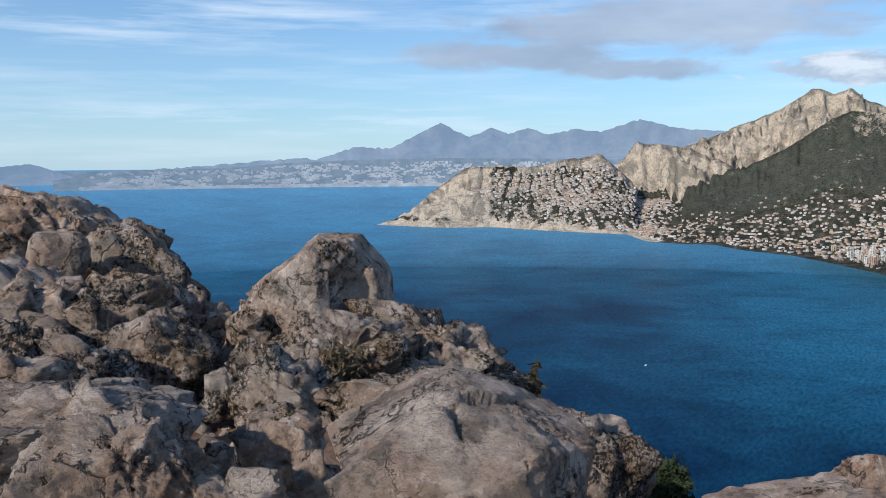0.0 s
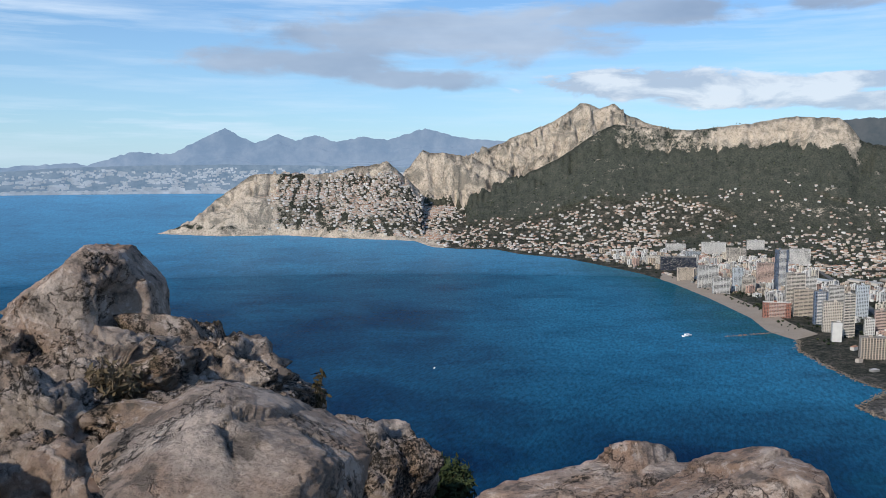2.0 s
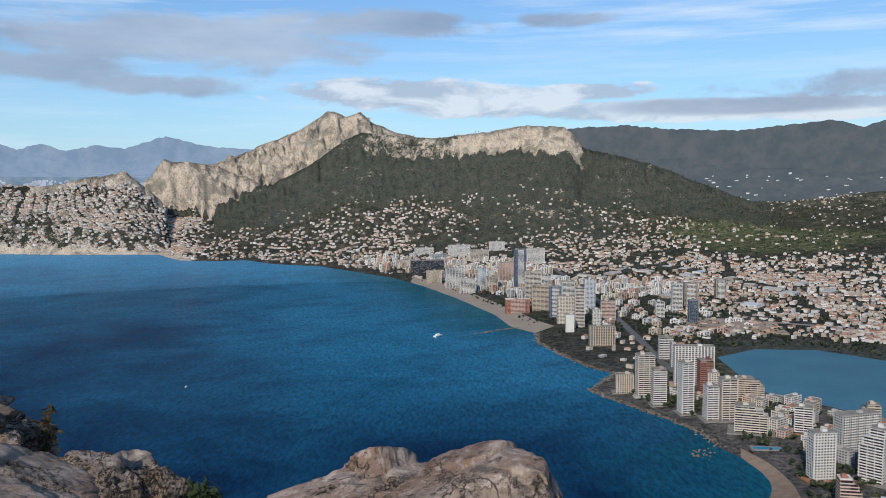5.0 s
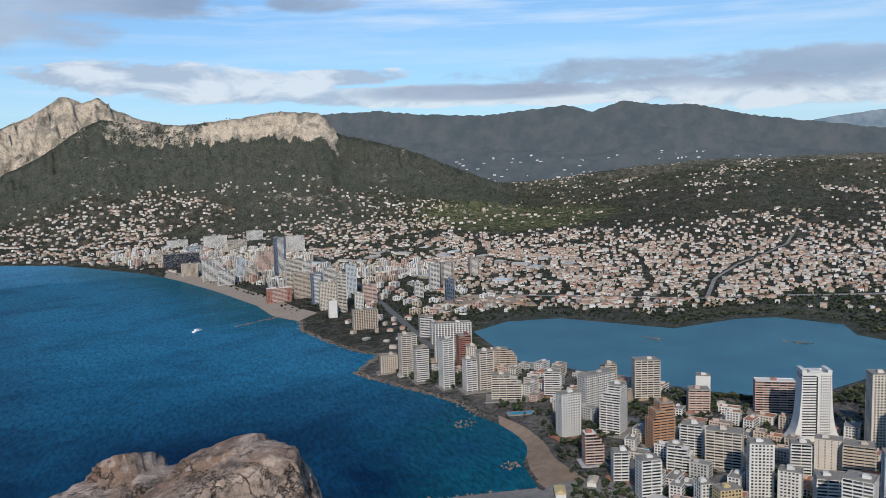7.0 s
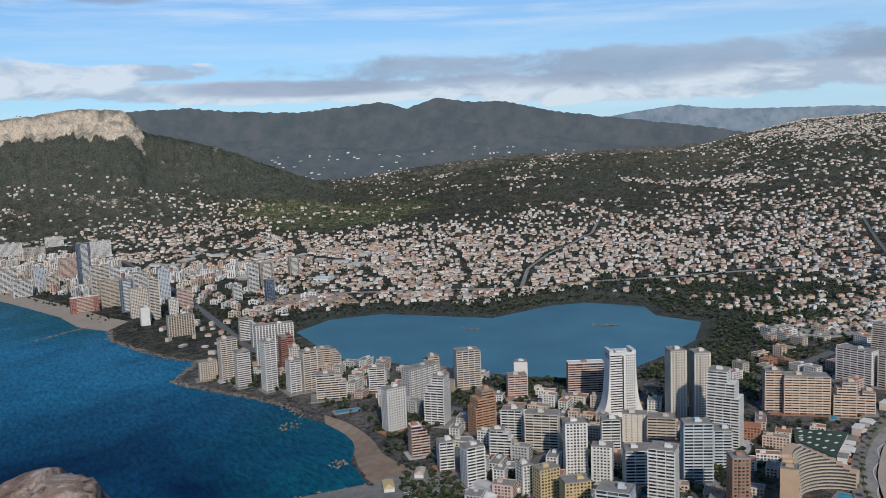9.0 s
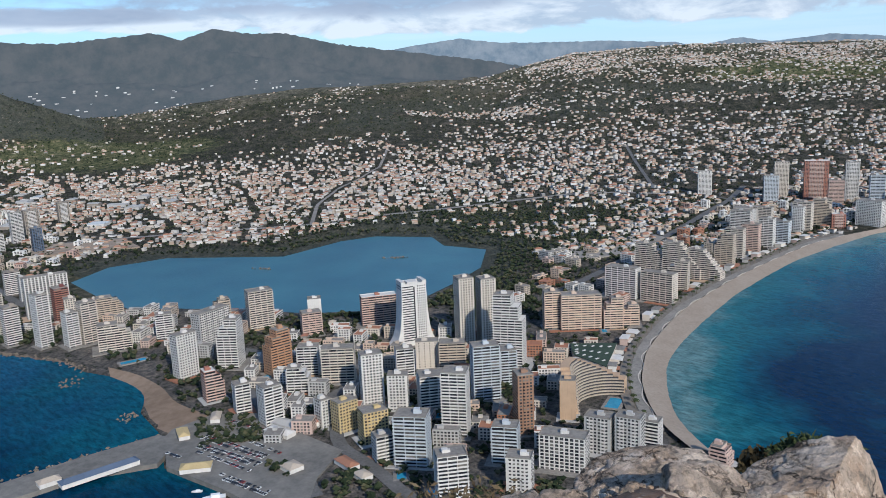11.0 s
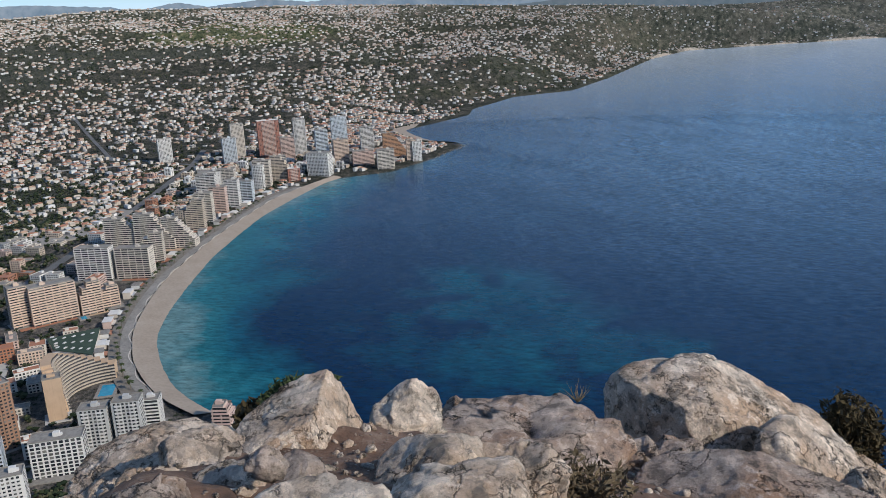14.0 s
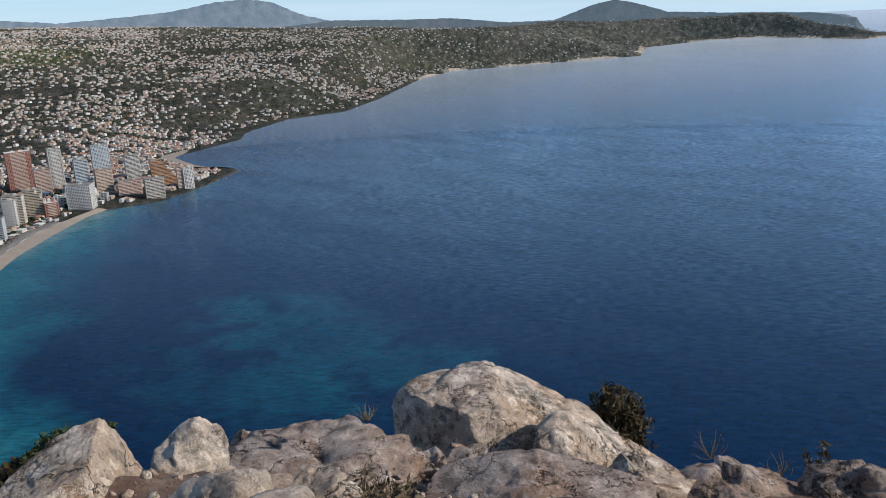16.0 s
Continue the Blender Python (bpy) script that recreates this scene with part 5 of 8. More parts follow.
def loft(name, outer, inner, z0, z1, mat, label, category, wobble=0.0, seed=0, rows=7):
    """A sheet between two shorelines, from z0 at the outer to z1 at the inner."""
    n = 160
    def even(p):
        p = resample(p, 12)
        s = np.concatenate([[0], np.cumsum(np.hypot(*np.diff(p, axis=0).T))])
        q = np.linspace(0, s[-1], n)
        return np.stack([np.interp(q, s, p[:, 0]), np.interp(q, s, p[:, 1])], 1)
    o, i = even(outer), even(inner)
    k = np.linspace(0, 1, rows)
    v = o[:, None, :] * (1 - k[None, :, None]) + i[:, None, :] * k[None, :, None]
    x, y = v[..., 0].ravel(), v[..., 1].ravel()
    z = np.tile(z0 + (z1 - z0) * k, n)
    if wobble:
        z = z + wobble * fbm(np.stack([x / 9, y / 9, 0 * x], 1), 4, seed)
    ob = mesh_object(name, np.stack([x, y, z], 1), grid_faces(n, rows), mat, smooth=True)
    return tagged(ob, label, category, kind="structure")


def strip(name, pts, width, mat, label, category, lift=0.35, step=14):
    """A road or path that lies on the land."""
    p = resample(pts, step)
    d = np.gradient(p, axis=0)
    d /= np.linalg.norm(d, axis=1)[:, None]
    side = np.stack([-d[:, 1], d[:, 0]], 1) * width / 2
    v = np.stack([p + side, p, p - side], 1)
    x, y = v[..., 0].ravel(), v[..., 1].ravel()
    z = np.maximum(terrain(x, y)[0], 0.5) + lift
    ob = mesh_object(name, draw_in(np.stack([x, y, z], 1)), grid_faces(len(p), 3), mat)
    return tagged(ob, label, category, kind="structure")


LEV_OUT = [(722, -16), (759, 3), (805, 18), (871, 27), (944, 29), (1024, 14), (1115, -12), (1251, -54), (1379, -108), (1492, -160), (1615, -238), (1735, -320), (1772, -365)]
LEV_IN = [(714, 2), (751, 24), (800, 41), (867, 54), (958, 55), (1018, 46), (1087, 32), (1161, 12), (1229, -14), (1321, -50), (1407, -90), (1502, -138), (1610, -196), (1696, -266), (1776, -345)]
loft("beach_levante", LEV_OUT, LEV_IN, -0.3, 5.2, SAND, "long curved pale sand beach", "beach", 0.12, 4)
strip("promenade", [(746, 31), (797, 48), (866, 61), (960, 62), (1021, 53), (1090, 39), (1164, 19), (1233, -7), (1325, -43), (1411, -83), (1506, -131), (1614, -189), (1700, -259)], 11, PAVING,
      "pale paved promenade along the beach", "promenade", 2.6)
strip("terrace_walk", [(744, 42), (796, 59), (866, 72), (961, 73), (1024, 64), (1094, 50), (1168, 30), (1238, 4), (1330, -32), (1416, -72), (1511, -120), (1619, -178), (1706, -250)], 13, simple("terrace_paving", (0.12, 0.108, 0.092), (0.25, 0.22, 0.185), 0.12),
      "paved strip of terraces and planting along the promenade", "promenade", 2.1)


def wavy(pts, swing, length):
    p = resample(pts, 6)
    d = np.gradient(p, axis=0)
    d /= np.linalg.norm(d, axis=1)[:, None]
    s = np.concatenate([[0], np.cumsum(np.hypot(*np.diff(p, axis=0).T))])
    return p + np.stack([-d[:, 1], d[:, 0]], 1) * (np.sin(s / length * 6.283) * swing)[:, None]


def low_wall(name, pts, width, high, mat, label):
    """A low wall that follows a line on the land."""
    p = np.array(pts)
    d = np.gradient(p, axis=0)
    d /= np.linalg.norm(d, axis=1)[:, None]
    side = np.stack([-d[:, 1], d[:, 0]], 1) * width / 2
    z = np.maximum(terrain(p[:, 0], p[:, 1])[0], 0.5) + 2.5
    v = np.stack([np.column_stack([p + side, z - 2]), np.column_stack([p + side, z + high]), np.column_stack([p - side, z + high]), np.column_stack([p - side, z - 2])], 1)
    tagged(mesh_object(name, v.reshape(-1, 3), grid_faces(len(p), 4), mat), label, "wall", kind="structure")


low_wall("promenade_wall", wavy([(752, 26), (800, 43), (867, 56), (958, 57), (1018, 48), (1087, 34), (1161, 14), (1229, -12), (1321, -48), (1407, -88), (1502, -136), (1610, -194), (1696, -264)], 1.8, 62), 1.1, 0.5, WALL["cream"], "low pale wavy wall along the promenade")
loft("beach_arenal", [(1060, 3040), (1172, 2860), (1206, 2640), (1232, 2400), (1222, 2171), (1174, 1907), (1107, 1626), (1050, 1490), (1050, 1400)],
     [(1100, 3080), (1215, 2870), (1262, 2650), (1290, 2420), (1288, 2190), (1240, 1930), (1178, 1650), (1135, 1520), (1120, 1420)],
     -0.3, 5.2, SAND, "long grey-brown sand beach below the seafront", "beach", 0.12, 5)
loft("beach_cove", [(786, 650), (765, 603), (742, 572), (700, 548), (650, 492), (640, 476)], [(806, 668), (790, 612), (756, 556), (722, 522), (700, 468), (684, 442)],
     -0.3, 3.9, SAND_WET, "small brown sandy cove beside the harbour", "beach", 0.1, 6)
loft("beach_fossa", [(2060, -742), (2120, -702), (2191, -686), (2290, -684), (2397, -688), (2470, -770)], [(2085, -712), (2135, -668), (2195, -646), (2290, -642), (2410, -648), (2500, -745)],
     -0.3, 4.6, SAND, "small pale sand beach beyond the point", "beach", 0.1, 8)
strip("lagoon_road", [(1390, 1400), (1511, 1213), (1611, 989), (1671, 809), (1802, 655), (1967, 497), (2140, 320), (2178, 214), (2170, 60)], 17, PAVING, "pale road on the bank behind the lagoon", "road", 1.6)
strip("beach_avenue", [(1180, 210), (1331, 156), (1486, 108), (1716, 41), (1981, -33), (2105, -71), (2300, -110)], 15, ASPHALT, "asphalt avenue behind the beach blocks", "road", 1.0)
strip("seafront_avenue", [(2050, 2800), (1843, 2392), (1582, 1891), (1361, 1522), (1184, 1238), (1052, 1036), (985, 900), (930, 720), (905, 600), (880, 480), (850, 330)], 15, ASPHALT,
      "asphalt main avenue through the town", "road", 1.0)
strip("harbour_street", [(850, 330), (770, 370), (692, 322), (655, 312), (640, 276), (597, 231), (560, 190)], 13, ASPHALT, "asphalt street down to the harbour", "road", 0.9)
strip("harbour_street", [(770, 463), (740, 430), (706, 410), (666, 357), (648, 318), (590, 310), (567, 287)], 12, ASPHALT, "asphalt street along the car park", "road", 0.9)
strip("inland_road", [(1671, 809), (1900, 900), (2200, 960), (2600, 1000), (3100, 1150)], 9, PAVING, "pale residential road climbing between the villas", "road", 1.2)
strip("inland_road", [(2105, -71), (2300, 120), (2650, 180), (3100, 260)], 10, ASPHALT, "straight road climbing between the villas", "road", 1.2)
flat_ring("harbour_quay", [(660, 482), (700, 462), (712, 420), (672, 345), (650, 300), (596, 300), (560, 290), (548, 340), (563, 372), (588, 440), (640, 478)], 4.6, QUAY,
          "worn concrete harbour quay with parking bays", "quay", 6.0)
flat_ring("harbour_mole", [(646, 488), (586, 531), (531, 563), (420, 640), (405, 620), (516, 528), (556, 504), (592, 452), (640, 460)], 4.4, QUAY,
          "long concrete harbour mole", "mole", 7.0)
flat_ring("salt_pan", [(1581, 242), (1663, 80), (1640, 60), (1497, 99), (1436, 187), (1450, 215)], 6.2, simple("dry_pan", (0.24, 0.22, 0.19), (0.33, 0.3, 0.27), 0.05),
          "flat dry grey pan beside the scrubland", "flat", 2.0)
flat_ring("bare_lot", [(1330, 1250), (1420, 1330), (1520, 1180), (1440, 1080)], 9.0, simple("bare_soil", (0.26, 0.2, 0.15), (0.38, 0.31, 0.24), 0.05), "bare sandy lot behind the lagoon", "lot", 6.0)


def stone_bank(name, pts, width, count, seed, label, top=1.6):
    """Broken stones along a shore, one mass."""
    rng = np.random.RandomState(seed)
    p = resample(pts, 6)
    base = np.array([(1, 0, 0), (-1, 0, 0), (0, 1, 0), (0, -1, 0), (0, 0, 1), (0, 0, -1)], float)
    tri = np.array([(0, 2, 4), (2, 1, 4), (1, 3, 4), (3, 0, 4), (2, 0, 5), (1, 2, 5), (3, 1, 5), (0, 3, 5)])
    vs, fs = [], []
    for i in range(count):
        q = p[rng.randint(len(p))] + rng.normal(size=2) * width
        s = rng.uniform(0.7, 2.2) * np.array([1, 1, 0.65]) * rng.uniform(0.7, 1.3, 3)
        v = base * s + rng.normal(size=(6, 3)) * 0.35
        a = rng.uniform(0, 6.28)
        v[:, :2] = v[:, :2] @ np.array([[math.cos(a), math.sin(a)], [-math.sin(a), math.cos(a)]])
        vs.append(v + np.array([q[0], q[1], rng.uniform(-0.4, top)]))
        fs.append(tri + 6 * i)
    ob = mesh_object(name, np.concatenate(vs), np.concatenate(fs), STONE)
    return tagged(ob, label, "stones", kind="stuff")


stone_bank("shore_stones", [(1058, 1395), (1000, 1321), (967, 1208), (942, 1095), (949, 1041), (838, 978), (834, 890), (829, 790), (820, 740), (798, 690)], 3.5, 900, 1, "broken brown rocks along the town's shore")
stone_bank("mole_stones", [(648, 492), (588, 535), (531, 567), (410, 645)], 3.0, 260, 2, "rough stone armour along the mole", 3.0)
stone_bank("sea_rocks", [(764, 690), (750, 682)], 6, 34, 3, "low brown rocks in the cove's mouth")
stone_bank("sea_rocks", [(690, 552), (676, 543)], 6, 34, 4, "low brown rocks in the cove")
stone_bank("point_stones", [(1774, -400), (1790, -480), (1878, -602), (2030, -740), (2100, -715)], 7, 260, 5, "pale broken rocks along the point")
stone_bank("groyne_stones", [(1062, 1470), (944, 1461)], 2.0, 120, 7, "narrow stone groyne off the beach", 1.4)
stone_bank("lagoon_islet", [(1424, 553), (1434, 512)], 3.0, 44, 8, "low dark islet in the lagoon", 2.8)
stone_bank("lagoon_islet", [(1322, 756), (1316, 724)], 3.0, 34, 9, "low dark islet in the lagoon", 2.8)


# ---- buildings ----
def clear_of(x, y, pad):
    ok = np.ones(len(x), bool)
    for a, b, r in TOWERS:
        ok &= (x - a) ** 2 + (y - b) ** 2 > (r + pad) ** 2
    return ok


def clear_of_roads(x, y, pad):
    """Keeps villas and trees off the wide strips."""
    ok = np.ones(len(x), bool)
    for ob in bpy.data.objects:
        if ob.get("category") in ("road", "promenade"):
            v = np.zeros(len(ob.data.vertices) * 3)
            ob.data.vertices.foreach_get("co", v)
            v = v.reshape(-1, 3)[1::3]
            near = np.where((x > v[:, 0].min() - pad) & (x < v[:, 0].max() + pad) & (y > v[:, 1].min() - pad) & (y < v[:, 1].max() + pad))[0]
            for q in v:
                ok[near] &= (x[near] - q[0]) ** 2 + (y[near] - q[1]) ** 2 > pad * pad
    return ok


def box_mesh(name, boxes, mat):
    """One mesh of axis-aligned boxes (x0, x1, y0, y1, z0, z1)."""
    vs, fs = [], []
    for x0, x1, y0, y1, z0, z1 in boxes:
        b = len(vs)
        vs += [(x0, y0, z0), (x1, y0, z0), (x1, y1, z0), (x0, y1, z0), (x0, y0, z1), (x1, y0, z1), (x1, y1, z1), (x0, y1, z1)]
        fs += [(b, b + 3, b + 2, b + 1), (b + 4, b + 5, b + 6, b + 7), (b, b + 1, b + 5, b + 4), (b + 1, b + 2, b + 6, b + 5), (b + 2, b + 3, b + 7, b + 6), (b + 3, b, b + 4, b + 7)]
    me = bpy.data.meshes.new(name)
    me.from_pydata(vs, [], fs)
    me.materials.append(mat)
    return me


def windows_part(home, boxes, floors, first=0):
    """All windows of a building, each too small to pick apart."""
    every = [(a, b, c, d, e + f * FLOOR, g + f * FLOOR) for f in range(first, floors) for a, b, c, d, e, g in boxes]
    tagged(share("glazing", box_mesh("glazing", every, GLASS), home), kind="stuff")


def tray_mesh(w, d, o, back, mat, high=1.0):
    """A balcony: floor slab and parapet round three sides, one shell."""
    x, y0, y1 = w / 2, -d / 2 - o, back
    t = 0.15
    path = [(-x, y1), (-x, y0), (x, y0), (x, y1)]
    inner = [(-x + t, y1), (-x + t, y0 + t), (x - t, y0 + t), (x - t, y1)]
    vs = [(*p, -0.45) for p in path] + [(*p, high) for p in path] + [(*p, high) for p in inner] + [(*p, 0.0) for p in inner]
    fs = []
    for i in range(3):
        fs += [(i, i + 1, 5 + i, 4 + i), (4 + i, 5 + i, 9 + i, 8 + i), (8 + i, 9 + i, 13 + i, 12 + i)]
    fs += [(12, 13, 14, 15), (3, 2, 1, 0), (0, 4, 8, 12, 15, 11, 7, 3)]
    me = bpy.data.meshes.new("balcony")
    me.from_pydata(vs, [], fs)
    me.materials.append(mat)
    return me


def windows_row(w, d, pitch, ww, hh, z0, front=True, sides=True):
    """Window boxes of one storey, a little proud of the wall."""
    out = []
    n = max(1, int((w - 0.3) / pitch))
    if front:
        for i in range(n):
            x = (i - (n - 1) / 2) * pitch
            out.append((x - ww / 2, x + ww / 2, -d / 2 - 0.07, -d / 2 + 0.1, z0, z0 + hh))
            out.append((x - ww / 2, x + ww / 2, d / 2 - 0.1, d / 2 + 0.07, z0, z0 + hh))
    if sides:
        n = max(1, int((d - 1.2) / pitch))
        for i in range(n):
            y = (i - (n - 1) / 2) * pitch
            out.append((-w / 2 - 0.07, -w / 2 + 0.1, y - ww / 2, y + ww / 2, z0, z0 + hh))
            out.append((w / 2 - 0.1, w / 2 + 0.07, y - ww / 2, y + ww / 2, z0, z0 + hh))
    return out


WALL_GREY = PAVING
FLOOR = 3.05
TOWERS = []


def tower(x, y, w, d, floors, yaw, style, colour, label, z=None):
    """An apartment building: wall, roof, and for every storey its balcony and its row of windows."""
    rng = random.Random(int(x * 7 + y * 3))
    h = floors * FLOOR
    if colour == "white" and math.hypot(x, y) > 1000 and style not in ("cone", "fin"):
        colour = rng.choice(["white", "white", "white", "cream"])
        label = label.replace("white", colour, 1)
    home = new("apartment_building")
    zb = ground_z(x, y) if z is None else z
    home.matrix_basis = pose(x, y, zb, 0, 0, yaw)
    tagged(home, label, "building")
    TOWERS.append((x, y, max(w, d) * 0.62))
    mat = WALL[colour]
    trim = WALL[{"brick": "rose", "maroon": "brick", "taupe": "white", "navy": "white", "blue": "white", "grey": "white"}.get(colour, colour)]
    far = math.hypot(x, y) > 1500
    if not far and style != "none":
        tw, td = w * rng.uniform(1.25, 1.7), d * rng.uniform(1.4, 1.9)
        share("terrace", box_mesh("terrace", [(-tw / 2, tw / 2, -td / 2, td / 2, -3, 0.7)], rng.choice([PAVING, PAVING, WALL["tan"], WALL["grey"], WALL["terracotta"]])), home, label="paved terrace round the foot")
    if style == "cone":
        prof = [(-3, 1.95), (0, 1.85), (0.06 * h, 1.58), (0.14 * h, 1.36), (0.25 * h, 1.2), (0.4 * h, 1.09), (0.65 * h, 1.0), (h, 0.94)]
        vs = [(sx * w / 2 * k, sy * d / 2, zz) for zz, k in prof for sx, sy in ((-1, -1), (1, -1), (1, 1), (-1, 1))]
        fs = [(4 * i + j, 4 * i + (j + 1) % 4, 4 * i + 4 + (j + 1) % 4, 4 * i + 4 + j) for i in range(len(prof) - 1) for j in range(4)]
        fs.append(tuple(4 * (len(prof) - 1) + j for j in range(4)))
        me = bpy.data.meshes.new("wall")
        me.from_pydata(vs, [], fs)
        me.materials.append(mat)
        share("wall", me, home)
        row = ([(-w * 0.46, -w * 0.02, -d / 2 - 0.08, -d / 2 + 0.1, 0.9, 2.2)] + [((i - 5) * 2.3 + w * 0.26, (i - 5) * 2.3 + w * 0.26 + 1.3, -d / 2 - 0.08, -d / 2 + 0.1, 0.9, 2.3) for i in range(3, 8)] + windows_row(w * 0.95, d, 3.0, 1.9, 1.5, 0.9, False, True))
        windows_part(home, row, floors, 2)
        share("stair_window", box_mesh("stair_window", [(-w * 0.02, w * 0.03, -d / 2 - 0.12, -d / 2, 4, h - 2)], GLASS), home, label="dark full-height glazed slot")
        crown = box_mesh("roof", [(-w * 0.48, -w * 0.34, -d / 2, d / 2, h, h + 5), (w * 0.34, w * 0.48, -d / 2, d / 2, h, h + 5), (-w * 0.34, w * 0.34, -d * 0.5, -d * 0.4, h, h + 2.4),
                                   (-w * 0.34, w * 0.34, d * 0.4, d * 0.5, h, h + 2.4), (-w * 0.2, w * 0.2, -d * 0.25, d * 0.25, h, h + 3.2)], mat)
        share("roof", crown, home, label="roof with raised side walls")
        return home
    if style == "step":
        steps = [(0.0, 0.3, 1.0)] + [(0.3 + 0.1 * i, 0.4 + 0.1 * i, 0.92 - 0.08 * i) for i in range(7)] if "pyramid" in label else [(0.0, 0.66, 1.0), (0.66, 0.84, 0.86), (0.84, 1.0, 0.62)]
    else:
        steps = [(0.0, 1.0, 1.0)]
    boxes = []
    # the set-backs lie all on one side; the terraced beach blocks step down to the sea
    side = -w / 2 if "pyramid" in label else rng.choice([-1, 1]) * w / 2
    for a, b, k in steps:
        boxes.append((-w / 2 * k + side * (1 - k), w / 2 * k + side * (1 - k), -d / 2 * (0.5 + k / 2), d / 2 * (0.5 + k / 2), (-3 if a == 0 else a * h), b * h))
    for shape in boxes:
        share("wall", box_mesh("wall", [shape], mat), home)
    kx = steps[-1][2]
    rw, rd, dx = w * kx, d * (0.5 + kx / 2), side * (1 - kx)
    roof = [(-rw / 2, rw / 2, -rd / 2, -rd / 2 + 0.3, h, h + 1.0), (-rw / 2, rw / 2, rd / 2 - 0.3, rd / 2, h, h + 1.0), (-rw / 2, -rw / 2 + 0.3, -rd / 2 + 0.3, rd / 2 - 0.3, h, h + 1.0),
            (rw / 2 - 0.3, rw / 2, -rd / 2 + 0.3, rd / 2 - 0.3, h, h + 1.0), (-rw / 2 + 0.3, rw / 2 - 0.3, -rd / 2 + 0.3, rd / 2 - 0.3, h, h + 0.12)]
    share("roof", box_mesh("roof", roof, WALL_GREY if colour != "brick" else WALL["white"]), home, dx, label="flat roof with parapet")
    ux = rng.uniform(-0.2, 0.2) * rw + dx
    share("stair_head", box_mesh("stair_head", [(ux - 2.4, ux + 2.4, -2.2, 2.2, h + 0.12, h + rng.uniform(2.8, 4.4)), (ux + 2.4, ux + 4.2, -1.6, 1.2, h + 0.12, h + 1.9)], mat), home)
    if style == "plain":
        if colour in ("navy", "ice") and w > 18:
            row = windows_row(w, d, 4.0, 3.7, 2.3, 0.5)
        elif w > 18:
            row = windows_row(w, d, 6.0, 1.2, 1.2, 1.0)
        else:
            row = windows_row(w, d, 3.4, 0.9, 1.0, 1.0, False, True)
        windows_part(home, row, floors)
        return home
    if style == "fin":
        n = max(4, int(w / 4.6))
        fin = box_mesh("fin", [(-0.75, 0.75, -d / 2 - 1.6, -d / 2 + 0.1, -2, h + 0.6)], WALL["white"] if colour == "white" else mat)
        for i in range(n + 1):
            share("fin", fin, home, (i - n / 2) * (w - 1.5) / n)
        row = [(-w / 2 + 0.4, w / 2 - 0.4, -d / 2 - 0.08, -d / 2 + 0.1, 0.5, 2.6)] + windows_row(w, d, 3.2, 1.6, 1.4, 0.9, False, True)
        windows_part(home, row, floors)
        return home
    rows, panes = {}, []
    for f in range(floors):
        k = next(k for a, b, k in steps if f / floors < b - 1e-6)
        fw, fd, dx = w * k, d * (0.5 + k / 2), side * (1 - k)
        if k not in rows:
            if style == "grid":
                win = windows_row(fw, fd, 4.2, 2.9, 2.3, 0.4)
                bal, at = tray_mesh(fw + 0.3, fd, 0.35, -fd / 2 + 0.05, mat, 0.2), [0.0]
            elif style == "slab":
                win = windows_row(fw, fd, 3.3, 1.9, 1.7, 0.7)
                m = 1 if far else max(1, int(fw / 10))
                bal, at = tray_mesh(min(fw * 0.8, 5.0 if not far else fw * 0.6), fd, 1.3, -fd / 2 + 0.05, trim), [(i - (m - 1) / 2) * fw / m for i in range(m)]
            else:
                bay = (fw - 0.4) / max(1, round(fw / 9.0))
                win = windows_row(fw, fd, bay, bay - 0.5, 2.35, 0.1, True, False) + windows_row(fw, fd, 3.4, 1.5, 1.5, 0.8, False, True)
                bal, at = tray_mesh(fw + 1.4, fd, 1.5, fd * 0.3, trim, 1.3 if colour in ("salmon", "rose", "sand", "orange") else 0.95), [dx]
            rows[k] = (win, bal, at)
        panes += [(a + dx, b + dx, c, e, g + f * FLOOR, i + f * FLOOR) for a, b, c, e, g, i in rows[k][0]]
        if f > 0:
            for bx in rows[k][2]:
                share("balcony", rows[k][1], home, bx, 0, f * FLOOR)
    if style in ("balcony", "step"):
        n = max(1, round(w / 9.0))
        pier = box_mesh("pier", [(-0.2, 0.2, -d / 2 - 1.3, -d / 2, -2, steps[0][1] * h)], mat)
        for i in range(n + 1):
            share("pier", pier, home, (i - n / 2) * (w - 0.4) / n)
    windows_part(home, panes, 1)
    return home


tower(953, 334, 33, 22, 25, -53, "cone", "white", "tall white concrete hotel tower flaring out at its foot")
tower(958, 269, 19, 20, 28, -54, "slab", "cream", "tall cream apartment tower with ribbed side walls")
tower(971, 245, 19, 20, 27, -56, "slab", "cream", "tall cream apartment tower with ribbed side walls")
tower(903, 201, 33, 24, 27, -89, "step", "white", "white apartment tower with wrap-around rounded balconies")
tower(1026, 407, 47, 16, 13, -58, "balcony", "brick", "red-brown apartment slab with white balcony bands")
tower(987, 563, 33, 20, 17, -46, "balcony", "white", "white apartment tower with deep balcony bands")
tower(1000, 488, 18, 14, 13, -64, "plain", "white", "slim blank white stair tower by the lagoon")
tower(968, 479, 25, 18, 10, -54, "balcony", "rose", "low rose-coloured block with white balconies")
tower(842, 522, 24, 26, 19, -78, "step", "white", "white stepped apartment block with terraces")
tower(910, 590, 50, 16, 15, -15, "slab", "grey", "long grey-white apartment slab behind the terraces")
tower(989, 624, 24, 16, 12, -48, "step", "sand", "sand-coloured block with a stepped roof terrace")
tower(797, 555, 25, 15, 17, -25, "slab", "white", "white apartment slab turned edgeways to the sea")
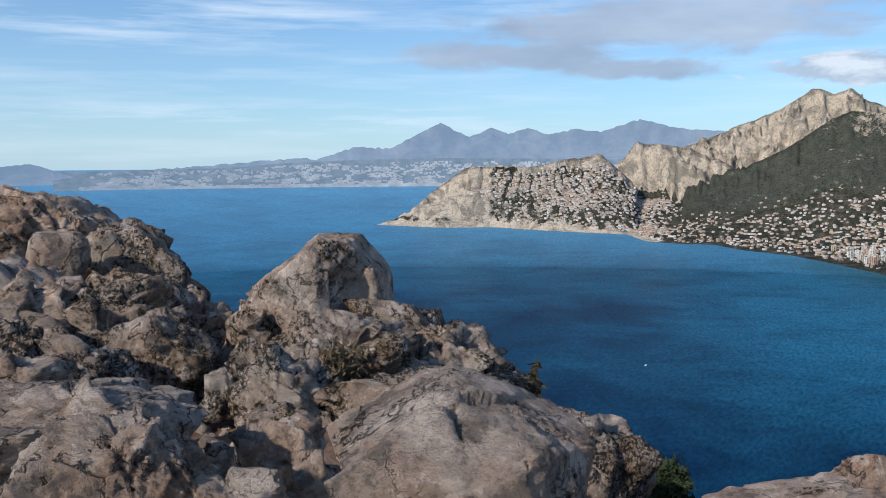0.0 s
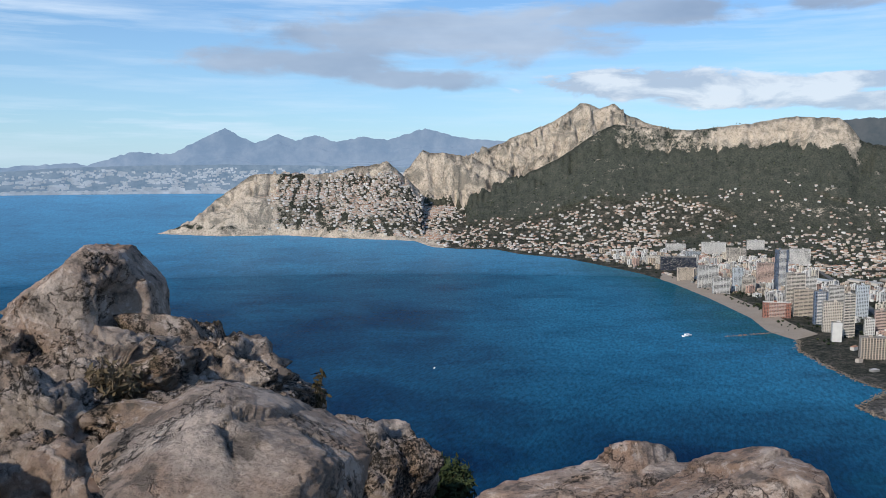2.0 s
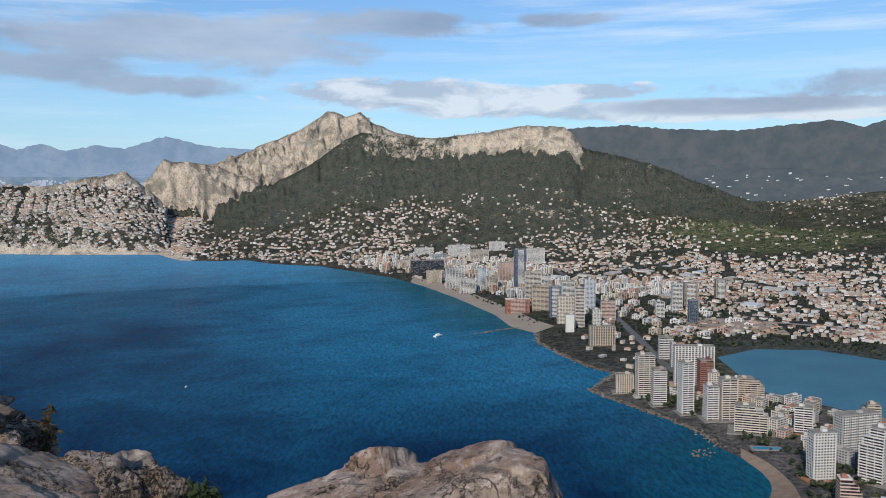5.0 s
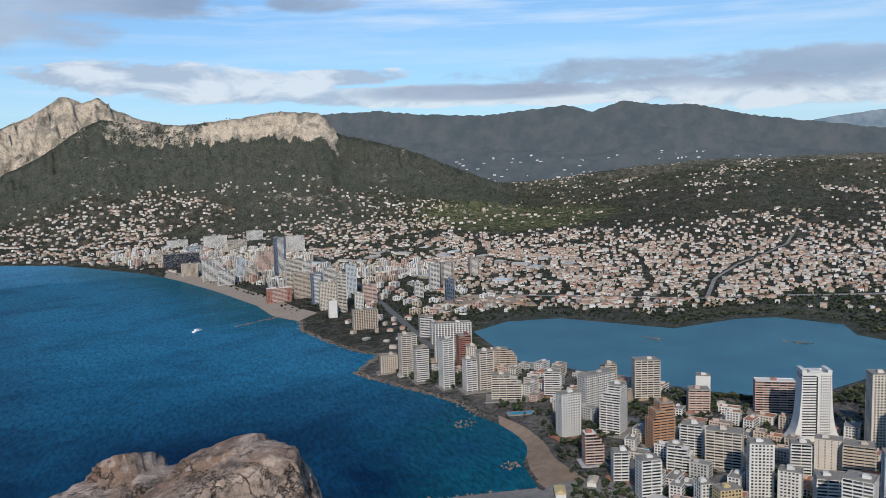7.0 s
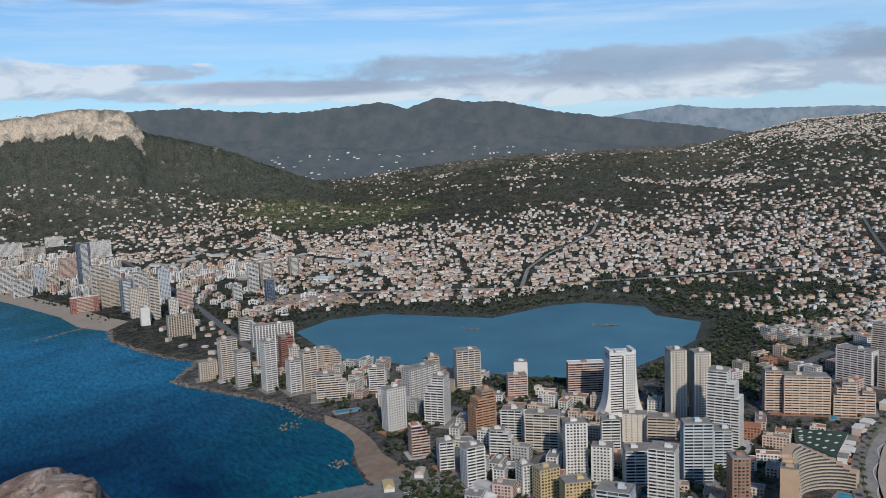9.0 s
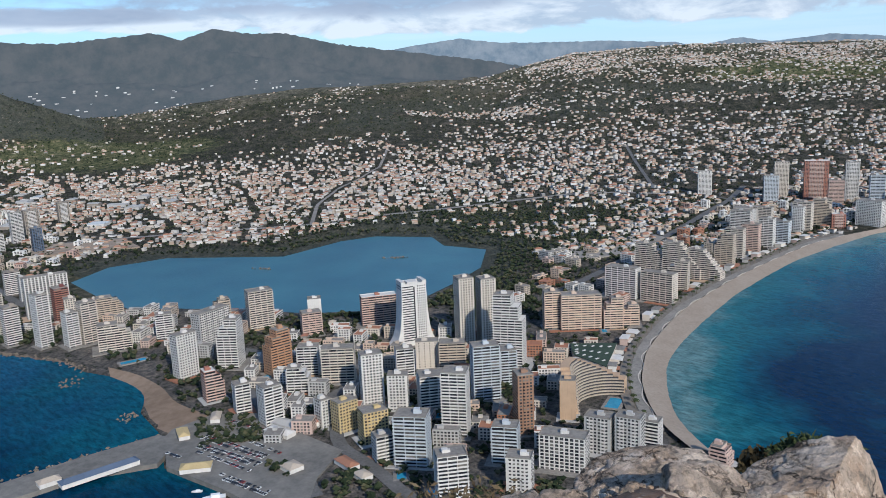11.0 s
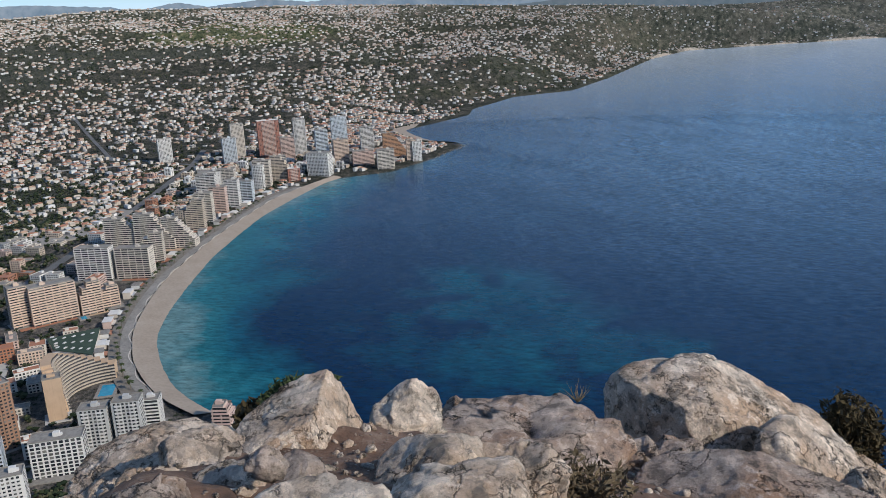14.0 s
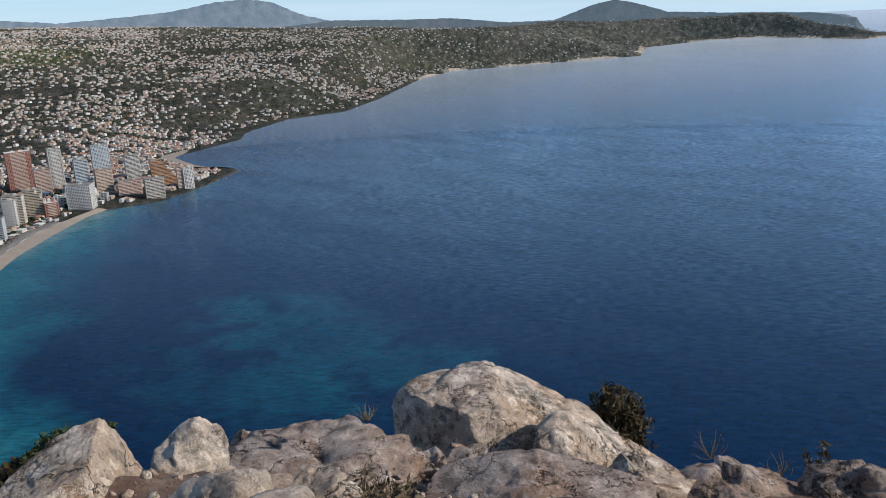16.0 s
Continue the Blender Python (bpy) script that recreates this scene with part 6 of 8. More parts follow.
tower(922, 668, 21, 16, 11, -54, "balcony", "white", "small white tower with a rounded corner")
tower(872, 707, 39, 24, 11, -51, "step", "white", "low white terraced block on the shore")
tower(998, 812, 35, 20, 10, -45, "step", "sand", "sand and rose apartment block with roof terraces")
tower(889, 760, 20, 18, 18, -29, "balcony", "white", "white shore tower with stacked balconies")
tower(872, 773, 15, 18, 15, -28, "balcony", "white", "white shore tower with stacked balconies")
tower(867, 813, 16, 18, 23, -23, "balcony", "white", "tall white shore tower with dark glazing")
tower(962, 864, 19, 18, 17, -33, "balcony", "maroon", "dark maroon apartment tower with recessed balconies")
tower(990, 912, 59, 16, 20, -39, "fin", "white", "wide white slab with full-height vertical fins")
tower(932, 822, 15, 16, 15, -44, "slab", "cream", "cream apartment tower behind the shore row")
tower(885, 909, 24, 18, 20, -28, "balcony", "cream", "broad cream tower with curved balconies")
tower(867, 863, 18, 16, 17, -29, "balcony", "taupe", "taupe apartment tower with brown balconies")
tower(874, 940, 26, 14, 9, -33, "slab", "sand", "low sand-coloured block near the rocky point")
tower(826, 454, 26, 18, 17, -31, "step", "orange", "orange-brown apartment tower stepped at the top")
tower(717, 438, 15, 15, 10, -47, "balcony", "white", "white apartment block beside a pool")
tower(695, 394, 19, 16, 13, -36, "balcony", "white", "striped white tower with brown awnings")
tower(740, 485, 19, 17, 11, -42, "step", "brick", "dark red stepped apartment block near the cove")
tower(780, 405, 23, 18, 9, -73, "step", "white", "white terraced block with rounded balconies")
tower(830, 417, 23, 15, 11, -73, "balcony", "white", "white apartment block with curved balconies")
tower(814, 373, 35, 18, 13, -73, "balcony", "cream", "cream apartment block with curved balcony bands")
tower(759, 313, 22, 17, 18, -58, "slab", "white", "grey-white tower split into two halves")
tower(831, 303, 19, 14, 12, -62, "balcony", "white", "slim white apartment tower near the lagoon")
tower(754, 283, 20, 14, 12, -77, "slab", "white", "slim white apartment block with grey balconies")
tower(869, 289, 26, 14, 11, -72, "plain", "cream", "windowless cream gable wall of a wide slab")
tower(870, 260, 29, 18, 11, -73, "balcony", "sand", "sand-coloured slab with wide balconies")
tower(796, 204, 27, 18, 19, -64, "balcony", "ice", "blue-white glazed apartment tower")
tower(840, 191, 17, 18, 13, -65, "balcony", "ice", "blue-white glazed apartment tower")
tower(709, 210, 23, 20, 20, -85, "balcony", "white", "white rounded apartment tower with close balcony bands")
tower(761, 250, 27, 22, 12, -62, "balcony", "white", "low white slab with a flat grey roof")
tower(723, 150, 15, 18, 19, -62, "slab", "brown", "brown brick apartment tower with small balconies")
tower(763, 115, 15, 14, 13, -84, "plain", "tan", "tan end block of the crescent building")
tower(642, 230, 28, 20, 15, -84, "balcony", "ice", "white and glass apartment block with a flat plant roof")
tower(679, 281, 24, 18, 10, -49, "slab", "ochre", "pale ochre apartment block with brown roof terrace")
tower(695, 316, 21, 15, 10, -35, "slab", "ochre", "yellow apartment block with roof terraces")
tower(701, 341, 12, 14, 9, -34, "slab", "white", "white apartment block on the main street")
tower(642, 258, 16, 14, 8, -50, "balcony", "grey", "low grey block with glazed ground floor")
tower(662, 153, 22, 16, 11, -87, "balcony", "ice", "blue-white apartment block with glazed balconies")
tower(660, 103, 39, 18, 10, -95, "grid", "white", "white block with a grid of dark loggias")
tower(697, 78, 23, 16, 11, -100, "slab", "grey", "grey-white apartment slab with awnings")
tower(694, 52, 22, 16, 12, -102, "slab", "grey", "grey-white apartment slab with awnings")
tower(711, 33, 12, 14, 9, -103, "balcony", "white", "white terraced apartment block by the beach")
tower(696, -23, 15, 16, 6, -112, "step", "rose", "white and rose terraced block at the end of the beach")
tower(576, 177, 23, 18, 15, -63, "balcony", "white", "white apartment block below the cliff")
tower(613, 131, 20, 16, 10, -88, "slab", "white", "small white apartment block below the cliff")
tower(1046, 178, 20, 18, 16, -70, "balcony", "salmon", "salmon hotel wing with balconies")
tower(1050, 142, 50, 20, 15, -72, "balcony", "salmon", "long salmon hotel building with balconies")
tower(1059, 102, 24, 18, 13, -74, "step", "salmon", "salmon hotel wing stepping down to the beach")
tower(1075, 82, 21, 18, 9, -76, "step", "salmon", "low salmon hotel wing by the promenade")
tower(1206, 101, 46, 18, 15, -110, "balcony", "white", "long white beach apartment block")
tower(1190, 50, 47, 18, 14, -113, "balcony", "white", "long white beach apartment block")
tower(1264, 27, 31, 18, 14, -99, "step", "white", "white stepped beach apartment block")
tower(1356, 63, 60, 24, 16, -107, "step", "cream", "cream pyramid-like terraced block by the beach")
tower(1339, 20, 60, 24, 18, -109, "step", "cream", "cream pyramid-like terraced block by the beach")
tower(1331, -14, 50, 22, 15, -110, "step", "cream", "cream pyramid-like terraced block by the beach")
tower(1429, -43, 29, 18, 17, -107, "step", "sand", "sand-coloured terraced beach block with balconies")
tower(1495, -61, 30, 18, 16, -107, "balcony", "cream", "cream beach apartment block with balconies")
tower(1539, -89, 28, 18, 16, -108, "balcony", "rose", "rose beach apartment block with balconies")
tower(1579, -117, 25, 18, 17, -109, "balcony", "white", "white beach apartment block with balconies")
tower(1622, -145, 28, 18, 13, -110, "balcony", "ice", "blue-white glazed beach apartment block")
tower(1698, -79, 37, 18, 15, -108, "balcony", "grey", "grey-white block in the second row")
tower(1740, -121, 35, 18, 15, -109, "balcony", "cream", "cream block in the second row")
tower(1745, -193, 34, 18, 18, -111, "balcony", "cream", "cream beach apartment block with balconies")
tower(1795, -235, 36, 18, 17, -112, "step", "sand", "sand-coloured terraced beach block with balconies")
tower(1732, -184, 21, 16, 16, -111, "slab", "white", "white beach apartment block with balconies")
tower(2136, -260, 52, 20, 29, -89, "slab", "brick", "tall red-brown apartment tower with pale balconies")
tower(2163, -187, 32, 18, 27, -87, "slab", "cream", "cream apartment tower at the bay's end")
tower(2085, -159, 32, 18, 20, -86, "slab", "ice", "pale glazed block at the foot of a tower")
tower(2054, -292, 31, 18, 18, -90, "balcony", "rose", "rose apartment tower with white balconies")
tower(2106, -332, 29, 18, 29, -91, "slab", "grey", "tall grey apartment tower with narrow windows")
tower(1932, -353, 27, 18, 27, -92, "balcony", "ice", "pale glazed apartment tower")
tower(2047, -419, 37, 20, 31, -94, "slab", "ice", "tall pale apartment tower with two shafts")
tower(1915, -393, 33, 20, 19, -94, "balcony", "salmon", "salmon apartment block with white balconies")
tower(1812, -324, 48, 30, 16, -120, "slab", "white", "broad white hotel block at the beach's end")
tower(2095, -498, 32, 18, 19, -95, "balcony", "grey", "grey apartment block with white balconies")
tower(1953, -529, 51, 24, 19, -97, "step", "orange", "orange stepped pyramid-like block on the point")
tower(1813, -470, 37, 18, 14, -97, "balcony", "cream", "cream shore block on the point")
tower(1880, -549, 20, 16, 16, -98, "balcony", "salmon", "salmon shore tower on the point")
tower(1872, -561, 21, 16, 15, -99, "slab", "white", "white shore tower on the point")
tower(1879, -435, 47, 18, 11, -95, "balcony", "rose", "low rose block on the point")
tower(2179, -13, 32, 18, 19, -82, "slab", "white", "slim white tower above the scrubland")
tower(1841, -239, 32, 18, 15, -89, "balcony", "cream", "cream block at the end of the beach")
tower(1774, -193, 36, 18, 16, -88, "balcony", "white", "white block at the end of the beach")
tower(1775, -260, 25, 16, 9, -90, "slab", "brick", "brick block at the end of the beach")
tower(1749, -100, 68, 30, 14, -93, "plain", "white", "large white flat-roofed hall")
tower(1424, 1964, 30, 18, 36, -16, "slab", "blue", "tall blue-glass tower over the seafront")
tower(1228, 1642, 39, 18, 30, -27, "balcony", "cream", "cream seafront apartment block")
tower(1345, 1749, 33, 18, 22, -28, "balcony", "white", "white seafront apartment block")
tower(1225, 1609, 39, 16, 20, -27, "balcony", "sand", "sand-coloured seafront apartment block")
tower(1200, 1520, 26, 16, 23, -28, "slab", "blue", "dark glazed seafront tower with pale balconies")
tower(1167, 1441, 37, 16, 20, -29, "slab", "cream", "cream ribbed seafront block with balconies")
tower(1357, 1667, 30, 16, 18, -29, "balcony", "grey", "grey apartment block with white balconies")
tower(1160, 1387, 19, 14, 28, -30, "balcony", "white", "slim striped white tower by the seafront")
tower(1337, 1561, 25, 16, 24, -31, "slab", "ice", "pale grey tower behind the seafront")
tower(1271, 1422, 31, 16, 14, -32, "balcony", "rose", "rose apartment block with white balconies")
tower(1076, 1220, 47, 20, 12, -31, "fin", "sand", "sand-coloured hotel with vertical fins")
tower(1112, 1360, 17, 14, 12, -29, "plain", "white", "low white block by the beach")
tower(1214, 1394, 18, 14, 11, -31, "slab", "white", "white apartment block with small balconies")
tower(1471, 1411, 23, 16, 22, -30, "balcony", "white", "white apartment tower inland")
tower(1546, 1439, 32, 18, 19, -31, "slab", "taupe", "taupe apartment tower inland")
tower(1382, 1278, 19, 14, 17, -31, "grid", "blue", "dark blue block with white panels")
tower(1697, 1480, 26, 16, 16, -33, "slab", "taupe", "unfinished grey tower beside a crane")
tower(1384, 1378, 18, 14, 12, -29, "balcony", "white", "white apartment block inland")
tower(1162, 1613, 57, 16, 11, -26, "slab", "brick", "low brick-coloured seafront block")
tower(1369, 2403, 107, 26, 15, -24, "plain", "navy", "long dark blue glazed building")
tower(1357, 2542, 47, 18, 12, -22, "slab", "white", "white rendered block by the beach")
tower(1282, 2208, 46, 16, 12, -24, "slab", "sand", "sand-coloured block by the beach")
tower(1535, 3001, 55, 18, 22, -21, "slab", "rose", "rose apartment block with white balconies")
tower(1263, 2057, 52, 18, 20, -22, "balcony", "white", "white seafront apartment block")
tower(1239, 1954, 41, 18, 14, -22, "balcony", "white", "white seafront apartment block")
tower(1318, 2001, 26, 16, 20, -23, "slab", "ice", "pale tower in the old seafront")
tower(1325, 1961, 32, 16, 13, -24, "balcony", "cream", "cream seafront block with balconies")
tower(1626, 2618, 79, 20, 21, -22, "slab", "white", "white apartment block in the town centre")
tower(1788, 2614, 57, 18, 21, -24, "slab", "white", "white apartment block in the town centre")
tower(1636, 2499, 62, 18, 18, -23, "balcony", "cream", "cream apartment block in the town centre")
tower(1543, 2729, 70, 18, 17, -19, "slab", "white", "white apartment block in the town centre")
tower(1519, 2568, 47, 18, 14, -21, "balcony", "ice", "pale apartment block in the town centre")
tower(1439, 2053, 45, 18, 21, -25, "balcony", "rose", "rose apartment block in the town centre")
tower(1753, 2328, 61, 18, 21, -27, "slab", "white", "white apartment block in the town centre")
tower(1088, 1068, 23, 18, 13, -36, "balcony", "taupe", "taupe apartment block by the main road")
tower(1055, 1015, 12, 16, 13, -36, "slab", "grey", "grey apartment tower by the main road")


def crescent():
    """The curved orange apartment block whose storeys step down at one end."""
    home = new("crescent_building")
    home.matrix_basis = pose(792, 74, 4.0)
    tagged(home, "curved orange-beige apartment block with stepped balcony tiers", "building")
    TOWERS.append((805, 95, 48))
    n = 40
    a0, a1 = radians(122), radians(-8)
    def ring(r0, r1, z0, z1, t0, t1):
        vs, fs = [], []
        for i in range(n + 1):
            a = a0 + (a1 - a0) * (t0 + (t1 - t0) * i / n)
            for r in (r0, r1):
                for z in (z0, z1):
                    vs.append((math.cos(a) * r, math.sin(a) * r, z))
        for i in range(n):
            b = 4 * i
            fs += [(b, b + 4, b + 5, b + 1), (b + 2, b + 3, b + 7, b + 6), (b + 1, b + 5, b + 7, b + 3), (b, b + 2, b + 6, b + 4)]
        fs += [(0, 1, 3, 2), (4 * n, 4 * n + 2, 4 * n + 3, 4 * n + 1)]
        return vs, fs
    for f in range(14):
        end = 1.0 if f < 5 else 1.0 - (f - 4) * 0.062
        start = 0.0 if f < 11 else (f - 10) * 0.05
        z = f * FLOOR
        step = f * 0.35
        for nm, r0, r1, z0, z1, mat in (("storey", 38.5 + step, 52, z - (3 if f == 0 else 0), z + FLOOR, WALL["tan"]), ("window", 38.3 + step, 38.6 + step, z + 0.3, z + 2.6, RAIL),
                                        ("balcony", 36.6 + step, 38.4 + step, z - 0.25, z + 0.8, WALL["sand"])):
            vs, fs = ring(r0, r1, z0, z1, start, end)
            mesh_object(nm, vs, fs, mat, home)


crescent()


def filler_town():
    """Mid-rise blocks between the towers and in the old town, on a loose grid of streets."""
    rng = random.Random(11)
    distant = []
    areas = [(1290, 1760, 1600, 2650, 15, 3, 8, 300), (1330, 1700, 2500, 3000, 15, 2, 6, 40), (650, 1000, 120, 500, 8, 2, 5, 84), (860, 1050, 560, 900, 8, 2, 5, 34),
             (1060, 1500, 30, 260, -30, 2, 5, 34), (1500, 2000, -300, 30, -30, 2, 6, 40), (1850, 2250, -640, -200, -30, 2, 6, 36), (1150, 1500, 1150, 1700, 15, 2, 4, 44)]
    for x0, x1, y0, y1, yaw, lo, hi, count in areas:
        done = 0
        spots = np.array([(rng.uniform(x0, x1), rng.uniform(y0, y1)) for _ in range(count * 16)])
        ways = terrain(spots[:, 0], spots[:, 1])
        meres = signed(LAGOON, spots[:, 0], spots[:, 1])
        free = (ways[4] > 85) & (meres < -25) & (ways[0] > 1.5) & (ways[1] < 0.5) & clear_of_roads(spots[:, 0], spots[:, 1], 15)
        for (x, y), h in zip(spots[free], ways[0][free]):
            if done == count:
                break
            if any((x - a) ** 2 + (y - b) ** 2 < (r + 11) ** 2 for a, b, r in TOWERS):
                continue
            w, d = rng.uniform(13, 24), rng.uniform(10, 15)
            col = rng.choice(["white", "white", "white", "cream", "cream", "sand", "rose", "grey", "salmon", "terracotta"])
            args = (x, y, h, w, d, rng.randint(lo, hi), yaw + rng.choice([0, 90]) + rng.uniform(-6, 6), col)
            if math.hypot(x, y) > 1750:
                distant.append(args)
            else:
                block(*args)
            TOWERS.append((x, y, max(w, d) * 0.55))
            done += 1
    far_blocks(distant)


BLOCKS = {}


def block(x, y, z, w, d, floors, yaw, colour):
    w, d = round(w / 4) * 4, round(d / 4) * 4
    key = (w, d, floors, colour)
    m = pose(x, y, z, 0, 0, yaw)
    if key in BLOCKS:
        return copy_thing(BLOCKS[key], m)
    home = new("town_block")
    home.matrix_basis = m
    said = {"white": "white", "cream": "cream", "sand": "sand-coloured", "rose": "rose", "grey": "grey", "salmon": "salmon", "terracotta": "terracotta"}[colour]
    tagged(home, said + " rendered town block of %s storeys with flat roof" % ("two", "three", "four", "five", "six", "seven", "eight")[floors - 2], "building", "town blocks")
    h = floors * FLOOR
    share("wall", box_mesh("wall", [(-w / 2, w / 2, -d / 2, d / 2, -3, h), (-w / 2, w / 2, -d / 2, -d / 2 + 0.3, h, h + 0.9), (-w / 2, w / 2, d / 2 - 0.3, d / 2, h, h + 0.9), (w * 0.1, w * 0.35, -2, 2, h, h + 2.6)], WALL[colour]), home)
    share("roof", box_mesh("roof", [(-w / 2 + 0.3, w / 2 - 0.3, -d / 2 + 0.3, d / 2 - 0.3, h + 0.02, h + 0.2)], WALL["terracotta"] if (w + d + floors) % 3 == 0 else PAVING), home)
    windows_part(home, windows_row(w, d, 3.3, 2.0, 1.7, 0.6), floors)
    BLOCKS[key] = home
    return home


def far_blocks(rows):
    """The crowded blocks of the old town, too far to pick apart."""
    vs, fs, fm = [], [], []
    for x, y, z, w, d, floors, yaw, col in rows:
        h = floors * FLOOR
        boxes = [(-w / 2, w / 2, -d / 2, d / 2, -3, h, 0), (w * 0.05, w * 0.3, -2, 2, h, h + 2.8, 0)]
        for f in range(floors):
            boxes += [(a, b, c, e, g + f * FLOOR, i + f * FLOOR, 1) for a, b, c, e, g, i in windows_row(w, d, 6.0, 4.0, 1.8, 0.6)]
        c, s = math.cos(radians(yaw)), math.sin(radians(yaw))
        for x0, x1, y0, y1, z0, z1, k in boxes:
            b = len(vs)
            for px, py, pz in ((x0, y0, z0), (x1, y0, z0), (x1, y1, z0), (x0, y1, z0), (x0, y0, z1), (x1, y0, z1), (x1, y1, z1), (x0, y1, z1)):
                vs.append((x + px * c - py * s, y + px * s + py * c, z + pz))
            fs += [(b + 4, b + 5, b + 6, b + 7), (b, b + 1, b + 5, b + 4), (b + 1, b + 2, b + 6, b + 5), (b + 2, b + 3, b + 7, b + 6), (b + 3, b, b + 4, b + 7)]
            fm += [k] * 5
    m, t, b = material("old_town_walls")
    rnd = nd(t, "ShaderNodeNewGeometry").outputs["Random Per Island"]
    wired(t, b, ramp(t, rnd, [(0.0, (0.66, 0.64, 0.6)), (0.35, (0.58, 0.52, 0.43)), (0.55, (0.5, 0.4, 0.3)), (0.7, (0.45, 0.43, 0.41)), (0.85, (0.5, 0.33, 0.26))], "CONSTANT"), 0.85)
    ob = mesh_object("old_town_blocks", draw_in(np.array(vs)), np.array(fs), m, mats=[m, GLASS], face_mat=fm)
    tagged(ob, "crowded white and cream blocks of the old town", "buildings", kind="stuff")


filler_town()


def warehouse(x, y, w, d, yaw, colour):
    home = new("warehouse")
    z = ground_z(x, y)
    home.matrix_basis = pose(x, y, z, 0, 0, yaw)
    tagged(home, "low warehouse with a wide pale sheet roof", "warehouse", "warehouses")
    share("wall", box_mesh("wall", [(-w / 2, w / 2, -d / 2, d / 2, -2, 6.5)], WALL[colour]), home)
    me = bpy.data.meshes.new("roof")
    n = max(1, int(d / 16))
    vs, fs = [], []
    for i in range(n):
        y0, y1 = -d / 2 - 0.4 + (d + 0.8) * i / n, -d / 2 - 0.4 + (d + 0.8) * (i + 1) / n
        b = len(vs)
        vs += [(-w / 2 - 0.4, y0, 6.5), (w / 2 + 0.4, y0, 6.5), (w / 2 + 0.4, (y0 + y1) / 2, 9.0), (-w / 2 - 0.4, (y0 + y1) / 2, 9.0), (w / 2 + 0.4, y1, 6.5), (-w / 2 - 0.4, y1, 6.5)]
        fs += [(b, b + 1, b + 2, b + 3), (b + 3, b + 2, b + 4, b + 5), (b + 1, b + 4, b + 2), (b, b + 3, b + 5)]
    me.from_pydata(vs, [], fs)
    me.materials.append(WALL["grey"] if colour != "white" else WALL["ice"])
    share("roof", me, home)
    for i in range(3):
        share("door", box_mesh("door", [(-2.2, 2.2, -d / 2 - 0.08, -d / 2 + 0.1, 0, 4.4)], RAIL), home, (i - 1) * w / 3.2)
    TOWERS.append((x, y, max(w, d) * 0.6))


_rng = random.Random(5)
for _i in range(46):
    _x, _y = 1420 + _rng.uniform(0, 620), 1330 + _rng.uniform(0, 900)
    if signed(LAGOON, np.array([_x]), np.array([_y]))[0] < -60 and not any((_x - a) ** 2 + (_y - b) ** 2 < (r + 30) ** 2 for a, b, r in TOWERS):
        warehouse(_x, _y, _rng.uniform(28, 56), _rng.uniform(22, 40), 15 + _rng.choice([0, 90]), _rng.choice(["white", "grey", "cream", "taupe"]))


def pavilion(x, y, w, d, high, yaw, colour, label):
    """A low seafront bar or shop: wall, flat roof with an edge, glazed front, awning."""
    home = new("beach_pavilion")
    home.matrix_basis = pose(x, y, ground_z(x, y) + 1.6, 0, 0, yaw)
    tagged(home, label, "pavilion", "pavilions along the promenade")
    share("wall", box_mesh("wall", [(-w / 2, w / 2, -d / 2, d / 2, -3, high)], WALL[colour]), home)
    share("roof", box_mesh("roof", [(-w / 2 - 0.5, w / 2 + 0.5, -d / 2 - 0.5, d / 2 + 0.5, high, high + 0.5)], WALL["white"] if colour != "white" else PAVING), home)
    share("shop_front", box_mesh("shop_front", [(-w / 2 + 0.6, w / 2 - 0.6, -d / 2 - 0.08, -d / 2 + 0.1, 0.3, 2.6)], GLASS), home)
    me = bpy.data.meshes.new("awning")
    me.from_pydata([(-w / 2, -d / 2, 3.0), (w / 2, -d / 2, 3.0), (w / 2, -d / 2 - 3.2, 2.4), (-w / 2, -d / 2 - 3.2, 2.4), (-w / 2, -d / 2, 2.85), (w / 2, -d / 2, 2.85), (w / 2, -d / 2 - 3.2, 2.25), (-w / 2, -d / 2 - 3.2, 2.25)], [],
                   [(0, 1, 2, 3), (7, 6, 5, 4), (3, 2, 6, 7), (0, 3, 7, 4), (2, 1, 5, 6)])
    me.materials.append(WALL[{"white": "terracotta", "cream": "white", "rose": "cream", "sand": "white"}[colour]])
    share("awning", me, home)
    TOWERS.append((x, y, w * 0.55))


_front = resample([(866, 86), (963, 87), (1030, 77), (1100, 62), (1176, 41), (1246, 14), (1338, -22), (1424, -62), (1520, -110), (1628, -168), (1716, -240)], 27)
for _i, (_x, _y) in enumerate(_front[1:-1]):
    if any((_x - a) ** 2 + (_y - b) ** 2 < (r * 0.9 + 8) ** 2 for a, b, r in TOWERS):
        continue
    _dx, _dy = _front[_i + 2] - _front[_i]
    _c = ("white", "cream", "white", "rose", "sand")[_i % 5]
    pavilion(_x, _y, 13 + 5 * (_i * 0.618 % 1), 9 + 3 * (_i * 0.37 % 1), 3.6 if _i % 3 else 6.6, math.degrees(math.atan2(_dy, _dx)), _c,
             {"white": "low white beach bar with a red awning", "cream": "low cream beach shop with a white awning", "rose": "low rose beach shop with a cream awning", "sand": "low sand-coloured beach bar with a white awning"}[_c])


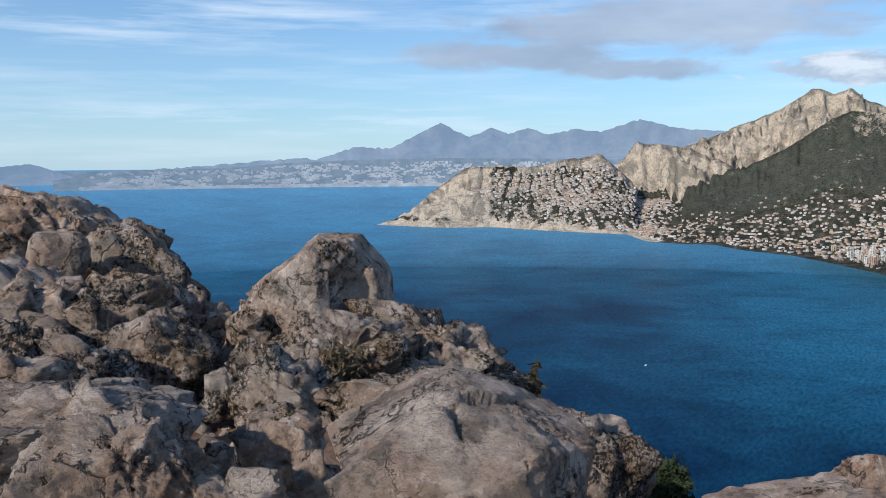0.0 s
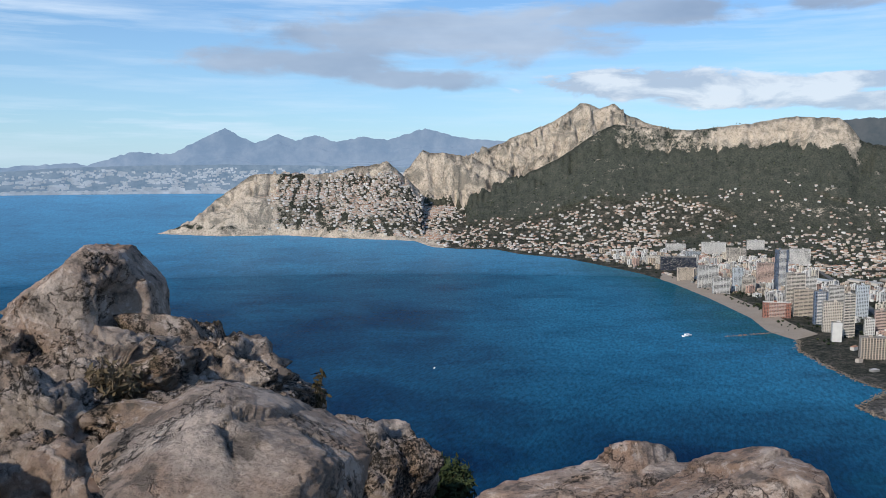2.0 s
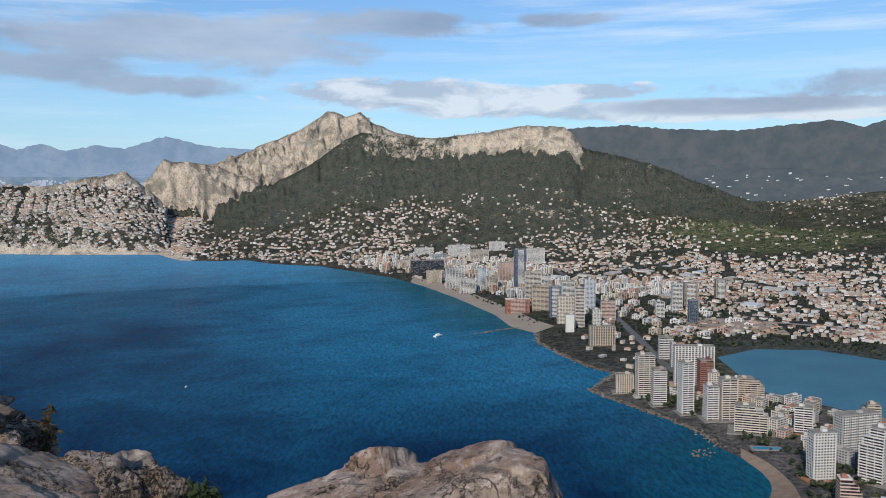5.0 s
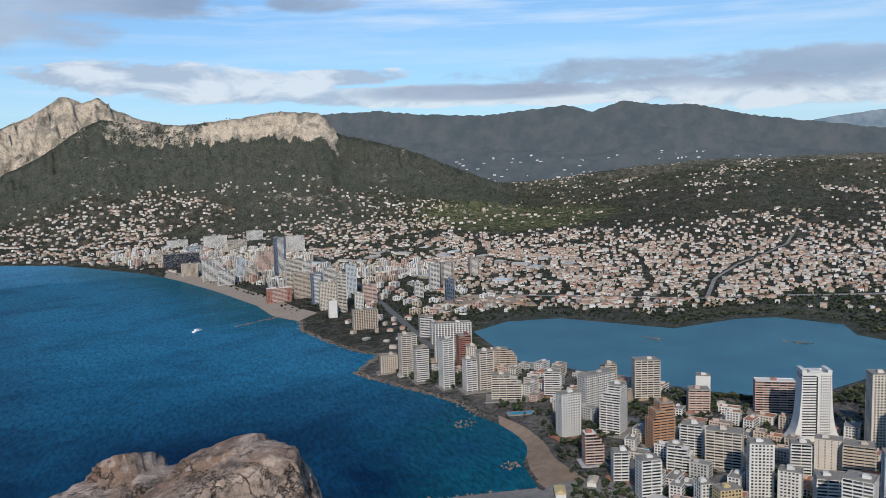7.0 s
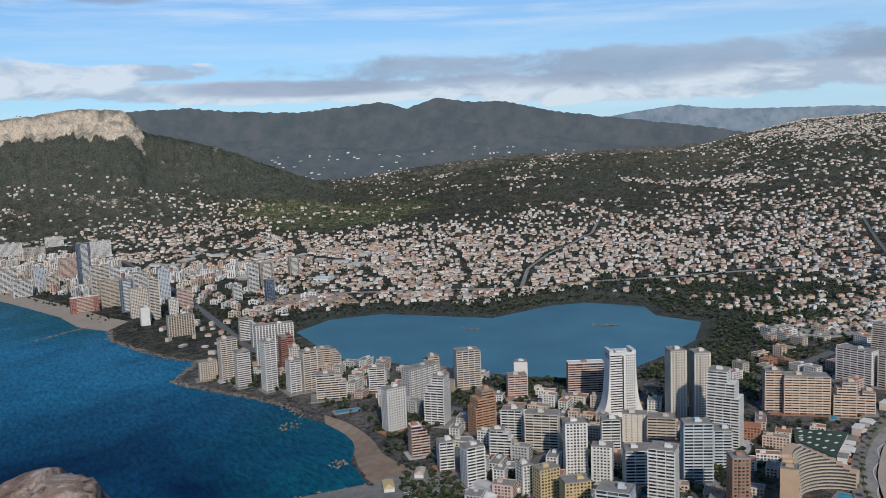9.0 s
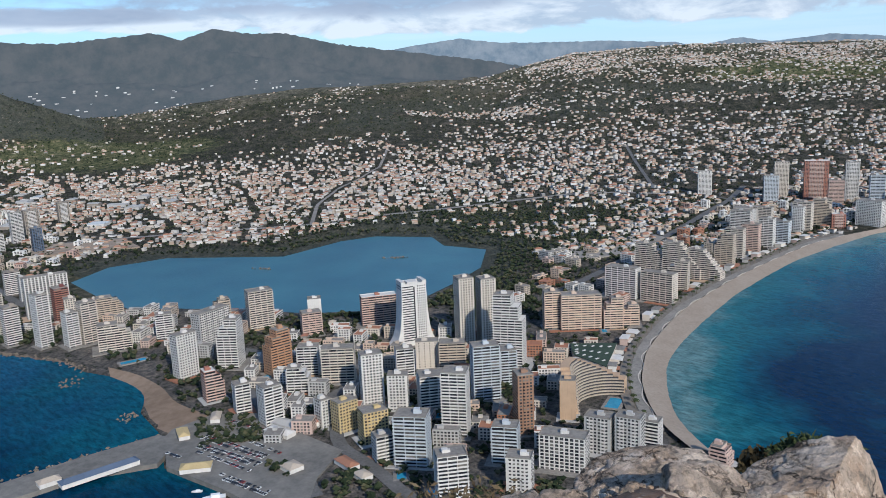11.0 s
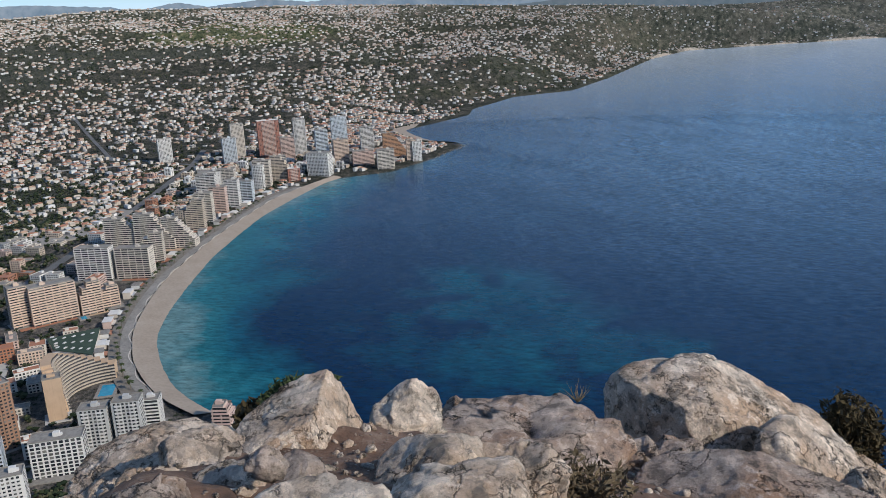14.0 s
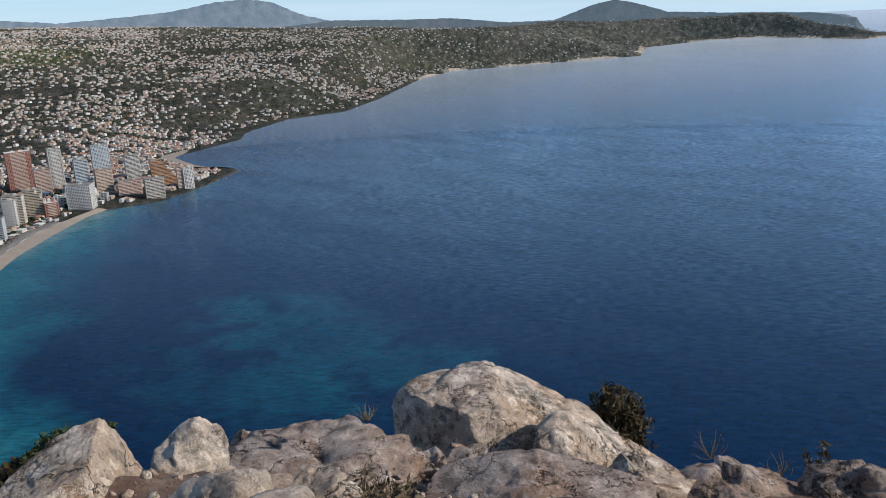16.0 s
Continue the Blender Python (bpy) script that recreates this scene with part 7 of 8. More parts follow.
def shed(x, y, w, d, yaw, label, roof="ochre"):
    home = new("harbour_shed")
    home.matrix_basis = pose(x, y, 4.5, 0, 0, yaw)
    tagged(home, label, "shed")
    share("wall", box_mesh("wall", [(-w / 2, w / 2, -d / 2, d / 2, -0.1, 4.0)], WALL["white"]), home)
    me = bpy.data.meshes.new("roof")
    e = 0.6
    me.from_pydata([(-w / 2 - e, -d / 2 - e, 4.0), (w / 2 + e, -d / 2 - e, 4.0), (w / 2 + e, d / 2 + e, 4.0), (-w / 2 - e, d / 2 + e, 4.0), (-w / 2 + d / 2.4, 0, 6.6), (w / 2 - d / 2.4, 0, 6.6)], [],
                   [(0, 1, 5, 4), (2, 3, 4, 5), (1, 2, 5), (3, 0, 4), (0, 3, 2, 1)])
    me.materials.append(WALL[roof])
    share("roof", me, home)
    n = int(w / 3.4)
    door = box_mesh("door", [(-1.0, 1.0, -d / 2 - 0.08, -d / 2 + 0.1, 0, 2.6)], RAIL)
    for i in range(n):
        share("door", door, home, (i - (n - 1) / 2) * 3.2)
    TOWERS.append((x, y, w * 0.5))


shed(648, 462, 22, 10, 40, "white harbour shed with a sand-coloured hipped roof")
shed(588, 410, 26, 13, 115, "white harbour shed with a sand-coloured hipped roof")
shed(690, 452, 20, 9, 25, "white harbour shed with a pale roof", "sand")
shed(562, 488, 66, 11, 148, "long fish-market hall with a dark roof", "blue")
shed(538, 520, 18, 10, 148, "small harbour building with a brown roof", "sand")
shed(606, 328, 16, 14, 60, "round-arched pale harbour office", "sand")
shed(622, 284, 24, 11, 55, "low house with a red tiled roof", "terracotta")
shed(604, 262, 14, 11, 55, "low house with a pale roof", "sand")
shed(690, 380, 40, 14, 72, "long low market hall with a grey roof", "grey")
shed(670, 372, 30, 12, 72, "low hall with a white roof", "white")
shed(700, 352, 18, 12, 50, "low restaurant with a red roof", "brick")


def pool(x, y, w, d, yaw, label):
    home = new("swimming_pool")
    home.matrix_basis = pose(x, y, ground_z(x, y) + 0.5, 0, 0, yaw)
    tagged(home, label, "pool")
    share("water", box_mesh("water", [(-w / 2, w / 2, -d / 2, d / 2, -0.5, 0.32)], POOL), home, label="clear blue pool water")
    share("rim", box_mesh("rim", [(-w / 2 - 3, w / 2 + 3, -d / 2 - 3, -d / 2, -1, 0.42), (-w / 2 - 3, w / 2 + 3, d / 2, d / 2 + 3, -1, 0.42), (-w / 2 - 3, -w / 2, -d / 2, d / 2, -1, 0.42), (w / 2, w / 2 + 3, -d / 2, d / 2, -1, 0.42)], PAVING), home)


for _x, _y, _w, _d, _a, _l in ((807, 462, 17, 9, -30, "blue pool between apartment blocks"), (615, 232, 12, 8, 20, "small blue pool beside a block"), (832, 652, 30, 9, -40, "long blue pool above the cove"),
                               (885, 520, 10, 7, 0, "small blue pool between buildings"), (965, 404, 14, 9, 0, "blue pool below the hotel"), (742, 236, 12, 8, 10, "small blue pool between buildings"), (592, 198, 11, 8, 20, "small blue pool beside a block"),
                               (806, 76, 26, 13, -8, "large blue pool in the crescent's garden"), (1040, 110, 12, 6, 15, "blue hotel pool with paved rim")):
    pool(_x, _y, _w, _d, _a, _l)


def roof_garden(ring, z, label):
    """A low hall under a wide green flat roof with rows of skylights."""
    home = new("market_hall")
    p = np.array(ring, float)
    c = p.mean(0)
    home.matrix_basis = pose(c[0], c[1], z)
    tagged(home, label, "hall")
    q = p - c
    n = len(q)
    mesh_object("wall", [(*v, -4.0) for v in q * 0.98] + [(*v, 6.0) for v in q * 0.98], [(i, (i + 1) % n, n + (i + 1) % n, n + i) for i in range(n)], WALL["cream"], home)
    mesh_object("roof", [(*v, 6.0) for v in q] + [(*v, 6.7) for v in q], [(i, (i + 1) % n, n + (i + 1) % n, n + i) for i in range(n)] + [tuple(range(n, 2 * n)), tuple(range(n - 1, -1, -1))], simple("green_roof", (0.03, 0.05, 0.035), (0.06, 0.085, 0.06), 0.2), home, "dark green flat roof")
    light = box_mesh("skylight", [(-2.2, 2.2, -1.1, 1.1, 6.6, 7.3)], WALL["white"])
    for i in range(5):
        for j in range(3):
            u, v = (i + 0.7) / 5.4, (j + 0.6) / 3.2
            s = q[0] * (1 - u) * (1 - v) + q[1] * u * (1 - v) + q[2] * u * v + q[3] * (1 - u) * v
            share("skylight", light, home, s[0], s[1], 0, -35)


roof_garden([(960, 142), (972, 88), (888, 92), (922, 132)], 5.0, "low hall with a dark green roof and white skylights")
TOWERS.append((935, 113, 38))


def car_kind(colour, mat):
    home = new("car")
    tagged(home, colour + " car parked by the harbour", "car", "parked cars")
    share("body", box_mesh("body", [(-2.1, 2.1, -0.88, 0.88, 0.3, 0.85)], mat), home)
    me = bpy.data.meshes.new("cabin")
    me.from_pydata([(-1.5, -0.8, 0.85), (1.2, -0.8, 0.85), (1.2, 0.8, 0.85), (-1.5, 0.8, 0.85), (-1.0, -0.65, 1.45), (0.6, -0.65, 1.45), (0.6, 0.65, 1.45), (-1.0, 0.65, 1.45)], [],
                   [(4, 5, 6, 7), (0, 1, 5, 4), (1, 2, 6, 5), (2, 3, 7, 6), (3, 0, 4, 7)])
    me.materials.append(GLASS)
    share("cabin", me, home)
    wheel = box_mesh("wheel", [(-0.32, 0.32, -0.1, 0.1, 0.0, 0.6)], RAIL)
    for sx in (-1.3, 1.3):
        for sy in (-0.85, 0.85):
            share("wheel", wheel, home, sx, sy)
    return home


_paints = []
for _n, _c in (("white", (0.7, 0.7, 0.7)), ("dark grey", (0.05, 0.05, 0.055)), ("silver", (0.4, 0.41, 0.42)), ("red", (0.3, 0.03, 0.03))):
    _m, _t, _b = material("car_paint_" + _n.replace(" ", "_"))
    wired(_t, _b, _c, 0.3)
    _paints.append(car_kind(_n, _m))
_k = 0
for _a, _b, _turn in (((651, 438), (624, 359), 0), ((646, 440), (619, 361), 0), ((634, 434), (609, 358), 0), ((629, 436), (604, 360), 0), ((619, 428), (594, 360), 0), ((659, 416), (630, 348), 0),
                      ((584, 383), (564, 326), 0), ((577, 378), (559, 326), 0), ((611, 454), (605, 436), 0), ((690, 440), (668, 366), 0)):
    _n = int(math.hypot(_b[0] - _a[0], _b[1] - _a[1]) / 2.7)
    _way = math.degrees(math.atan2(_b[1] - _a[1], _b[0] - _a[0]))
    for _i in range(_n):
        if _rng.random() < 0.2:
            continue
        _x, _y = _a[0] + (_b[0] - _a[0]) * _i / _n, _a[1] + (_b[1] - _a[1]) * _i / _n
        if any((_x - a) ** 2 + (_y - b) ** 2 < (r * 0.7) ** 2 for a, b, r in TOWERS):
            continue
        _m4 = pose(_x, _y, 4.62, 0, 0, _way + 90 + _rng.uniform(-4, 4))
        if _k < 4:
            _paints[_k].matrix_basis = _m4
        else:
            copy_thing(_paints[_rng.choice([0, 0, 0, 0, 1, 1, 1, 2, 2, 2, 2, 3])], _m4)
        _k += 1


def palm_tree():
    home = new("palm_tree")
    tagged(home, "tall palm with a ringed trunk beside the paved promenade", "tree", "palms along the promenade")
    vs, fs = [], []
    for k in range(6):
        r = 0.32 - 0.025 * k
        vs += [(0.25 * math.sin(k * 0.5) + r * math.cos(i * 1.047), r * math.sin(i * 1.047), k * 1.5) for i in range(6)]
    for k in range(5):
        fs += [(6 * k + i, 6 * k + (i + 1) % 6, 6 * k + 6 + (i + 1) % 6, 6 * k + 6 + i) for i in range(6)]
    mesh_object("trunk", vs, fs, STONE, home)
    rng, vs, fs = random.Random(2), [], []
    for i in range(26):
        a, up = i * 2.4, rng.uniform(-0.2, 1.0)
        reach = rng.uniform(2.4, 3.4)
        for k in range(5):
            u = k / 4
            w = 0.45 * math.sin(0.4 + u * 2.6)
            q = reach * u
            z = 7.6 + up * 1.6 * u - 1.9 * u * u
            vs += [(0.15 + q * math.cos(a) - w * math.sin(a), q * math.sin(a) + w * math.cos(a), z), (0.15 + q * math.cos(a) + w * math.sin(a), q * math.sin(a) - w * math.cos(a), z - 0.15)]
        b = i * 10
        fs += [(b + 2 * k, b + 2 * k + 1, b + 2 * k + 3, b + 2 * k + 2) for k in range(4)]
    mesh_object("crown", vs, fs, LEAF, home)
    return home


_palm = palm_tree()
_line = resample([(750, 38), (798, 54), (866, 67), (960, 68), (1022, 59), (1092, 45), (1166, 25), (1236, -1), (1328, -37), (1414, -77), (1509, -125), (1600, -176)], 17)
for _i, (_x, _y) in enumerate(_line):
    _m4 = pose(_x + _rng.uniform(-3, 3), _y + _rng.uniform(-1, 4), ground_z(_x, _y) + 1.0, 0, 0, _rng.uniform(0, 360)) @ Matrix.Scale(_rng.uniform(0.8, 1.25), 4)
    if _i == 0:
        _palm.matrix_basis = _m4
    else:
        copy_thing(_palm, _m4)


def boat(x, y, length, yaw, label, z=0.0):
    home = new("boat")
    home.matrix_basis = pose(x, y, z, 0, 0, yaw)
    tagged(home, label, "boat")
    n = 9
    vs, fs = [], []
    for i in range(n):
        k = i / (n - 1)
        b = length * 0.16 * (1 - max(0, (k - 0.45) / 0.55) ** 2.2)
        xx = (k - 0.5) * length
        vs += [(xx, -b, length * 0.1 + k * 0.3), (xx, -b * 0.6, -0.3), (xx, b * 0.6, -0.3), (xx, b, length * 0.1 + k * 0.3)]
    for i in range(n - 1):
        q = 4 * i
        fs += [(q, q + 4, q + 5, q + 1), (q + 1, q + 5, q + 6, q + 2), (q + 2, q + 6, q + 7, q + 3), (q + 3, q + 7, q + 4, q)]
    fs.append((0, 1, 2, 3))
    mesh_object("hull", vs, fs, BOAT, home)
    share("cabin", box_mesh("cabin", [(-length * 0.28, length * 0.08, -length * 0.09, length * 0.09, length * 0.09, length * 0.22)], BOAT), home)


boat(870, 1482, 26, 20, "low white raft-like workboat on the bay")
boat(325, 1342, 8, 60, "small white motor boat on open water")
boat(968, 2800, 14, 10, "white boat near the beach")
boat(552, 372, 20, 120, "white motor yacht in the harbour")
boat(560, 392, 9, 110, "small white boat at the quay")
boat(548, 352, 9, 118, "small white boat at the quay")
boat(545, 344, 8, 118, "small white boat at the quay")


# ---- villas and trees, past counting ----
def scatter(n, az0, az1, r0, r1, seed, power=1.0):
    rng = np.random.RandomState(seed)
    a = np.radians(rng.uniform(az0, az1, n))
    r = r0 * (r1 / r0) ** (rng.uniform(0, 1, n) ** power)
    return np.sin(a) * r, np.cos(a) * r, rng


def build_villas():
    xs, ys = [], []
    for n, a0, a1, r0, r1, seed in ((34000, 46, 150, 1500, 7200, 1), (9000, 54, 108, 1600, 3800, 21), (7000, 36, 56, 2300, 4300, 22), (12000, 3, 48, 2300, 5200, 2), (5200, 2.6, 15, 3700, 5300, 3), (900, 40, 75, 1000, 1700, 6), (5000, 100, 124, 2000, 3400, 8), (9000, 108, 151, 3800, 11500, 9), (15000, 62, 126, 4000, 6700, 10), (8000, 1.6, 14, 3650, 4900, 15), (3000, 26, 47, 3600, 4700, 17), (9000, 79, 106, 5500, 6650, 16)):
        x, y, rng = scatter(n, a0, a1, r0, r1, seed)
        xs.append(x)
        ys.append(y)
    x, y = np.concatenate(xs), np.concatenate(ys)
    rng = np.random.RandomState(3)
    h, wood, town, bare, sd = terrain(x, y)
    mere = signed(LAGOON, x, y)
    p = np.stack([x, y, 0 * x], 1)
    r = np.hypot(x, y)
    clump = smooth(fbm(p / 330, 3, 91), -0.6, 0.0)
    far = smooth(r, 4200, 5200)
    dens = np.clip(1 - wood * 1.12, 0.0, 1) * np.where(bare < 0.45, 1, np.clip(1 - bare, 0, 1)) * (0.25 + 0.75 * clump) * (1 - 0.1 * far)
    az = np.degrees(np.arctan2(x, y))
    field = smooth(az, 38, 46) * smooth(-az, -84, -70)
    green = np.exp(-((az - 52) / 6.5) ** 2 - ((r - 3900) / 620) ** 2)
    dens = dens * (1 - np.clip(green * 1.5, 0, 0.92)) * (1 - field * smooth(r, 2700, 3500) * np.where(fbm(p / 420, 3, 93) > 0.22, 0.15, 0.93))
    ok = (sd > 26) & (mere < -75) & (h > 2.4) & (rng.uniform(0, 1, len(x)) < dens) & clear_of(x, y, 7) & clear_of_roads(x, y, 15)
    ok &= ~((r < 1250) & (sd < 120))
    # streets: villas stand in bending rows with gaps between them
    turn = 0.7 + 0.5 * fbm(p / 2600, 2, 97)
    along = (x * np.cos(turn) + y * np.sin(turn) + 60 * fbm(p / 420, 2, 98)) / 52
    across = (y * np.cos(turn) - x * np.sin(turn) + 60 * fbm(p / 420, 2, 99)) / 150
    ok &= (np.abs(along % 1 - 0.5) > 0.15) & (np.abs(across % 1 - 0.5) > 0.05)
    x, y, h, r, turn = x[ok], y[ok], h[ok], r[ok], turn[ok]
    n = len(x)
    grow = 1 + 0.25 * smooth(r, 3500, 9000)
    w, d, t = rng.uniform(7, 15, n) * grow, rng.uniform(6, 9.5, n) * grow, rng.choice([3.2, 3.4, 6.2, 6.4, 6.8], n)
    a = turn + rng.choice([0.0, math.pi / 2], n) + rng.normal(size=n) * 0.16
    flat = rng.uniform(0, 1, n) < 0.42
    rise = np.where(flat, 0.05, rng.uniform(1.6, 2.6, n))
    e = np.where(flat, 0.0, 0.5)
    cx = np.stack([-w / 2, w / 2, w / 2, -w / 2], 1)
    cy = np.stack([-d / 2, -d / 2, d / 2, d / 2], 1)
    z = h[:, None] + np.zeros((1, 4))
    ex, ey = cx + np.sign(cx) * e[:, None], cy + np.sign(cy) * e[:, None]
    rx = np.stack([-(w - d * 0.8) / 2, (w - d * 0.8) / 2], 1) * np.where(flat, 1.6, 1)[:, None]
    rx = np.where(np.abs(rx) > 0.2, rx, np.array([-0.2, 0.2]))
    lx = np.concatenate([cx, cx, ex, rx], 1)
    ly = np.concatenate([cy, cy, ey, 0 * rx], 1)
    lz = np.concatenate([z - 3, z + t[:, None], z + t[:, None] + 0.02, (h + t + rise)[:, None] + np.zeros((1, 2))], 1)
    c, s = np.cos(a)[:, None], np.sin(a)[:, None]
    vx, vy = x[:, None] + lx * c - ly * s, y[:, None] + lx * s + ly * c
    v = np.stack([vx, vy, lz], 2).reshape(-1, 3)
    walls = np.array([(0, 1, 5, 4), (1, 2, 6, 5), (2, 3, 7, 6), (3, 0, 4, 7)])
    roofs = np.array([(8, 9, 13, 12), (10, 11, 12, 13), (9, 10, 13, 13), (11, 8, 12, 12)])
    b = (np.arange(n) * 14)[:, None, None]
    quads = np.concatenate([(walls[None] + b).reshape(-1, 4), (roofs[None, :2] + b).reshape(-1, 4)])
    tris = np.concatenate([(np.array([(9, 10, 13), (11, 8, 12)])[None] + b).reshape(-1, 3)])
    kind_roof = np.where(flat, 0, 1)
    fm = [0] * (4 * n) + list(np.repeat(kind_roof, 2)) + list(np.repeat(kind_roof, 2))
    m, t2, bb = material("villa_walls")
    rnd = nd(t2, "ShaderNodeNewGeometry").outputs["Random Per Island"]
    wired(t2, bb, ramp(t2, rnd, [(0.0, (0.5, 0.475, 0.44)), (0.3, (0.44, 0.38, 0.315)), (0.56, (0.34, 0.27, 0.21)), (0.72, (0.25, 0.235, 0.215)), (0.86, (0.62, 0.6, 0.57))], "CONSTANT"), 0.85)
    m2, t3, b3 = material("villa_roofs")
    rnd = nd(t3, "ShaderNodeNewGeometry").outputs["Random Per Island"]
    wired(t3, b3, ramp(t3, rnd, [(0.0, (0.36, 0.19, 0.12)), (0.4, (0.42, 0.27, 0.18)), (0.62, (0.3, 0.14, 0.09)), (0.8, (0.47, 0.4, 0.32))], "CONSTANT"), 0.85)
    ob = mesh_object("villas", draw_in(v), list(map(tuple, quads)) + list(map(tuple, tris)), m, mats=[m, m2], face_mat=fm)
    tagged(ob, "white and cream villas with red tiled roofs on the hillsides", "houses", kind="stuff")


build_villas()


def build_trees():
    xs, ys = [], []
    for n, a0, a1, r0, r1, seed in ((64000, 44, 152, 1150, 6500, 11), (16000, 3, 48, 1700, 5600, 12), (15000, 40, 106, 540, 1300, 13), (5000, 62, 100, 1350, 2100, 14)):
        x, y, _ = scatter(n, a0, a1, r0, r1, seed)
        xs.append(x)
        ys.append(y)
    x, y = np.concatenate(xs), np.concatenate(ys)
    rng = np.random.RandomState(4)
    h, wood, town, bare, sd = terrain(x, y)
    mere = signed(LAGOON, x, y)
    r = np.hypot(x, y)
    p = np.stack([x, y, 0 * x], 1)
    clump = smooth(fbm(p / 70, 3, 95), -0.3, 0.35)
    dens = np.clip(0.2 + 0.8 * clump + wood * 0.8, 0, 1) * np.clip(1.05 - bare, 0, 1)
    dens = dens * np.where((h > 90) & (r < 5600) & (np.degrees(np.arctan2(x, y)) < 48), 0.35, 1.0)
    ok = (sd > 22) & (mere < -12) & (h > 2.0) & (rng.uniform(0, 1, len(x)) < dens) & clear_of(x, y, 1.0) & clear_of_roads(x, y, 9)
    ok &= ~((sd < 62) & (x > 720) & (y < 110) & (y > -420) & (rng.uniform(0, 1, len(x)) < 0.86))
    ok &= ~((r < 760) & (y > 290)) | ((np.abs(x - 603) < 11) & (np.abs(y - 338) < 16))
    x, y, h, r = x[ok], y[ok], h[ok], r[ok]
    n = len(x)
    ball = np.array([(0, 0, 1), (0.9, 0, 0.35), (0.25, 0.85, 0.3), (-0.75, 0.5, 0.4), (-0.7, -0.55, 0.3), (0.3, -0.85, 0.4), (0, 0, -0.6)])
    tri = np.array([(0, 1, 2), (0, 2, 3), (0, 3, 4), (0, 4, 5), (0, 5, 1), (6, 2, 1), (6, 3, 2), (6, 4, 3), (6, 5, 4), (6, 1, 5)])
    s = rng.uniform(1.8, 4.2, n) * (1 + 0.5 * smooth(r, 2500, 6000))
    v = ball[None] * (s[:, None, None] * np.array([1, 1, 0.95])) * rng.uniform(0.65, 1.35, (n, 7, 3))
    v = v + np.stack([x, y, h + s * 0.75], 1)[:, None, :]
    near = np.repeat(np.where(r < 1350)[0], 3)
    more = v[near] * 1.0
    more = (more - more.mean(1, keepdims=True)) * rng.uniform(0.5, 0.85, (len(near), 1, 1)) + more.mean(1, keepdims=True) + rng.normal(size=(len(near), 1, 3)) * s[near][:, None, None] * np.array([0.6, 0.6, 0.35])
    v = np.concatenate([v, more])
    n = len(v)
    f = (tri[None] + (np.arange(n) * 7)[:, None, None]).reshape(-1, 3)
    m, t, b = material("tree_crowns")
    rnd = nd(t, "ShaderNodeNewGeometry").outputs["Random Per Island"]
    wired(t, b, ramp(t, rnd, [(0.0, (0.014, 0.022, 0.012)), (0.4, (0.026, 0.038, 0.02)), (0.75, (0.048, 0.056, 0.029)), (1.0, (0.09, 0.085, 0.048))]), 0.95)
    b.inputs["Specular IOR Level"].default_value = 0.1
    ob = mesh_object("trees", draw_in(v.reshape(-1, 3)), f, m)
    tagged(ob, "dark green pines and garden trees across the plain", "trees", kind="stuff")


build_trees()

# ---- plants and rubble on the summit ----
def shrub(x, y, z, wide, high, seed, leaf, stem, label, stems=60, leaves=900, name="shrub", lean=0.0, leaf_size=0.018):
    """A bush: branching stems from one root and many small leaves, with gaps and an uneven outline."""
    rng = np.random.RandomState(seed)
    home = new(name)
    home.matrix_basis = pose(x, y, TOP + z)
    tagged(home, label, "plant")
    vs, fs, tips = [], [], []
    for i in range(stems):
        a = rng.uniform(0, 6.283)
        out = wide * rng.uniform(0.1, 1.0) ** 0.7
        tip = np.array([math.cos(a) * out + lean * high, math.sin(a) * out, high * rng.uniform(0.55, 1.0) * math.sqrt(max(0.05, 1.05 - (out / wide) ** 2))])
        bend = rng.normal(size=3) * wide * 0.12
        last = None
        r0 = (0.006 + 0.004 * rng.uniform()) * (1.0 if leaves else 0.45)
        for k in np.linspace(0, 1, 5):
            c = tip * k + bend * math.sin(k * math.pi) * np.array([1, 1, 0.4])
            r = r0 * (1 - 0.75 * k)
            b = len(vs)
            vs += [(c[0] + r, c[1], c[2]), (c[0] - r * 0.5, c[1] + r * 0.87, c[2]), (c[0] - r * 0.5, c[1] - r * 0.87, c[2])]
            if last is not None:
                for j in range(3):
                    fs.append((last + j, last + (j + 1) % 3, b + (j + 1) % 3, b + j))
            last = b
            if k > 0.35:
                tips.append(c)
    tagged(mesh_object("branch_mass", vs, fs, stem, home), kind="stuff")
    if leaves:
        tips = np.array(tips)
        c = tips[rng.randint(len(tips), size=leaves)] + rng.normal(size=(leaves, 3)) * wide * 0.09
        u = rng.normal(size=(leaves, 3))
        u /= np.linalg.norm(u, axis=1)[:, None]
        w = np.cross(u, rng.normal(size=(leaves, 3)))
        w /= np.linalg.norm(w, axis=1)[:, None]
        s = leaf_size * rng.uniform(0.6, 1.6, leaves)[:, None]
        v = np.stack([c - u * s * 1.6, c + w * s * 0.5, c + u * s * 1.6, c - w * s * 0.5], 1).reshape(-1, 3)
        f = np.arange(leaves * 4).reshape(-1, 4)
        tagged(mesh_object("leaves", v, f, leaf, home), kind="stuff")
    return home


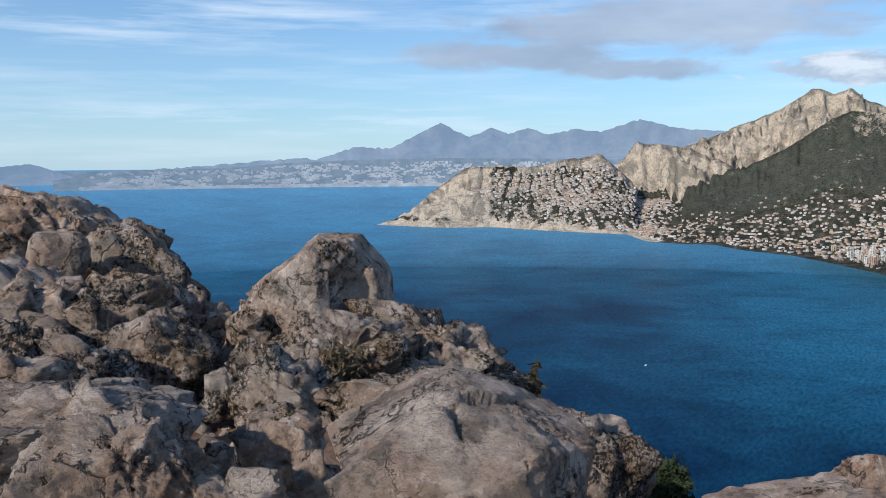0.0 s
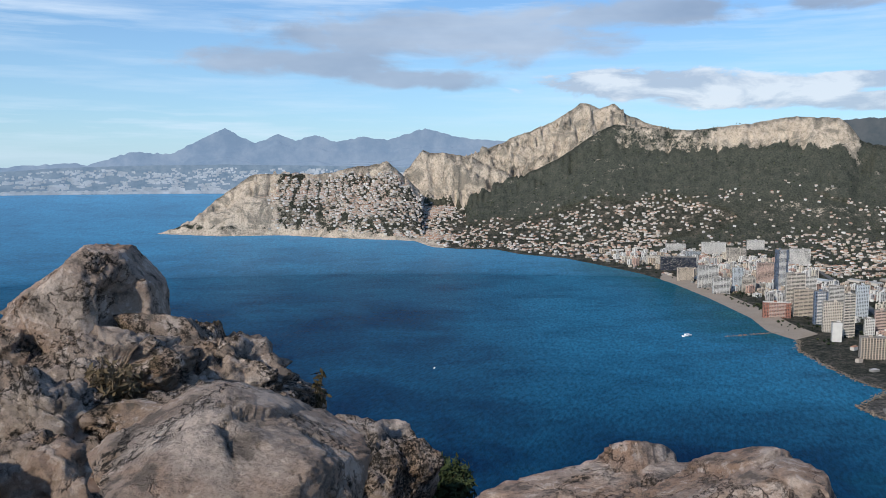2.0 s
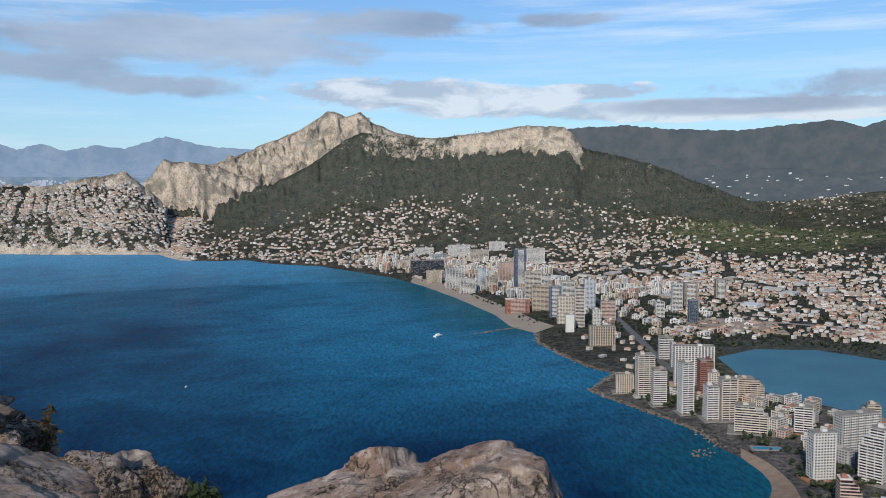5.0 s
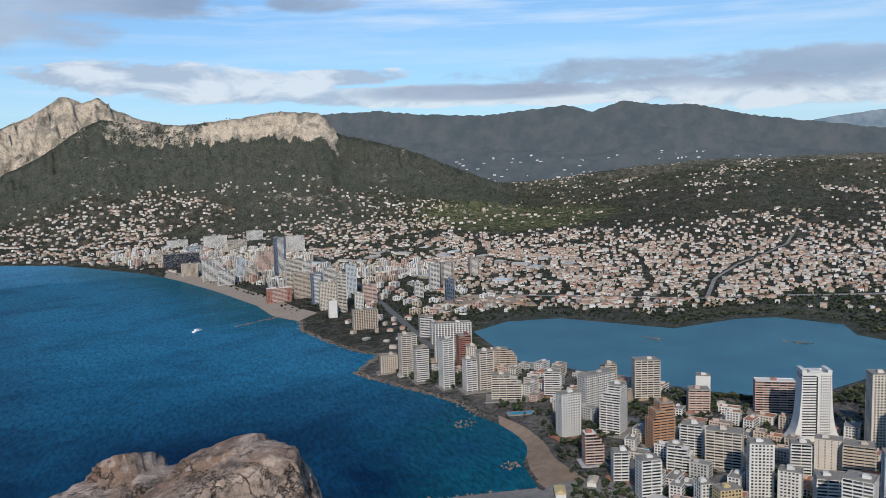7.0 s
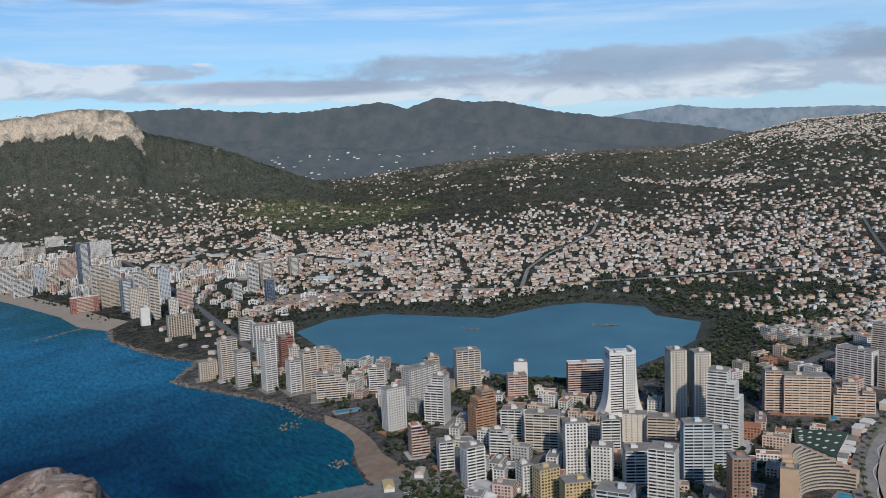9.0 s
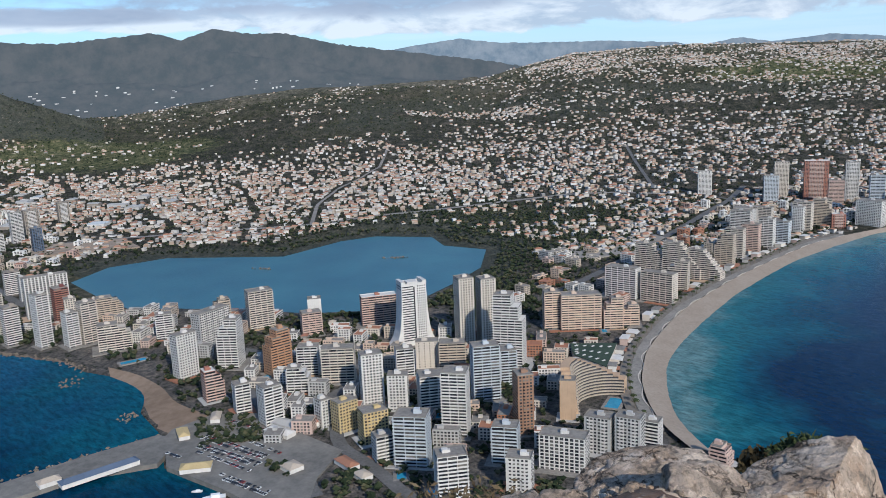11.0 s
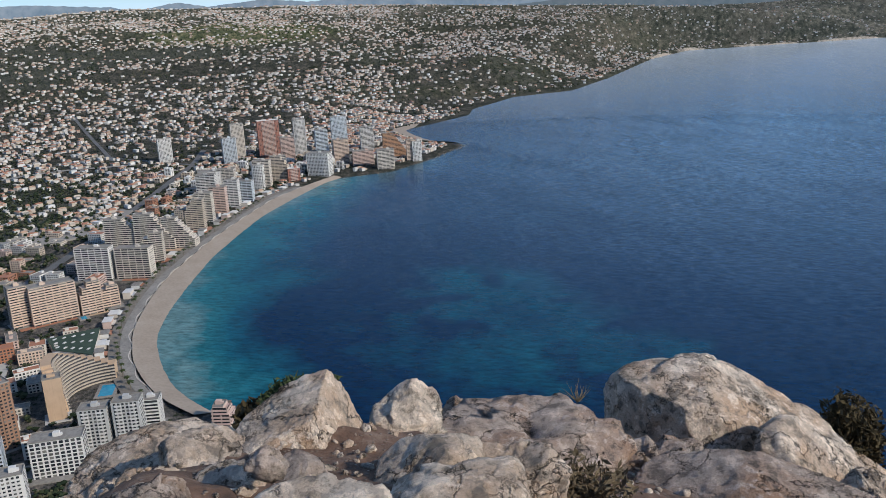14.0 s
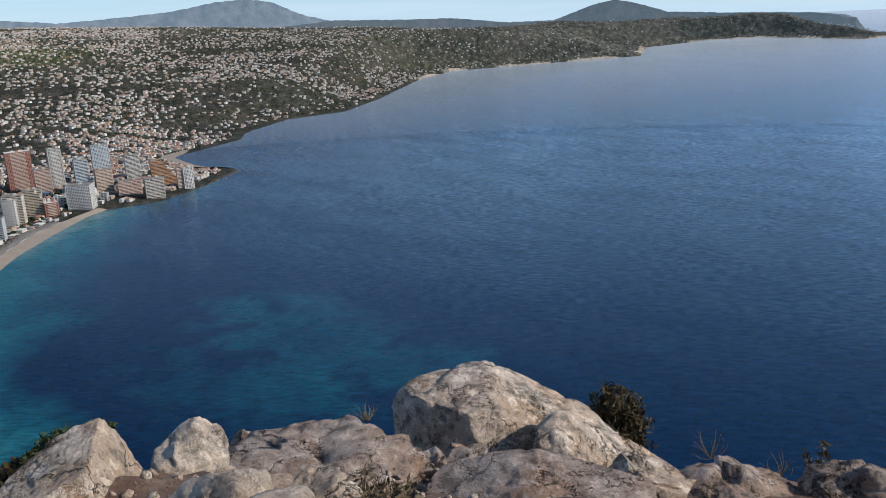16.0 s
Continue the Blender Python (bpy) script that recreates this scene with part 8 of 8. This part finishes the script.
# plants begin
shrub(5.19, -5.33, -3.45, 0.30, 0.62, 100, LEAF_DRY2, LEAF_DRY, "dark brown-green bush behind the big boulder", 220, 5200, "shrub", 0, 0.018)
shrub(3.74, -3.03, -2.27, 0.17, 0.24, 101, LEAF_DRY, LEAF_DRY, "dry bare twigs lying against the boulder", 46, 0, "dry_twigs", 0, 0.01)
shrub(2.81, -1.66, -1.48, 0.20, 0.14, 102, LEAF_DRY, LEAF_DRY, "dry yellow-green grass tuft between stones", 70, 700, "grass_tuft", 0, 0.012)
shrub(6.03, -1.04, -2.41, 0.27, 0.17, 103, LEAF_NEAR, LEAF_DRY, "low green juniper on the slope", 90, 3200, "shrub", 0, 0.022)
shrub(6.11, -0.77, -2.53, 0.20, 0.18, 104, LEAF_DRY2, LEAF_DRY, "low brown-green juniper on the slope", 90, 2400, "shrub", 0, 0.022)
shrub(5.84, -1.20, -2.27, 0.13, 0.14, 105, LEAF_NEAR, LEAF_DRY, "low green juniper on the slope", 70, 1800, "shrub", 0, 0.02)
shrub(3.54, 0.52, -1.68, 0.29, 0.22, 106, LEAF_DRY, LEAF_DRY, "grey leafless shrub on the slope", 120, 900, "shrub", 0, 0.012)
shrub(3.64, 0.82, -1.76, 0.25, 0.22, 107, LEAF_DRY, LEAF_DRY, "grey leafless shrub on the slope", 90, 600, "shrub", 0, 0.012)
shrub(1.49, 5.56, -2.31, 0.20, 0.29, 108, LEAF_NEAR, LEAF_DRY, "dark bush growing over the drop", 80, 2200, "shrub", 0, 0.018)
shrub(0.51, 4.95, -1.50, 0.06, 0.33, 109, LEAF_DRY2, LEAF_DRY, "thin dark plant at the edge of the drop", 14, 130, "shrub", 0.1, 0.016)
shrub(-0.51, 4.21, -1.16, 0.15, 0.27, 110, LEAF_DRY, LEAF_DRY, "reddish dry plant in a crack", 50, 500, "shrub", 0, 0.014)
shrub(4.70, -2.61, -2.11, 0.14, 0.14, 111, LEAF_DRY, LEAF_DRY, "thin dry stalks at the cliff edge", 22, 0, "dry_stalks", 0.2, 0.01)
shrub(3.82, -4.89, -2.79, 0.18, 0.27, 112, LEAF_DRY, LEAF_DRY, "thin dry stalks at the cliff edge", 16, 0, "dry_stalks", 0, 0.01)
shrub(3.42, -5.13, -2.86, 0.18, 0.24, 113, LEAF_DRY, LEAF_DRY, "thin dry stalks at the cliff edge", 14, 0, "dry_stalks", 0, 0.01)
shrub(3.04, -4.98, -2.63, 0.10, 0.35, 114, LEAF_DRY, LEAF_DRY, "tall dry umbel stalk at the cliff edge", 6, 60, "dry_stalk", 0, 0.02)
# plants end


def rubble(name, x0, x1, y0, y1, count, low, high, seed, mat, label):
    """Loose stones lying on the earth."""
    rng = np.random.RandomState(seed)
    bm = bmesh.new()
    bmesh.ops.create_icosphere(bm, subdivisions=2, radius=1.0)
    base = np.array([q.co for q in bm.verts])
    tri = np.array([[q.index for q in f.verts] for f in bm.faces])
    bm.free()
    x, y = rng.uniform(x0, x1, count), rng.uniform(y0, y1, count)
    z = TOP + summit_height(x, y)
    vs, fs = [], []
    for i in range(count):
        s = low * (high / low) ** (rng.uniform() ** 2.2)
        v = base * (1 + 0.28 * fbm(base * 1.4 + i * 3.1, 2, i % 40)[:, None])
        for _ in range(5):
            k = rng.normal(size=3)
            k /= np.linalg.norm(k)
            v = v - np.maximum(v @ k - 0.55, 0)[:, None] * k
        v = v * s * np.array([1, rng.uniform(0.6, 1), rng.uniform(0.45, 0.8)])
        a = rng.uniform(0, 6.283)
        v[:, :2] = v[:, :2] @ np.array([[math.cos(a), math.sin(a)], [-math.sin(a), math.cos(a)]])
        vs.append(v + np.array([x[i], y[i], z[i] + s * 0.15]))
        fs.append(tri + len(base) * i)
    ob = mesh_object(name, np.concatenate(vs), np.concatenate(fs), mat, smooth=True)
    tagged(ob, label, "stones", kind="stuff")


rubble("rubble", 2.2, 5.4, -3.6, 0.6, 1100, 0.01, 0.05, 5, ROCK_PALE, "loose pale stones on the red earth")
rubble("rubble", 3.6, 5.6, -3.4, -1.4, 420, 0.015, 0.07, 9, ROCK, "broken grey stones round the slab")
rubble("rubble", -2.4, 0.4, 1.9, 5.4, 700, 0.015, 0.12, 6, ROCK_DARK, "loose grey stones in the gully")
